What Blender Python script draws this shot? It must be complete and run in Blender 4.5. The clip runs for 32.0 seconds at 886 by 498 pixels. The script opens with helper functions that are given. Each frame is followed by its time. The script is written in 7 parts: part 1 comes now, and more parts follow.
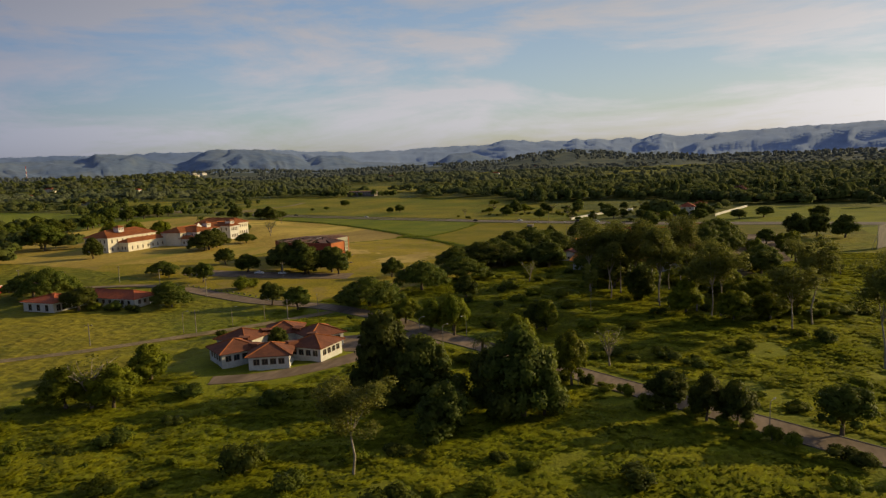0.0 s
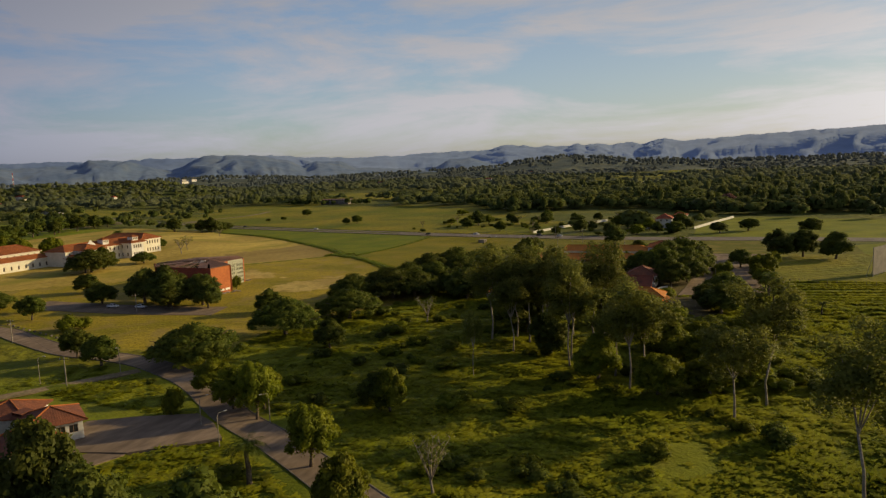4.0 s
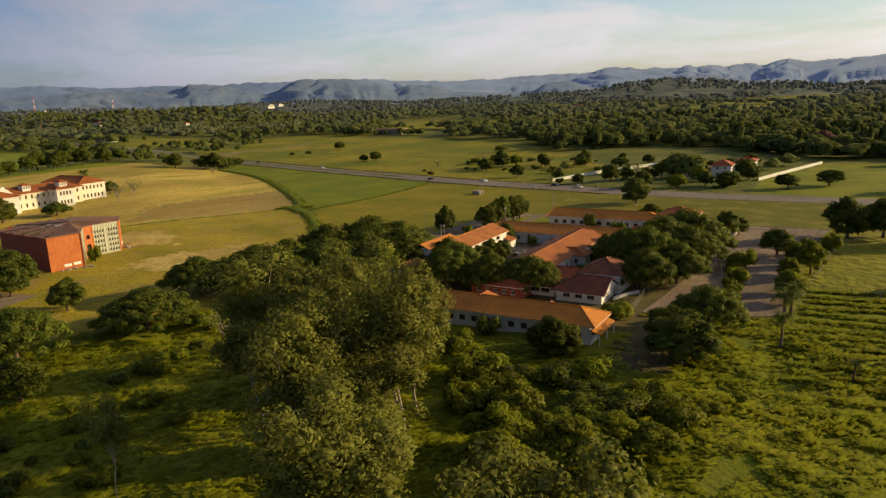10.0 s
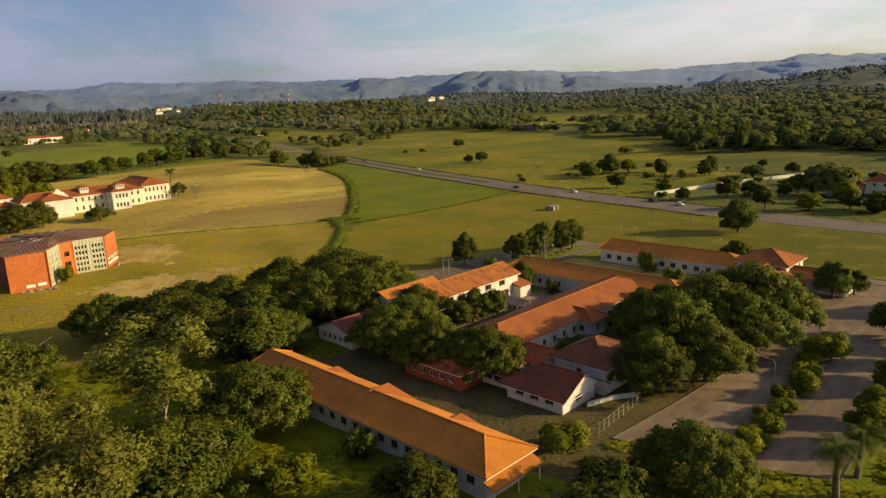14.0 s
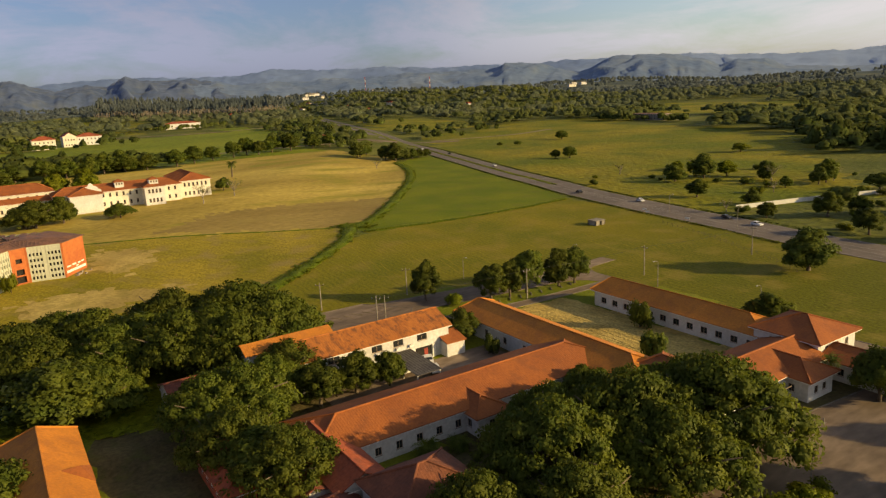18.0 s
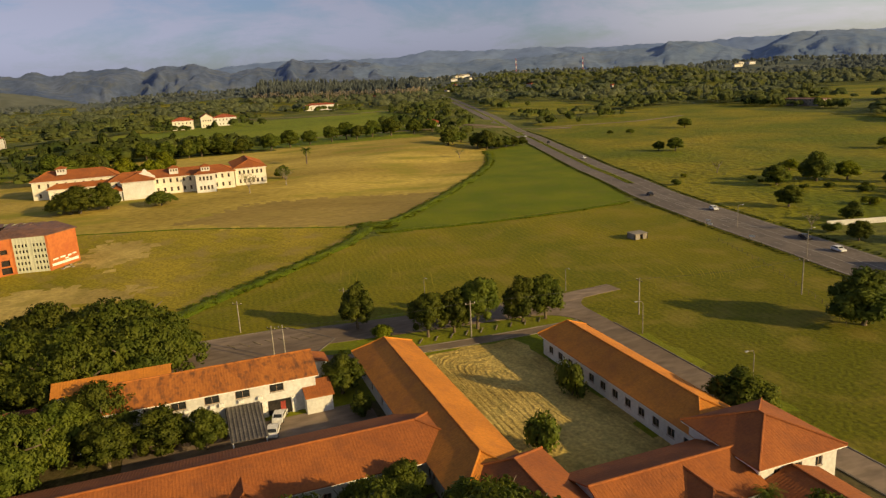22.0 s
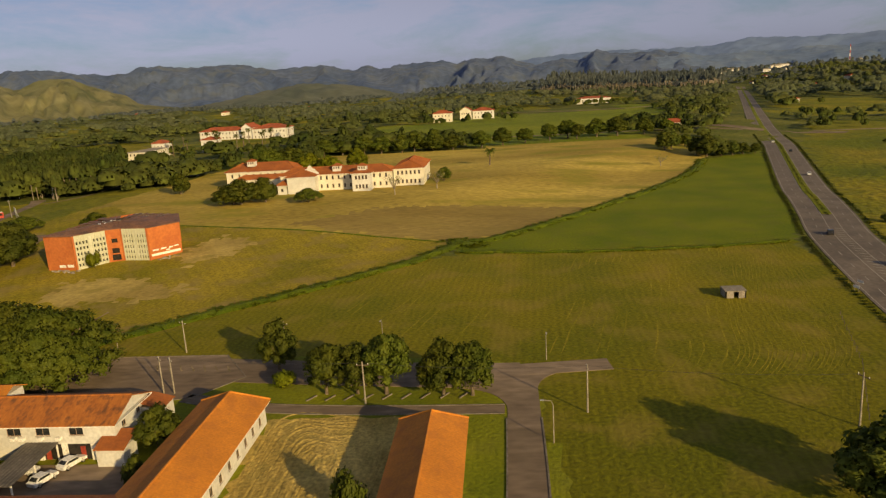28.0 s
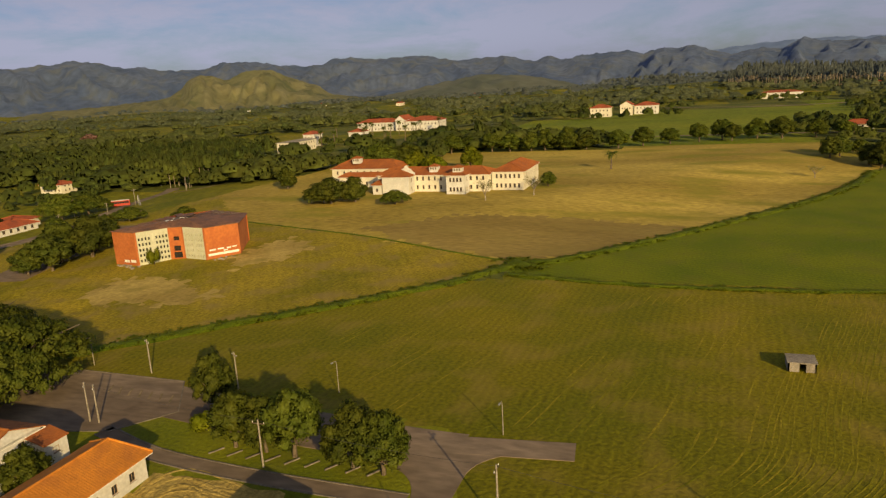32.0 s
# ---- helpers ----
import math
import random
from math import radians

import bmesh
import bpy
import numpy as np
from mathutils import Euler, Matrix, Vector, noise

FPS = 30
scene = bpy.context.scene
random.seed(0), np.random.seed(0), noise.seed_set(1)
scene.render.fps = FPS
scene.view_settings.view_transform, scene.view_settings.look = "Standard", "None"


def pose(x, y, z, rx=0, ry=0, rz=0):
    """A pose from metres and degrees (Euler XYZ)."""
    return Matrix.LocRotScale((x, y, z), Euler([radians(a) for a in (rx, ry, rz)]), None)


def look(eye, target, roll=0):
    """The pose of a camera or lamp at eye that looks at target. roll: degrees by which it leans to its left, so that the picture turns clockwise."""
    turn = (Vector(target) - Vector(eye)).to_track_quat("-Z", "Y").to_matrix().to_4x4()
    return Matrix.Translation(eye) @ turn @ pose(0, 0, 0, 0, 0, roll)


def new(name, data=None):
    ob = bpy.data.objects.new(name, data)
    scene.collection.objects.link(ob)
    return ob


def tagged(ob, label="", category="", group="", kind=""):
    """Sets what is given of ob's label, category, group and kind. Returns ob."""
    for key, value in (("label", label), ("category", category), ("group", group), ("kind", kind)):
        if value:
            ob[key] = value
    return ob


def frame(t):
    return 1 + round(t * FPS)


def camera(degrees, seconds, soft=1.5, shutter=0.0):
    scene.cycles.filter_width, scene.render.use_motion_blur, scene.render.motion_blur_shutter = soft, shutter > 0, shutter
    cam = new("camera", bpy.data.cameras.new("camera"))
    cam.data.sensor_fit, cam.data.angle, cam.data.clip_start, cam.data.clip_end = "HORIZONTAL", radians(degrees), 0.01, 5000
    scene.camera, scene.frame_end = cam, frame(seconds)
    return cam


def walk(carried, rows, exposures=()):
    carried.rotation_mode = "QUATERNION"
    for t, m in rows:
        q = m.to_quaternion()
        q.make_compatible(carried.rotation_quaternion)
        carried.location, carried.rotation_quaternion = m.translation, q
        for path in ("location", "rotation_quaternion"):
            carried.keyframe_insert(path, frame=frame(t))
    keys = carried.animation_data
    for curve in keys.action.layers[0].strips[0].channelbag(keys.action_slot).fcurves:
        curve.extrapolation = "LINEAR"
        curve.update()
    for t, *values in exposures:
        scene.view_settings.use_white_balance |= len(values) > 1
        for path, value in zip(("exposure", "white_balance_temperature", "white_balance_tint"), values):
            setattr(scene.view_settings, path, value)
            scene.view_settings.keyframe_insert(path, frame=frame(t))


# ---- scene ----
cam = camera(64.2, 32.0, soft=1.3)
METRES, EYE, TILT, LEAN, TURN = 505.1, 50.0, 0.0, 0.0, 22.1
ROWS = [
    (0.0, 0.0, 0.0, 0.0, -0.28, -7.03, 2.26),
    (0.5, 0.0104, 0.0135, -0.0001, -0.3, -6.94, 2.23),
    (1.0, 0.0209, 0.0279, -0.0003, -0.32, -6.84, 2.22),
    (1.5, 0.0314, 0.0426, -0.0005, -0.38, -6.75, 2.24),
    (2.0, 0.0418, 0.0577, -0.0007, -0.42, -6.69, 2.24),
    (2.5, 0.0523, 0.0732, -0.0009, -0.51, -6.66, 2.24),
    (3.0, 0.0628, 0.0888, -0.0011, -0.74, -6.64, 2.32),
    (3.5, 0.0734, 0.1048, -0.0014, -0.89, -6.59, 2.35),
    (5.5, 0.1174, 0.1665, 0.0006, 6.49, -7.21, 2.21),
    (6.0, 0.1275, 0.1803, 0.001, 6.58, -7.88, 2.23),
    (6.5, 0.1375, 0.1942, 0.0013, 6.68, -8.23, 2.27),
    (7.0, 0.1474, 0.2083, 0.0018, 6.69, -8.52, 2.29),
    (7.5, 0.1574, 0.223, 0.0021, 6.56, -9.56, 2.3),
    (8.0, 0.1673, 0.238, 0.0025, 6.6, -11.9, 2.32),
    (8.5, 0.1773, 0.2528, 0.0029, 6.7, -12.09, 2.36),
    (9.0, 0.1872, 0.267, 0.0033, 7.01, -12.18, 2.33),
    (9.5, 0.1973, 0.2812, 0.0034, 8.2, -12.26, 2.34),
    (10.0, 0.2074, 0.2952, 0.0034, 8.71, -12.29, 2.33),
    (10.5, 0.2174, 0.3089, 0.0038, 9.37, -12.41, 2.35),
    (11.0, 0.2271, 0.3237, 0.0039, 10.95, -12.39, 2.36),
    (11.5, 0.2362, 0.3393, 0.0043, 11.96, -12.35, 2.45),
    (12.0, 0.2452, 0.3554, 0.0047, 12.43, -12.36, 2.43),
    (12.5, 0.254, 0.3717, 0.005, 12.66, -12.43, 2.43),
    (13.0, 0.2625, 0.3882, 0.0052, 13.96, -12.43, 2.51),
    (13.5, 0.2712, 0.4044, 0.0051, 17.71, -12.42, 2.57),
    (14.0, 0.2795, 0.4205, 0.005, 22.51, -12.36, 2.69),
    (14.5, 0.2874, 0.4362, 0.0051, 25.24, -12.44, 2.7),
    (16.5, 0.3162, 0.4955, 0.0056, 30.43, -12.9, 2.85),
    (17.0, 0.3216, 0.5099, 0.0058, 32.42, -12.86, 2.89),
    (17.5, 0.3267, 0.5255, 0.0059, 33.9, -12.87, 2.9),
    (18.0, 0.3311, 0.5411, 0.0059, 34.65, -12.95, 2.89),
    (18.5, 0.3349, 0.557, 0.006, 35.07, -12.98, 2.91),
    (19.0, 0.3389, 0.5732, 0.006, 36.97, -12.95, 2.95),
    (19.5, 0.3435, 0.5896, 0.0058, 40.71, -13.03, 3.01),
    (20.0, 0.3476, 0.6025, 0.0057, 43.29, -13.18, 3.02),
    (20.5, 0.3519, 0.6148, 0.0056, 44.96, -13.35, 3.05),
    (21.0, 0.3564, 0.6271, 0.0055, 45.61, -13.55, 3.08),
    (21.5, 0.3609, 0.6391, 0.0053, 45.9, -13.7, 3.02),
    (22.0, 0.3655, 0.6514, 0.005, 47.49, -13.78, 3.06),
    (22.5, 0.3701, 0.6638, 0.0048, 50.19, -13.79, 3.12),
    (23.0, 0.3746, 0.6764, 0.0047, 51.58, -13.85, 3.11),
    (23.5, 0.3794, 0.689, 0.0047, 52.07, -13.91, 3.05),
    (24.0, 0.3838, 0.7016, 0.0049, 52.57, -13.95, 3.04),
    (24.5, 0.3878, 0.7144, 0.0049, 54.86, -13.93, 3.09),
    (25.0, 0.3909, 0.7271, 0.0051, 58.06, -13.77, 3.2),
    (25.5, 0.3932, 0.7398, 0.0051, 61.23, -13.56, 3.23),
    (27.5, 0.3941, 0.7894, 0.0063, 69.31, -13.25, 3.29),
    (28.0, 0.3927, 0.8015, 0.0063, 72.1, -13.18, 3.29),
    (28.5, 0.3906, 0.8134, 0.0064, 74.14, -13.13, 3.28),
    (29.0, 0.3881, 0.8248, 0.0066, 74.46, -13.19, 3.21),
    (29.5, 0.3852, 0.8353, 0.0068, 74.93, -13.27, 3.14),
    (30.0, 0.3812, 0.8459, 0.007, 77.92, -13.18, 3.2),
    (30.5, 0.3769, 0.8565, 0.0072, 80.42, -13.11, 3.19),
    (31.0, 0.372, 0.8669, 0.0075, 83.09, -13.06, 3.19),
    (31.5, 0.3668, 0.8774, 0.0078, 85.61, -13.08, 3.16),
    (32.0, 0.3611, 0.8878, 0.0081, 86.86, -13.11, 3.13),
]
EXPO = [(0, -0.2, 7100, 10), (3, -0.28, 7100, 10), (6, -0.2, 7200, 10), (9, 0.12, 7300, 10), (14, 0.25, 7500, 10), (19, 0.18, 7700, 10), (25, 0.0, 7900, 10), (32, -0.12, 7900, 10)]
walk(cam, [(t, pose(0, 0, EYE, TILT, LEAN, TURN) @ pose(METRES * x, METRES * y, METRES * z, 90 + pitch, roll, yaw)) for t, x, y, z, yaw, pitch, roll in ROWS], EXPO)

# ---- sky and sun ----
SUN_DIR = Vector((0.77, 0.63, 0.0)).normalized()
SUN_EL = radians(17.0)
to_sun = Vector((SUN_DIR.x * math.cos(SUN_EL), SUN_DIR.y * math.cos(SUN_EL), math.sin(SUN_EL)))
lamp = bpy.data.lights.new("sun", "SUN")
lamp.energy, lamp.angle, lamp.color = 5.0, radians(0.7), (1.0, 0.78, 0.41)
sun = new("sun", lamp)
sun.matrix_world = look(to_sun * 900, (0, 0, 0))

world = bpy.data.worlds.new("world")
scene.world = world
world.use_nodes = True
wn, wl = world.node_tree.nodes, world.node_tree.links
wn.clear()
sky = wn.new("ShaderNodeTexSky")
sky.sky_type, sky.sun_disc = "NISHITA", False
sky.sun_elevation, sky.sun_rotation = SUN_EL, math.atan2(SUN_DIR.x, SUN_DIR.y)
sky.altitude, sky.air_density, sky.dust_density, sky.ozone_density = 400, 1.1, 1.4, 3.5
coord = wn.new("ShaderNodeTexCoord")
stretch = wn.new("ShaderNodeMapping")
stretch.inputs["Scale"].default_value = (1.0, 1.6, 5.5)
stretch.inputs["Rotation"].default_value = (0.0, 0.12, 0.5)
clouds = wn.new("ShaderNodeTexNoise")
clouds.inputs["Scale"].default_value, clouds.inputs["Detail"].default_value = 2.6, 10.0
clouds.inputs["Roughness"].default_value, clouds.inputs["Distortion"].default_value = 0.62, 0.35
veil = wn.new("ShaderNodeValToRGB")
veil.color_ramp.elements[0].position, veil.color_ramp.elements[1].position = 0.41, 0.57
veil.color_ramp.elements[0].color, veil.color_ramp.elements[1].color = (0.20, 0.20, 0.20, 1), (0.95, 0.95, 0.95, 1)
blend = wn.new("ShaderNodeMix")
blend.data_type = "RGBA"
grey = wn.new("ShaderNodeRGBToBW")
white = wn.new("ShaderNodeMix")
white.data_type, white.blend_type = "RGBA", "MULTIPLY"
white.inputs["Factor"].default_value = 1.0
white.inputs["B"].default_value = (1.20, 1.235, 1.32, 1)
wl.new(sky.outputs["Color"], grey.inputs["Color"])
wl.new(grey.outputs["Val"], white.inputs["A"])
wl.new(white.outputs["Result"], blend.inputs["B"])
wl.new(coord.outputs["Generated"], stretch.inputs["Vector"])
wl.new(stretch.outputs["Vector"], clouds.inputs["Vector"])
wl.new(clouds.outputs["Fac"], veil.inputs["Fac"])
wl.new(veil.outputs["Color"], blend.inputs["Factor"])
wl.new(sky.outputs["Color"], blend.inputs["A"])
back = wn.new("ShaderNodeBackground")
back.inputs["Strength"].default_value = 0.12
level = wn.new("ShaderNodeMath")
level.operation = "DIVIDE"
level.inputs[1].default_value = 5.0
power = wn.new("ShaderNodeMath")
power.operation = "POWER"
power.inputs[1].default_value = -0.08
tint = wn.new("ShaderNodeMix")
tint.data_type, tint.blend_type = "RGBA", "MULTIPLY"
tint.inputs["Factor"].default_value = 1.0
tint.inputs["B"].default_value = (1.0, 0.985, 1.01, 1)
deep = wn.new("ShaderNodeMix")
deep.data_type, deep.blend_type = "RGBA", "MULTIPLY"
deep.inputs["Factor"].default_value = 1.0
wl.new(grey.outputs["Val"], level.inputs[0])
wl.new(level.outputs["Value"], power.inputs[0])
wl.new(blend.outputs["Result"], tint.inputs["A"])
wl.new(tint.outputs["Result"], deep.inputs["A"])
wl.new(power.outputs["Value"], deep.inputs["B"])
facing = wn.new("ShaderNodeVectorMath")
facing.operation = "DOT_PRODUCT"
facing.inputs[1].default_value = (SUN_DIR.x, SUN_DIR.y, 0.0)
sunward = wn.new("ShaderNodeMapRange")
sunward.inputs["From Min"].default_value, sunward.inputs["From Max"].default_value = -1.0, 1.0
haze = wn.new("ShaderNodeValToRGB")
haze.color_ramp.interpolation = "B_SPLINE"
for pos, col in ((0.30, (0.225, 0.262, 0.365, 1)), (0.38, (0.34, 0.37, 0.45, 1)), (0.52, (0.56, 0.578, 0.622, 1)), (0.70, (0.50, 0.503, 0.512, 1)), (0.82, (0.44, 0.44, 0.44, 1))):
    haze.color_ramp.elements.new(pos).color = col
haze.color_ramp.elements[0].color = (0.21, 0.24, 0.345, 1)
haze.color_ramp.elements[-1].color = (0.40, 0.39, 0.37, 1)
wl.new(sunward.outputs["Result"], haze.inputs["Fac"])
glow = wn.new("ShaderNodeMix")
glow.data_type, glow.blend_type = "RGBA", "MULTIPLY"
glow.inputs["Factor"].default_value = 1.0
wl.new(coord.outputs["Generated"], facing.inputs[0])
wl.new(facing.outputs["Value"], sunward.inputs["Value"])
wl.new(deep.outputs["Result"], glow.inputs["A"])
double = wn.new("ShaderNodeMix")
double.data_type, double.blend_type = "RGBA", "MULTIPLY"
double.inputs["Factor"].default_value = 1.0
double.inputs["B"].default_value = (2.25, 2.25, 2.25, 1)
wl.new(haze.outputs["Color"], double.inputs["A"])
wl.new(double.outputs["Result"], glow.inputs["B"])
wl.new(glow.outputs["Result"], back.inputs["Color"])
wout = wn.new("ShaderNodeOutputWorld")
wl.new(back.outputs["Background"], wout.inputs["Surface"])

# ---- materials ----


def surf(name, dark, light, big=0.05, small=1.0, rough=0.9, bump=0.3, fleck=None, fleck_amount=0.5, stripes=0.0, stripe_turn=0.0, stripe_mix=0.25, vary=0.0, leafy=False, metal=0.0, streak=(1, 1, 1), island=False, grain=0.75, wander=7.0, east=None):
    """A two-scale procedural surface in metres."""
    m = bpy.data.materials.new(name)
    m.use_nodes = True
    n, l = m.node_tree.nodes, m.node_tree.links
    bsdf = n["Principled BSDF"]
    bsdf.inputs["Roughness"].default_value = rough
    bsdf.inputs["Metallic"].default_value = metal
    if leafy or rough > 0.85:
        bsdf.inputs["Specular IOR Level"].default_value = 0.15
    tc = n.new("ShaderNodeTexCoord")
    mp = n.new("ShaderNodeMapping")
    mp.inputs["Scale"].default_value = streak
    l.new(tc.outputs["Object"], mp.inputs["Vector"])
    a = n.new("ShaderNodeTexNoise")
    a.inputs["Scale"].default_value, a.inputs["Detail"].default_value = big, 5.0
    b = n.new("ShaderNodeTexNoise")
    b.inputs["Scale"].default_value, b.inputs["Detail"].default_value = small, 6.0
    l.new(mp.outputs["Vector"], a.inputs["Vector"])
    l.new(mp.outputs["Vector"], b.inputs["Vector"])
    ra = n.new("ShaderNodeValToRGB")
    ra.color_ramp.elements[0].position, ra.color_ramp.elements[1].position = 0.36, 0.64
    ra.color_ramp.elements[0].color, ra.color_ramp.elements[1].color = (*dark, 1), (*light, 1)
    l.new(a.outputs["Fac"], ra.inputs["Fac"])
    rb = n.new("ShaderNodeValToRGB")
    rb.color_ramp.elements[0].position, rb.color_ramp.elements[1].position = 0.3, 0.7
    rb.color_ramp.elements[0].color, rb.color_ramp.elements[1].color = (0.55, 0.55, 0.55, 1), (1.3, 1.3, 1.3, 1)
    l.new(b.outputs["Fac"], rb.inputs["Fac"])
    mul = n.new("ShaderNodeMix")
    mul.data_type, mul.blend_type = "RGBA", "MULTIPLY"
    mul.inputs["Factor"].default_value = grain
    l.new(ra.outputs["Color"], mul.inputs["A"])
    l.new(rb.outputs["Color"], mul.inputs["B"])
    colour, height = mul.outputs["Result"], b.outputs["Fac"]
    if fleck:
        c = n.new("ShaderNodeTexNoise")
        c.inputs["Scale"].default_value, c.inputs["Detail"].default_value = big * 2.7, 4.0
        l.new(mp.outputs["Vector"], c.inputs["Vector"])
        rc = n.new("ShaderNodeValToRGB")
        rc.color_ramp.elements[0].position, rc.color_ramp.elements[1].position = 0.50, 0.68
        rc.color_ramp.elements[1].color = (fleck_amount, fleck_amount, fleck_amount, 1)
        l.new(c.outputs["Fac"], rc.inputs["Fac"])
        fm = n.new("ShaderNodeMix")
        fm.data_type = "RGBA"
        fm.inputs["B"].default_value = (*fleck, 1)
        l.new(rc.outputs["Color"], fm.inputs["Factor"])
        l.new(colour, fm.inputs["A"])
        colour = fm.outputs["Result"]
    if stripes:
        turn = n.new("ShaderNodeMapping")
        turn.inputs["Rotation"].default_value = (0, 0, radians(stripe_turn))
        l.new(tc.outputs["Object"], turn.inputs["Vector"])
        w = n.new("ShaderNodeTexWave")
        w.inputs["Scale"].default_value, w.inputs["Distortion"].default_value = stripes, wander
        w.inputs["Detail"].default_value, w.inputs["Detail Scale"].default_value = 3.0, 0.35
        l.new(turn.outputs["Vector"], w.inputs["Vector"])
        sm_ = n.new("ShaderNodeMix")
        sm_.data_type, sm_.blend_type = "RGBA", "MULTIPLY"
        sm_.inputs["Factor"].default_value = stripe_mix
        l.new(colour, sm_.inputs["A"])
        l.new(w.outputs["Color"], sm_.inputs["B"])
        colour = sm_.outputs["Result"]
    if east:  # base colour turns darker and greener towards the east
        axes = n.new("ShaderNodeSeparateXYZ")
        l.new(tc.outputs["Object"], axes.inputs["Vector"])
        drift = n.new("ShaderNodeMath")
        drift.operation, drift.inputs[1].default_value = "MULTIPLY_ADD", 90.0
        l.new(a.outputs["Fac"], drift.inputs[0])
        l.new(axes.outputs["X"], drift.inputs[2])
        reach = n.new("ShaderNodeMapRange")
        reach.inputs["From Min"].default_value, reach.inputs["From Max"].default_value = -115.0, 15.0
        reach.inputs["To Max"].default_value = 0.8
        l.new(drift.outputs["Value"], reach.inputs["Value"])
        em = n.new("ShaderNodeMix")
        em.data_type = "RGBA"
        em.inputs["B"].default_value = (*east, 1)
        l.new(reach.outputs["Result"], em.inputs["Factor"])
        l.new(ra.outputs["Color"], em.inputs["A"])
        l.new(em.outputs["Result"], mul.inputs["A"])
    if vary:
        if island:
            info = n.new("ShaderNodeNewGeometry")
            rnd = info.outputs["Random Per Island"]
        else:
            info = n.new("ShaderNodeObjectInfo")
            rnd = info.outputs["Random"]
        hs = n.new("ShaderNodeHueSaturation")
        for socket, lo, hi in (("Value", 1 - vary, 1 + vary), ("Hue", 0.5 - vary * 0.05, 0.5 + vary * 0.03)):
            r = n.new("ShaderNodeMapRange")
            r.inputs["To Min"].default_value, r.inputs["To Max"].default_value = lo, hi
            l.new(rnd, r.inputs["Value"])
            l.new(r.outputs["Result"], hs.inputs[socket])
        l.new(colour, hs.inputs["Color"])
        colour = hs.outputs["Color"]
    l.new(colour, bsdf.inputs["Base Color"])
    if bump:
        bp = n.new("ShaderNodeBump")
        bp.inputs["Strength"].default_value, bp.inputs["Distance"].default_value = bump, 0.6 / max(small, 0.2)
        l.new(height, bp.inputs["Height"])
        l.new(bp.outputs["Normal"], bsdf.inputs["Normal"])
    if leafy:
        tr = n.new("ShaderNodeBsdfTranslucent")
        l.new(colour, tr.inputs["Color"])
        mx = n.new("ShaderNodeMixShader")
        mx.inputs["Fac"].default_value = 0.42
        l.new(bsdf.outputs["BSDF"], mx.inputs[1])
        l.new(tr.outputs["BSDF"], mx.inputs[2])
        l.new(mx.outputs["Shader"], n["Material Output"].inputs["Surface"])
    return m


M = {}
M["weeds"] = surf("weeds", (0.125, 0.155, 0.009), (0.215, 0.225, 0.015), 0.05, 1.4, bump=0.45, fleck=(0.16, 0.15, 0.03), fleck_amount=0.35, grain=0.5)
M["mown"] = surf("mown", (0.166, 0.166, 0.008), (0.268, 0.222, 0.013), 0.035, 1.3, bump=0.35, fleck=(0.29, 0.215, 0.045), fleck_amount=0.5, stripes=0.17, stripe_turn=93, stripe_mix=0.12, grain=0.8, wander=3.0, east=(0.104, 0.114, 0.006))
M["cut_grass"] = surf("cut_grass", (0.168, 0.164, 0.009), (0.285, 0.232, 0.020), 0.06, 1.2, bump=0.3, fleck=(0.14, 0.145, 0.008), fleck_amount=0.6, grain=0.8)
M["green"] = surf("green", (0.120, 0.165, 0.006), (0.185, 0.212, 0.009), 0.04, 1.6, bump=0.4, fleck=(0.15, 0.15, 0.02), fleck_amount=0.45, stripes=0.15, stripe_turn=25, stripe_mix=0.12, grain=0.7, wander=2.5)
M["lush"] = surf("lush", (0.072, 0.110, 0.006), (0.138, 0.175, 0.010), 0.12, 2.5, bump=0.8, fleck=(0.06, 0.085, 0.008), fleck_amount=0.5)
M["dry"] = surf("dry", (0.325, 0.238, 0.048), (0.520, 0.388, 0.088), 0.022, 0.8, bump=0.4, fleck=(0.245, 0.222, 0.030), fleck_amount=0.95, streak=(1.0, 0.40, 1), grain=0.7)
M["worn"] = surf("worn", (0.215, 0.190, 0.013), (0.365, 0.278, 0.030), 0.04, 1.2, bump=0.4, fleck=(0.28, 0.21, 0.065), fleck_amount=0.8, stripes=0.09, stripe_turn=60, stripe_mix=0.08, grain=0.85, wander=2.5)
M["pasture"] = surf("pasture", (0.135, 0.158, 0.009), (0.265, 0.222, 0.020), 0.012, 0.30, bump=0.6, fleck=(0.085, 0.112, 0.012), fleck_amount=0.6, grain=0.75)
M["lawn"] = surf("lawn", (0.150, 0.195, 0.012), (0.215, 0.240, 0.018), 0.012, 0.3, bump=0.2)
M["wood_floor"] = surf("wood_floor", (0.088, 0.108, 0.018), (0.160, 0.162, 0.032), 0.02, 0.3, bump=0.6)
# earth colour, darkened further with the shade of the yards
M["soil"] = surf("soil", (0.085, 0.068, 0.030), (0.145, 0.115, 0.050), 0.12, 1.3, bump=0.4, fleck=(0.08, 0.09, 0.02), fleck_amount=0.6)
M["hay"] = surf("hay", (0.42, 0.30, 0.085), (0.60, 0.44, 0.14), 0.10, 1.6, bump=0.7, fleck=(0.17, 0.17, 0.05), fleck_amount=0.4, stripes=0.12, stripe_turn=70, stripe_mix=0.12)
M["asphalt"] = surf("asphalt", (0.185, 0.138, 0.100), (0.290, 0.220, 0.160), 0.06, 0.7, rough=0.9, bump=0.03, fleck=(0.130, 0.098, 0.068), fleck_amount=0.7, streak=(1.0, 0.35, 1.0), grain=0.65)
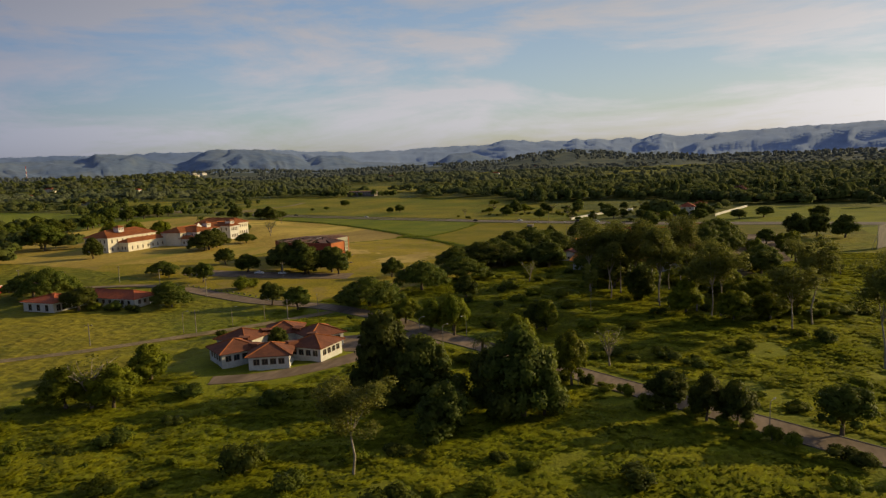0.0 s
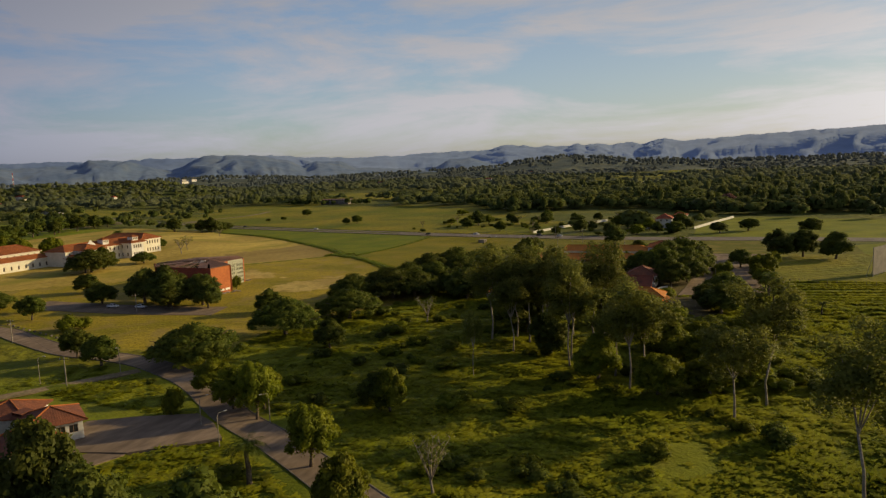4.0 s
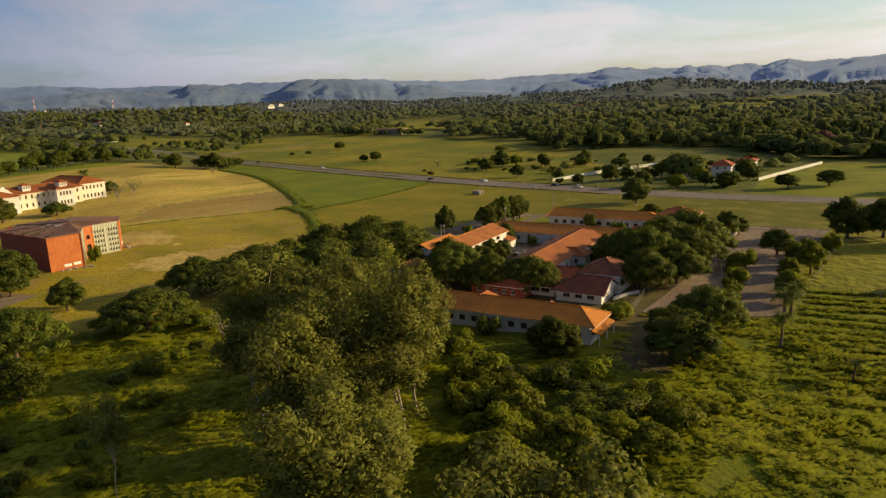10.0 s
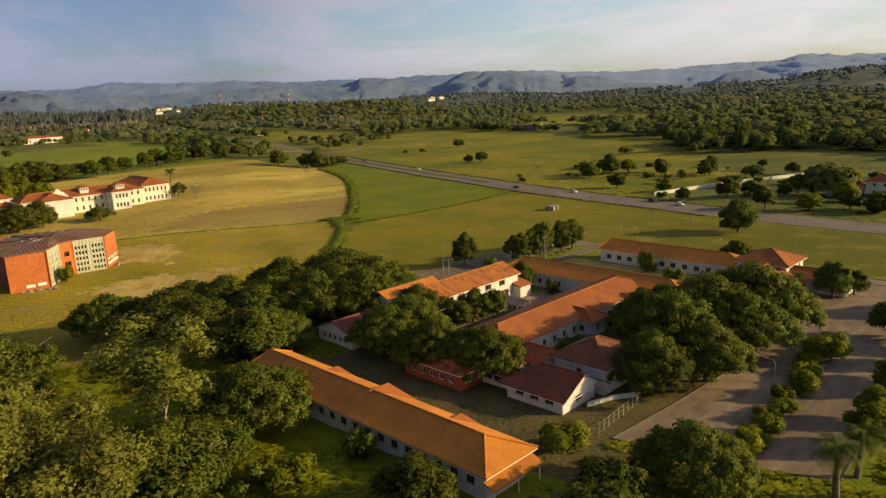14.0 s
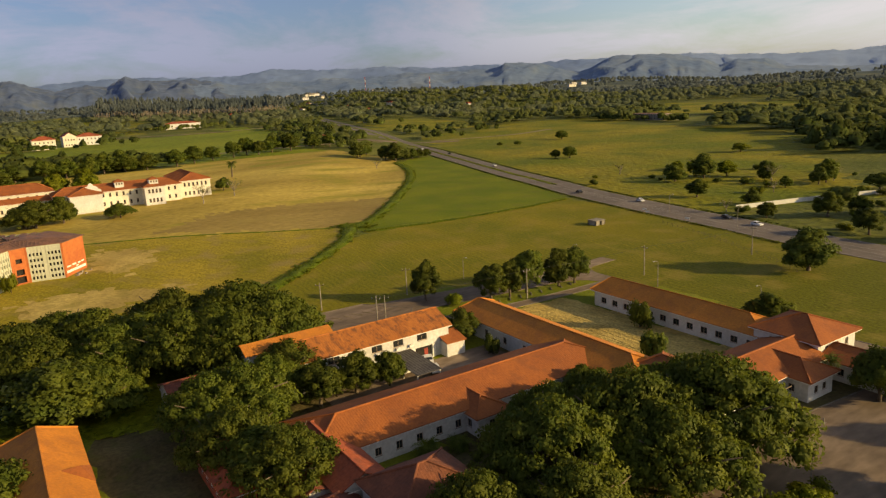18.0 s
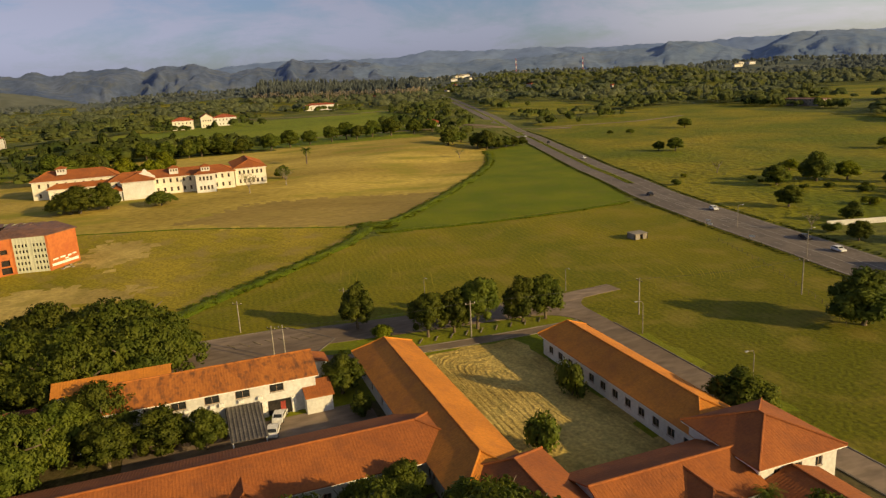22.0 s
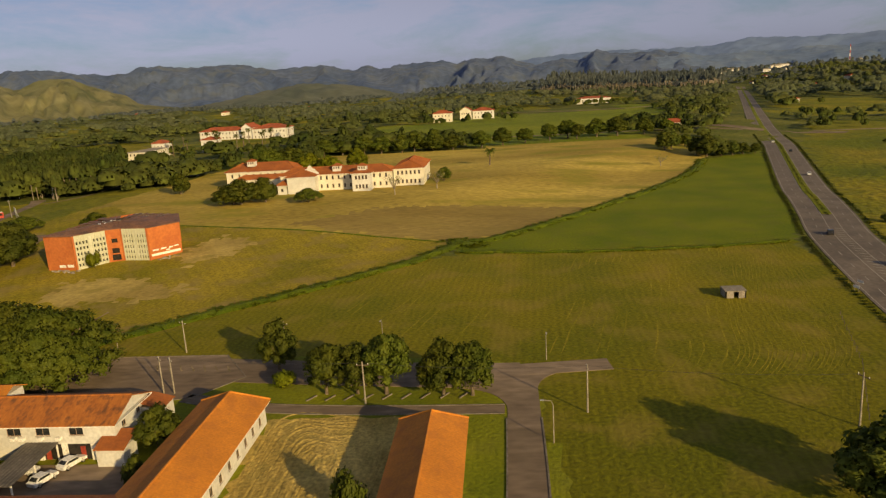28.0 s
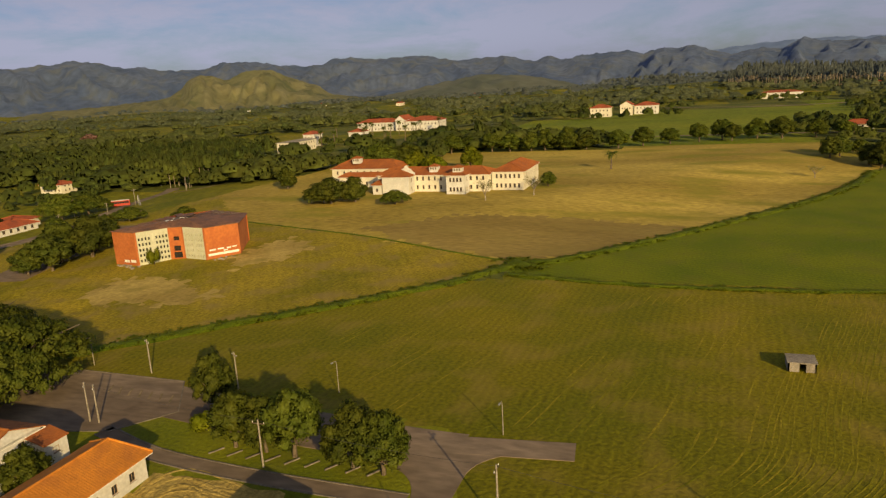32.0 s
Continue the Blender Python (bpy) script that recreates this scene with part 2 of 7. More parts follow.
M["highway"] = surf("highway", (0.122, 0.097, 0.078), (0.178, 0.143, 0.115), 0.05, 0.8, rough=0.85, bump=0.02, fleck=(0.085, 0.070, 0.060), fleck_amount=0.6, grain=0.5)
M["dirt_road"] = surf("dirt_road", (0.20, 0.15, 0.09), (0.30, 0.23, 0.14), 0.1, 1.2, bump=0.3, fleck=(0.10, 0.11, 0.03), fleck_amount=0.5)
M["concrete"] = surf("concrete", (0.22, 0.195, 0.165), (0.33, 0.295, 0.25), 0.3, 3.0, bump=0.2)
M["white_wall"] = surf("white_wall", (0.54, 0.535, 0.51), (0.64, 0.635, 0.61), 0.25, 2.0, rough=0.8, bump=0.08, fleck=(0.55, 0.50, 0.42), fleck_amount=0.2, grain=0.3)
M["cream_wall"] = surf("cream_wall", (0.60, 0.565, 0.46), (0.69, 0.655, 0.55), 0.2, 1.5, rough=0.8, bump=0.08, fleck=(0.58, 0.52, 0.38), fleck_amount=0.2, grain=0.3)
M["pale_wall"] = surf("pale_wall", (0.44, 0.45, 0.34), (0.53, 0.53, 0.42), 0.2, 1.5, rough=0.8, bump=0.08, fleck=(0.42, 0.42, 0.32), fleck_amount=0.4, grain=0.3)
M["red_wall"] = surf("red_wall", (0.27, 0.055, 0.028), (0.34, 0.075, 0.035), 0.25, 2.0, rough=0.85, bump=0.1, grain=0.4)
M["orange_wall"] = surf("orange_wall", (0.40, 0.110, 0.030), (0.49, 0.150, 0.042), 0.15, 1.2, rough=0.85, bump=0.1, fleck=(0.36, 0.09, 0.03), fleck_amount=0.5, grain=0.35)
M["tile"] = surf("tile", (0.27, 0.076, 0.017), (0.37, 0.110, 0.023), 0.14, 2.5, rough=0.85, bump=0.3, fleck=(0.19, 0.060, 0.020), fleck_amount=0.55, grain=0.4)
# lighter copy of tile, with sunlight put into its base colour
M["tile_sunlit"] = surf("tile_sunlit", (0.47, 0.165, 0.020), (0.60, 0.215, 0.026), 0.14, 2.5, rough=0.85, bump=0.25, fleck=(0.31, 0.10, 0.025), fleck_amount=0.45, grain=0.35)
M["tile_patched"] = surf("tile_patched", (0.33, 0.105, 0.020), (0.43, 0.142, 0.026), 0.4, 2.5, rough=0.85, bump=0.25, fleck=(0.10, 0.040, 0.018), fleck_amount=0.8, streak=(0.5, 1.0, 1), grain=0.5)
M["tile_dark"] = surf("tile_dark", (0.15, 0.040, 0.022), (0.23, 0.060, 0.030), 0.2, 2.5, rough=0.85, bump=0.5, fleck=(0.09, 0.04, 0.025), fleck_amount=0.6)
M["tile_brown"] = surf("tile_brown", (0.135, 0.046, 0.024), (0.215, 0.068, 0.030), 0.3, 2.5, rough=0.85, bump=0.4, fleck=(0.27, 0.09, 0.04), fleck_amount=0.5, grain=0.5)
M["tile_red"] = surf("tile_red", (0.30, 0.065, 0.024), (0.42, 0.095, 0.032), 0.2, 2.0, rough=0.85, bump=0.4, fleck=(0.17, 0.05, 0.025), fleck_amount=0.6, grain=0.5)
M["metal_roof"] = surf("metal_roof", (0.165, 0.080, 0.048), (0.250, 0.118, 0.068), 0.12, 1.0, rough=0.7, bump=0.2, fleck=(0.075, 0.050, 0.042), fleck_amount=0.75)
M["grey_sheet"] = surf("grey_sheet", (0.085, 0.076, 0.066), (0.140, 0.122, 0.104), 0.3, 2.0, rough=0.7, bump=0.2)
M["glass"] = surf("glass", (0.018, 0.02, 0.022), (0.035, 0.038, 0.04), 0.8, 3.0, rough=0.12, bump=0.0)
# near-black colour that stands for the shade inside openings
M["opening_shade"] = surf("opening_shade", (0.02, 0.018, 0.016), (0.04, 0.034, 0.03), 0.8, 3.0, rough=0.9, bump=0.0)
M["frame"] = surf("frame", (0.30, 0.20, 0.14), (0.38, 0.27, 0.19), 1.0, 4.0, rough=0.7, bump=0.1)
M["white_paint"] = surf("white_paint", (0.74, 0.72, 0.67), (0.82, 0.80, 0.76), 0.6, 4.0, rough=0.6, bump=0.05)
M["red_door"] = surf("red_door", (0.26, 0.03, 0.02), (0.34, 0.05, 0.03), 1.0, 4.0, rough=0.6, bump=0.05)
M["pole"] = surf("pole", (0.24, 0.21, 0.17), (0.36, 0.32, 0.265), 0.5, 5.0, bump=0.1)
M["steel"] = surf("steel", (0.42, 0.42, 0.41), (0.52, 0.52, 0.51), 0.6, 4.0, rough=0.5, bump=0.05, metal=0.6)
M["wire"] = surf("wire", (0.03, 0.03, 0.03), (0.05, 0.05, 0.05), 1, 5, rough=0.6, bump=0)
M["bark"] = surf("bark", (0.10, 0.075, 0.05), (0.19, 0.15, 0.11), 0.6, 5.0, bump=0.6)
M["pale_bark"] = surf("pale_bark", (0.24, 0.20, 0.15), (0.38, 0.33, 0.26), 0.5, 3.0, bump=0.3, fleck=(0.22, 0.17, 0.12), fleck_amount=0.6)
M["leaf"] = surf("leaf", (0.072, 0.101, 0.014), (0.150, 0.171, 0.024), 0.25, 1.5, rough=0.6, bump=0, vary=0.22, leafy=True)
M["leaf_bright"] = surf("leaf_bright", (0.138, 0.172, 0.012), (0.235, 0.252, 0.019), 0.25, 1.5, rough=0.6, bump=0, vary=0.2, leafy=True)
M["leaf_olive"] = surf("leaf_olive", (0.138, 0.160, 0.030), (0.245, 0.252, 0.048), 0.25, 1.5, rough=0.6, bump=0, vary=0.15, leafy=True)
M["leaf_dark"] = surf("leaf_dark", (0.070, 0.098, 0.016), (0.140, 0.160, 0.026), 0.25, 1.5, rough=0.6, bump=0, vary=0.2, leafy=True)
M["leaf_pink"] = surf("leaf_pink", (0.20, 0.11, 0.09), (0.30, 0.17, 0.14), 0.25, 1.5, rough=0.7, bump=0, vary=0.1, leafy=True)
M["grass_blade"] = surf("grass_blade", (0.215, 0.250, 0.013), (0.325, 0.330, 0.020), 0.04, 0.6, rough=0.7, bump=0, vary=0.16, leafy=True, island=True)
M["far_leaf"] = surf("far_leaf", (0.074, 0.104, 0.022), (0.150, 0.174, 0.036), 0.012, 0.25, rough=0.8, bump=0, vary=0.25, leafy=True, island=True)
# haze put into leaf colour: woods turn greyer and bluer with distance
M["far_haze_leaf"] = surf("far_haze_leaf", (0.134, 0.166, 0.160), (0.182, 0.208, 0.180), 0.004, 0.05, rough=0.8, bump=0, vary=0.12, leafy=True, island=True)
M["mid_haze_leaf"] = surf("mid_haze_leaf", (0.135, 0.165, 0.085), (0.200, 0.222, 0.108), 0.006, 0.10, rough=0.8, bump=0, vary=0.16, leafy=True, island=True)
M["near_haze_leaf"] = surf("near_haze_leaf", (0.108, 0.138, 0.042), (0.188, 0.210, 0.062), 0.010, 0.2, rough=0.8, bump=0, vary=0.20, leafy=True, island=True)
M["marking"] = surf("marking", (0.30, 0.27, 0.23), (0.42, 0.39, 0.34), 0.5, 3.0, bump=0)
M["kerb"] = surf("kerb", (0.145, 0.125, 0.100), (0.225, 0.195, 0.160), 0.5, 3.0, bump=0.2)
M["car_white"] = surf("car_white", (0.72, 0.72, 0.72), (0.80, 0.80, 0.80), 0.8, 4.0, rough=0.25, bump=0)
M["car_dark"] = surf("car_dark", (0.03, 0.03, 0.035), (0.05, 0.05, 0.055), 0.8, 4.0, rough=0.25, bump=0)
M["car_red"] = surf("car_red", (0.38, 0.03, 0.02), (0.46, 0.05, 0.03), 0.8, 4.0, rough=0.3, bump=0)
M["tyre"] = surf("tyre", (0.02, 0.02, 0.02), (0.035, 0.035, 0.035), 2, 8, bump=0)
# haze put into the base colours of these four ranges, as blue and paleness
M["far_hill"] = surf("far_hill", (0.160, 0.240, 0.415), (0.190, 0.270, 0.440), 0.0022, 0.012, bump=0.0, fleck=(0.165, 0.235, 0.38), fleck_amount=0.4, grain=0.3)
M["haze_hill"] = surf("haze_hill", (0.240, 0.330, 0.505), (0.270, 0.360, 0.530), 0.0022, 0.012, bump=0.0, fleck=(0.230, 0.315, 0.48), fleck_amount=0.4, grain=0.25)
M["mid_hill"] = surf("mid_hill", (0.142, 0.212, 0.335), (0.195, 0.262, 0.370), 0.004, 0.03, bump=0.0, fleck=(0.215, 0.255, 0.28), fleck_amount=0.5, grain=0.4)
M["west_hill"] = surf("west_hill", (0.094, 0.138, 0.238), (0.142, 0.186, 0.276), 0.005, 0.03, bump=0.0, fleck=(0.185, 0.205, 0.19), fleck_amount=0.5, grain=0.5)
M["wood_hill"] = surf("wood_hill", (0.070, 0.095, 0.088), (0.120, 0.142, 0.105), 0.006, 0.03, bump=0.2, fleck=(0.18, 0.18, 0.10), fleck_amount=0.5, grain=0.45)
M["brown"] = surf("brown", (0.245, 0.174, 0.048), (0.345, 0.252, 0.074), 0.03, 0.7, bump=0.3, fleck=(0.29, 0.22, 0.06), fleck_amount=0.6, streak=(1.0, 0.4, 1), grain=0.5)
M["sand"] = surf("sand", (0.36, 0.262, 0.075), (0.50, 0.375, 0.115), 0.05, 0.8, bump=0.3, fleck=(0.23, 0.19, 0.04), fleck_amount=0.6, grain=0.5)
M["foot_hill"] = surf("foot_hill", (0.110, 0.130, 0.100), (0.160, 0.172, 0.125), 0.004, 0.02, bump=0.0, fleck=(0.09, 0.11, 0.10), fleck_amount=0.4, grain=0.35)
M["grass_hill"] = surf("grass_hill", (0.150, 0.155, 0.078), (0.225, 0.212, 0.108), 0.006, 0.03, bump=0.5, fleck=(0.07, 0.09, 0.045), fleck_amount=0.6, grain=0.45)

# ---- mesh helpers ----


class Geo:
    """Collects vertices, faces and material slots of one mesh."""

    def __init__(self):
        self.v, self.f, self.m = [], [], []
        self.rows = None

    def face(self, pts, slot=0):
        k = len(self.v)
        self.v += [tuple(p) for p in pts]
        self.f.append(tuple(range(k, k + len(pts))))
        self.m.append(slot)

    def box(self, x0, y0, z0, x1, y1, z1, slot=0, xf=None):
        c = [Vector((x, y, z)) for z in (z0, z1) for x, y in ((x0, y0), (x1, y0), (x1, y1), (x0, y1))]
        if xf is not None:
            c = [xf @ p for p in c]
        k = len(self.v)
        self.v += [tuple(p) for p in c]
        for q in ((3, 2, 1, 0), (4, 5, 6, 7), (0, 1, 5, 4), (1, 2, 6, 5), (2, 3, 7, 6), (3, 0, 4, 7)):
            self.f.append(tuple(k + i for i in q))
            self.m.append(slot)

    def prism(self, poly, z0, z1, slot=0):
        n, k = len(poly), len(self.v)
        self.v += [(x, y, z0) for x, y in poly] + [(x, y, z1) for x, y in poly]
        self.f.append(tuple(k + n + i for i in range(n)))
        self.f.append(tuple(k + i for i in reversed(range(n))))
        self.m += [slot, slot]
        for i in range(n):
            j = (i + 1) % n
            self.f.append((k + i, k + j, k + n + j, k + n + i))
            self.m.append(slot)

    def tube(self, pts, radii, sides=7, slot=0):
        k = len(self.v)
        pts = [Vector(p) for p in pts]
        for i, p in enumerate(pts):
            d = (pts[min(i + 1, len(pts) - 1)] - pts[max(i - 1, 0)]).normalized()
            a = d.orthogonal().normalized()
            b = d.cross(a)
            for s in range(sides):
                w = 2 * math.pi * s / sides
                self.v.append(tuple(p + radii[i] * (math.cos(w) * a + math.sin(w) * b)))
        for i in range(len(pts) - 1):
            for s in range(sides):
                q = k + i * sides
                self.f.append((q + s, q + (s + 1) % sides, q + sides + (s + 1) % sides, q + sides + s))
                self.m.append(slot)
        self.f.append(tuple(k + (len(pts) - 1) * sides + s for s in range(sides)))
        self.m.append(slot)

    def weld(self):
        """Joins vertices that lie on one another, and drops faces that two blocks share."""
        at, remap, verts = {}, [], []
        for p in self.v:
            key = tuple(round(c, 3) for c in p)
            if key not in at:
                at[key] = len(verts)
                verts.append(p)
            remap.append(at[key])
        faces = [tuple(remap[i] for i in f) for f in self.f]
        count = {}
        for f in faces:
            count[frozenset(f)] = count.get(frozenset(f), 0) + 1
        keep = [k for k, f in enumerate(faces) if count[frozenset(f)] == 1]
        self.v, self.f, self.m = verts, [faces[k] for k in keep], [self.m[k] for k in keep]

    def mesh(self, name, *mats, smooth=False):
        me = bpy.data.meshes.new(name)
        me.from_pydata(self.v, [], self.f)
        for m in mats:
            me.materials.append(m)
        if len(mats) > 1:
            me.polygons.foreach_set("material_index", self.m)
        if smooth:
            me.polygons.foreach_set("use_smooth", [True] * len(self.f))
        me.update()
        return me


def part(name, geo, material, parent=None, label="", at=None, smooth=False):
    """One mesh object, from a Geo or a ready mesh, under its thing."""
    me = geo.mesh(name, material, smooth=smooth) if isinstance(geo, Geo) else geo
    ob = new(name, me)
    if parent is not None:
        ob.parent = parent
    if at is not None:
        ob.matrix_basis = at
    if label:
        ob["label"] = label
    if isinstance(geo, Geo) and geo.rows is not None and geo.rows.f:
        tagged(part("tiling", geo.rows, material, parent, at=at), kind="stuff")
    return ob


def thing(name, x, y, z=0.0, turn=0.0, label="", category="", group="", kind=""):
    ob = new(name)
    ob.matrix_basis = pose(x, y, z, 0, 0, turn)
    ob.empty_display_size = 0.5
    return tagged(ob, label, category, group, kind)


def smooth01(a, b, v):
    u = min(1.0, max(0.0, (v - a) / (b - a)))
    return u * u * (3 - 2 * u)


RIDGE = [(-2050, 1330), (-1450, 1230), (-1330, 1420)]


def terrain(x, y):
    """The height of the gently rising land west of the drainage ditch and of the far country."""
    d = (x + 115) * -0.586 + (y - 357) * -0.81
    z = 5 * smooth01(-120, -330, x) * smooth01(-10, 60, d) * smooth01(170, 260, y)
    z += 1.3 * smooth01(-60, -110, x) * (1 - smooth01(150, 200, y))
    r = math.hypot(x + 150, y - 400)
    if r > 900:
        z += smooth01(900, 2600, r) * 22 * (0.5 + noise.noise((x * 0.0016, y * 0.0016, 3.1))) * smooth01(300, 900, abs(x * 0.3 + y * 0.95 - 540) + 200)
    if x < -800 and y > 850:  # wooded ridge north of the highway
        z += 34 * smooth01(300, 20, near_line(RIDGE, x, y)) * (0.75 + 0.5 * noise.noise((x * 0.004, y * 0.004, 6.0))) * smooth01(40, 190, near_line(HIGHWAY[12:], x, y))
    return z


def mounds(x, y):
    """The humps of the overgrown ground, as deep as the weeds grow."""
    if not (-150 < x < 110 and 50 < y < 330):
        return 0.0
    if near_line(MAIN_ROAD, x, y) < 9 or near_line(DRIVE, x, y) < 6:
        return -0.02
    return 0.75 * noise.noise((x * 0.07, y * 0.07, 0)) + 0.65 * noise.noise((x * 0.16, y * 0.16, 5)) + 0.25 * noise.noise((x * 0.4, y * 0.4, 2)) - 0.25


def inside(poly, x, y):
    odd = False
    j = len(poly) - 1
    for i in range(len(poly)):
        (xi, yi), (xj, yj) = poly[i], poly[j]
        if (yi > y) != (yj > y) and x < (xj - xi) * (y - yi) / (yj - yi) + xi:
            odd = not odd
        j = i
    return odd


def near_line(pts, x, y):
    best = 1e9
    for (ax, ay), (bx, by) in zip(pts, pts[1:]):
        dx, dy = bx - ax, by - ay
        u = min(1, max(0, ((x - ax) * dx + (y - ay) * dy) / (dx * dx + dy * dy)))
        best = min(best, math.hypot(x - ax - u * dx, y - ay - u * dy))
    return best


def densify(pts, step):
    out = []
    for (ax, ay), (bx, by) in zip(pts, pts[1:]):
        n = max(1, int(math.hypot(bx - ax, by - ay) / step))
        out += [(ax + (bx - ax) * i / n, ay + (by - ay) * i / n) for i in range(n)]
    return out + [pts[-1]]


def curve_through(pts, step=4.0):
    """A Catmull-Rom line through the points."""
    out = []
    p = [pts[0], *pts, pts[-1]]
    for i in range(1, len(p) - 2):
        a, b, c, d = (Vector(q) for q in p[i - 1 : i + 3])
        n = max(1, int((c - b).length / step))
        for k in range(n):
            t = k / n
            q = 0.5 * (2 * b + (c - a) * t + (2 * a - 5 * b + 4 * c - d) * t * t + (3 * b - a - 3 * c + d) * t**3)
            out.append((q.x, q.y))
    return out + [pts[-1]]


def ribbon(geo, line, off0, off1, lift, slot=0, edge=0.0):
    """A strip along a line, between two offsets to its left, lying on the land; edge: depth of its sides."""
    rows = []
    for i, (x, y) in enumerate(line):
        ax, ay = line[max(i - 1, 0)]
        bx, by = line[min(i + 1, len(line) - 1)]
        d = math.hypot(bx - ax, by - ay) or 1
        nx, ny = -(by - ay) / d, (bx - ax) / d
        z = terrain(x, y) + lift
        rows.append(((x + nx * off0, y + ny * off0, z), (x + nx * off1, y + ny * off1, z)))
    for (a, b), (c, d) in zip(rows, rows[1:]):
        geo.face((a, c, d, b), slot)
        if edge:
            for p, q in ((a, c), (d, b)):
                geo.face(((p[0], p[1], p[2] - edge), (q[0], q[1], q[2] - edge), q, p), slot)

# ---- the plan ----
DITCH = [(-96, 334), (-115, 357), (-136, 378), (-155.5, 399), (-180, 421.7), (-200, 434.5), (-210, 449), (-248, 481), (-303, 522), (-350, 550), (-402, 571)]
DITCH_SIDE = [(-190, 436), (-184.5, 470), (-184.5, 510), (-188, 537)]
FIELD_PATH = [(-300, 296), (-244, 312), (-222, 385), (-206, 430)]
HIGHWAY = [(420, 490), (120, 519), (30, 525.5), (-20, 526), (-70, 531), (-100, 537), (-135, 543), (-190, 554.5), (-225, 565), (-260, 575), (-291, 583.5), (-419, 624), (-470, 640), (-535, 657), (-660, 692), (-1000, 798), (-1985, 1104)]
MAIN_ROAD = [(620, -110), (380, -20), (200, 50), (90, 96), (50, 113), (25, 126), (-9, 145.5), (-28, 156.5), (-60, 176), (-79, 186), (-100, 200.5), (-112, 207), (-130, 214), (-145, 216.5), (-165, 217.5), (-190, 224), (-211, 230), (-235, 231), (-262, 220), (-300, 206), (-335, 194), (-356, 182)]
DIRT_ROAD = [(-260, 60), (-215, 98), (-182, 127), (-162, 147), (-146, 172), (-136, 192), (-127, 208)]
DRIVE = [(-112, 128), (-101, 135), (-92, 149), (-87, 165), (-84, 182)]
PARK_ROAD = [(-97, 392), (-94, 415), (-91.5, 440), (-91, 452)]
CROSS_ROAD = [(-93, 452.2), (-82, 452.2), (-60, 452), (-35, 451.6), (0, 451.8), (20, 451)]
STUB = [(-93, 450), (-95, 469)]
WALK_PATH = [(-84, 391), (-79.5, 405), (-77.5, 425), (-77, 449)]
LOT_WEST = [(-85, 344), (-105, 361), (-104.5, 391), (-93, 399), (-84, 392), (-81, 378)]
LOT_EAST = [(3, 455), (31, 455), (26.5, 420), (25, 400), (25.5, 372), (27, 346), (14, 340), (-2, 337), (-0.5, 353), (1, 378), (-3.5, 386), (-3.5, 420), (-2, 440)]
P_MOWN = DITCH[:5] + [(-187, 437), (-187, 539), (-130, 536), (-70, 525), (0, 521), (75, 516), (75, 456), (-30, 456), (-82, 456), (-98, 452), (-104, 390), (-106, 360)]
P_GREEN = DITCH[5:] + [(-443, 619), (-291, 576), (-204, 547), (-187, 540), (-187, 437)]
P_DRY = DITCH[5:] + [(-440, 585), (-505, 566), (-502, 448), (-488, 300), (-420, 265), (-300, 255), (-244, 312), (-222, 385), (-206, 430)]
P_WORN = DITCH[:6] + [(-206, 430), (-222, 385), (-244, 312), (-300, 255), (-235, 240), (-150, 222), (-118, 232), (-120, 262), (-100, 300), (-92, 326)]
P_PASTURE = [(-480, 656), (-260, 586), (-190, 566), (-112, 548), (-116, 561), (-90, 625), (-160, 705), (-280, 888), (-380, 924), (-560, 985), (-720, 1010), (-640, 744)]
P_PASTURE_B = [(-700, 735), (-1000, 840), (-1010, 930), (-850, 960), (-690, 850)]
P_LAWN = [(-506, 440), (-560, 385), (-640, 262), (-800, 290), (-990, 440), (-1060, 690), (-780, 640), (-560, 560), (-505, 566)]
P_GARDEN_E = [(-6, 540), (60, 532), (160, 530), (170, 640), (20, 690), (-9, 588)]
P_SLOPE = [(-300, 255), (-340, 190), (-300, 140), (-190, 120), (-150, 150), (-150, 222)]
P_TURF_E = [(27, 350), (28, 455), (75, 456), (120, 470), (120, 380), (60, 372)]
P_YARD = [(-68, 322), (-3, 322), (0, 338), (-3, 352), (-26, 352), (-30, 346), (-48, 352), (-64, 352), (-66, 335)]
# laid with soil, whose dark colour also holds the trees' shade
P_EAST_YARD = [(-31, 345), (0, 345), (1, 378), (-3.5, 386), (-3.5, 420), (-2, 440), (3, 452), (-31, 448)]
P_BARE = [(-4, 322), (1, 306), (7, 300), (14, 304), (10, 318), (5, 338), (-2, 334)]
P_COURT = [(-62, 352), (-46, 352), (-46, 399), (-60, 399)]
P_HAY = [(-74, 409), (-74, 434), (-22, 434), (-22, 409)]
P_FAR_W = [(-1450, -1750), (-2400, -2600), (-3900, -2300), (-3200, -1150), (-2300, -1000), (-1900, -1250)]
P_BROWN = [(-238, 368), (-262, 400), (-268, 440), (-262, 484), (-246, 478), (-212, 449), (-206, 431), (-222, 386)]
DIRT_PATCH = [(-149, 318), (-163.4, 317.4), (-170, 329), (-159, 358), (-147, 357), (-149, 343), (-142, 331)]
WORN_PATCH = [(-218, 341), (-213.5, 360), (-192, 358.5), (-183, 347), (-196, 341)]

ZONES = ["weeds", "mown", "green", "dry", "worn", "pasture", "lawn", "wood_floor", "soil", "hay", "brown", "sand"]


def glade(x, y):
    """Open ground among the western woods."""
    return x < -380 and y < 560 and noise.noise((x * 0.006, y * 0.006, 2.0)) > 0.06


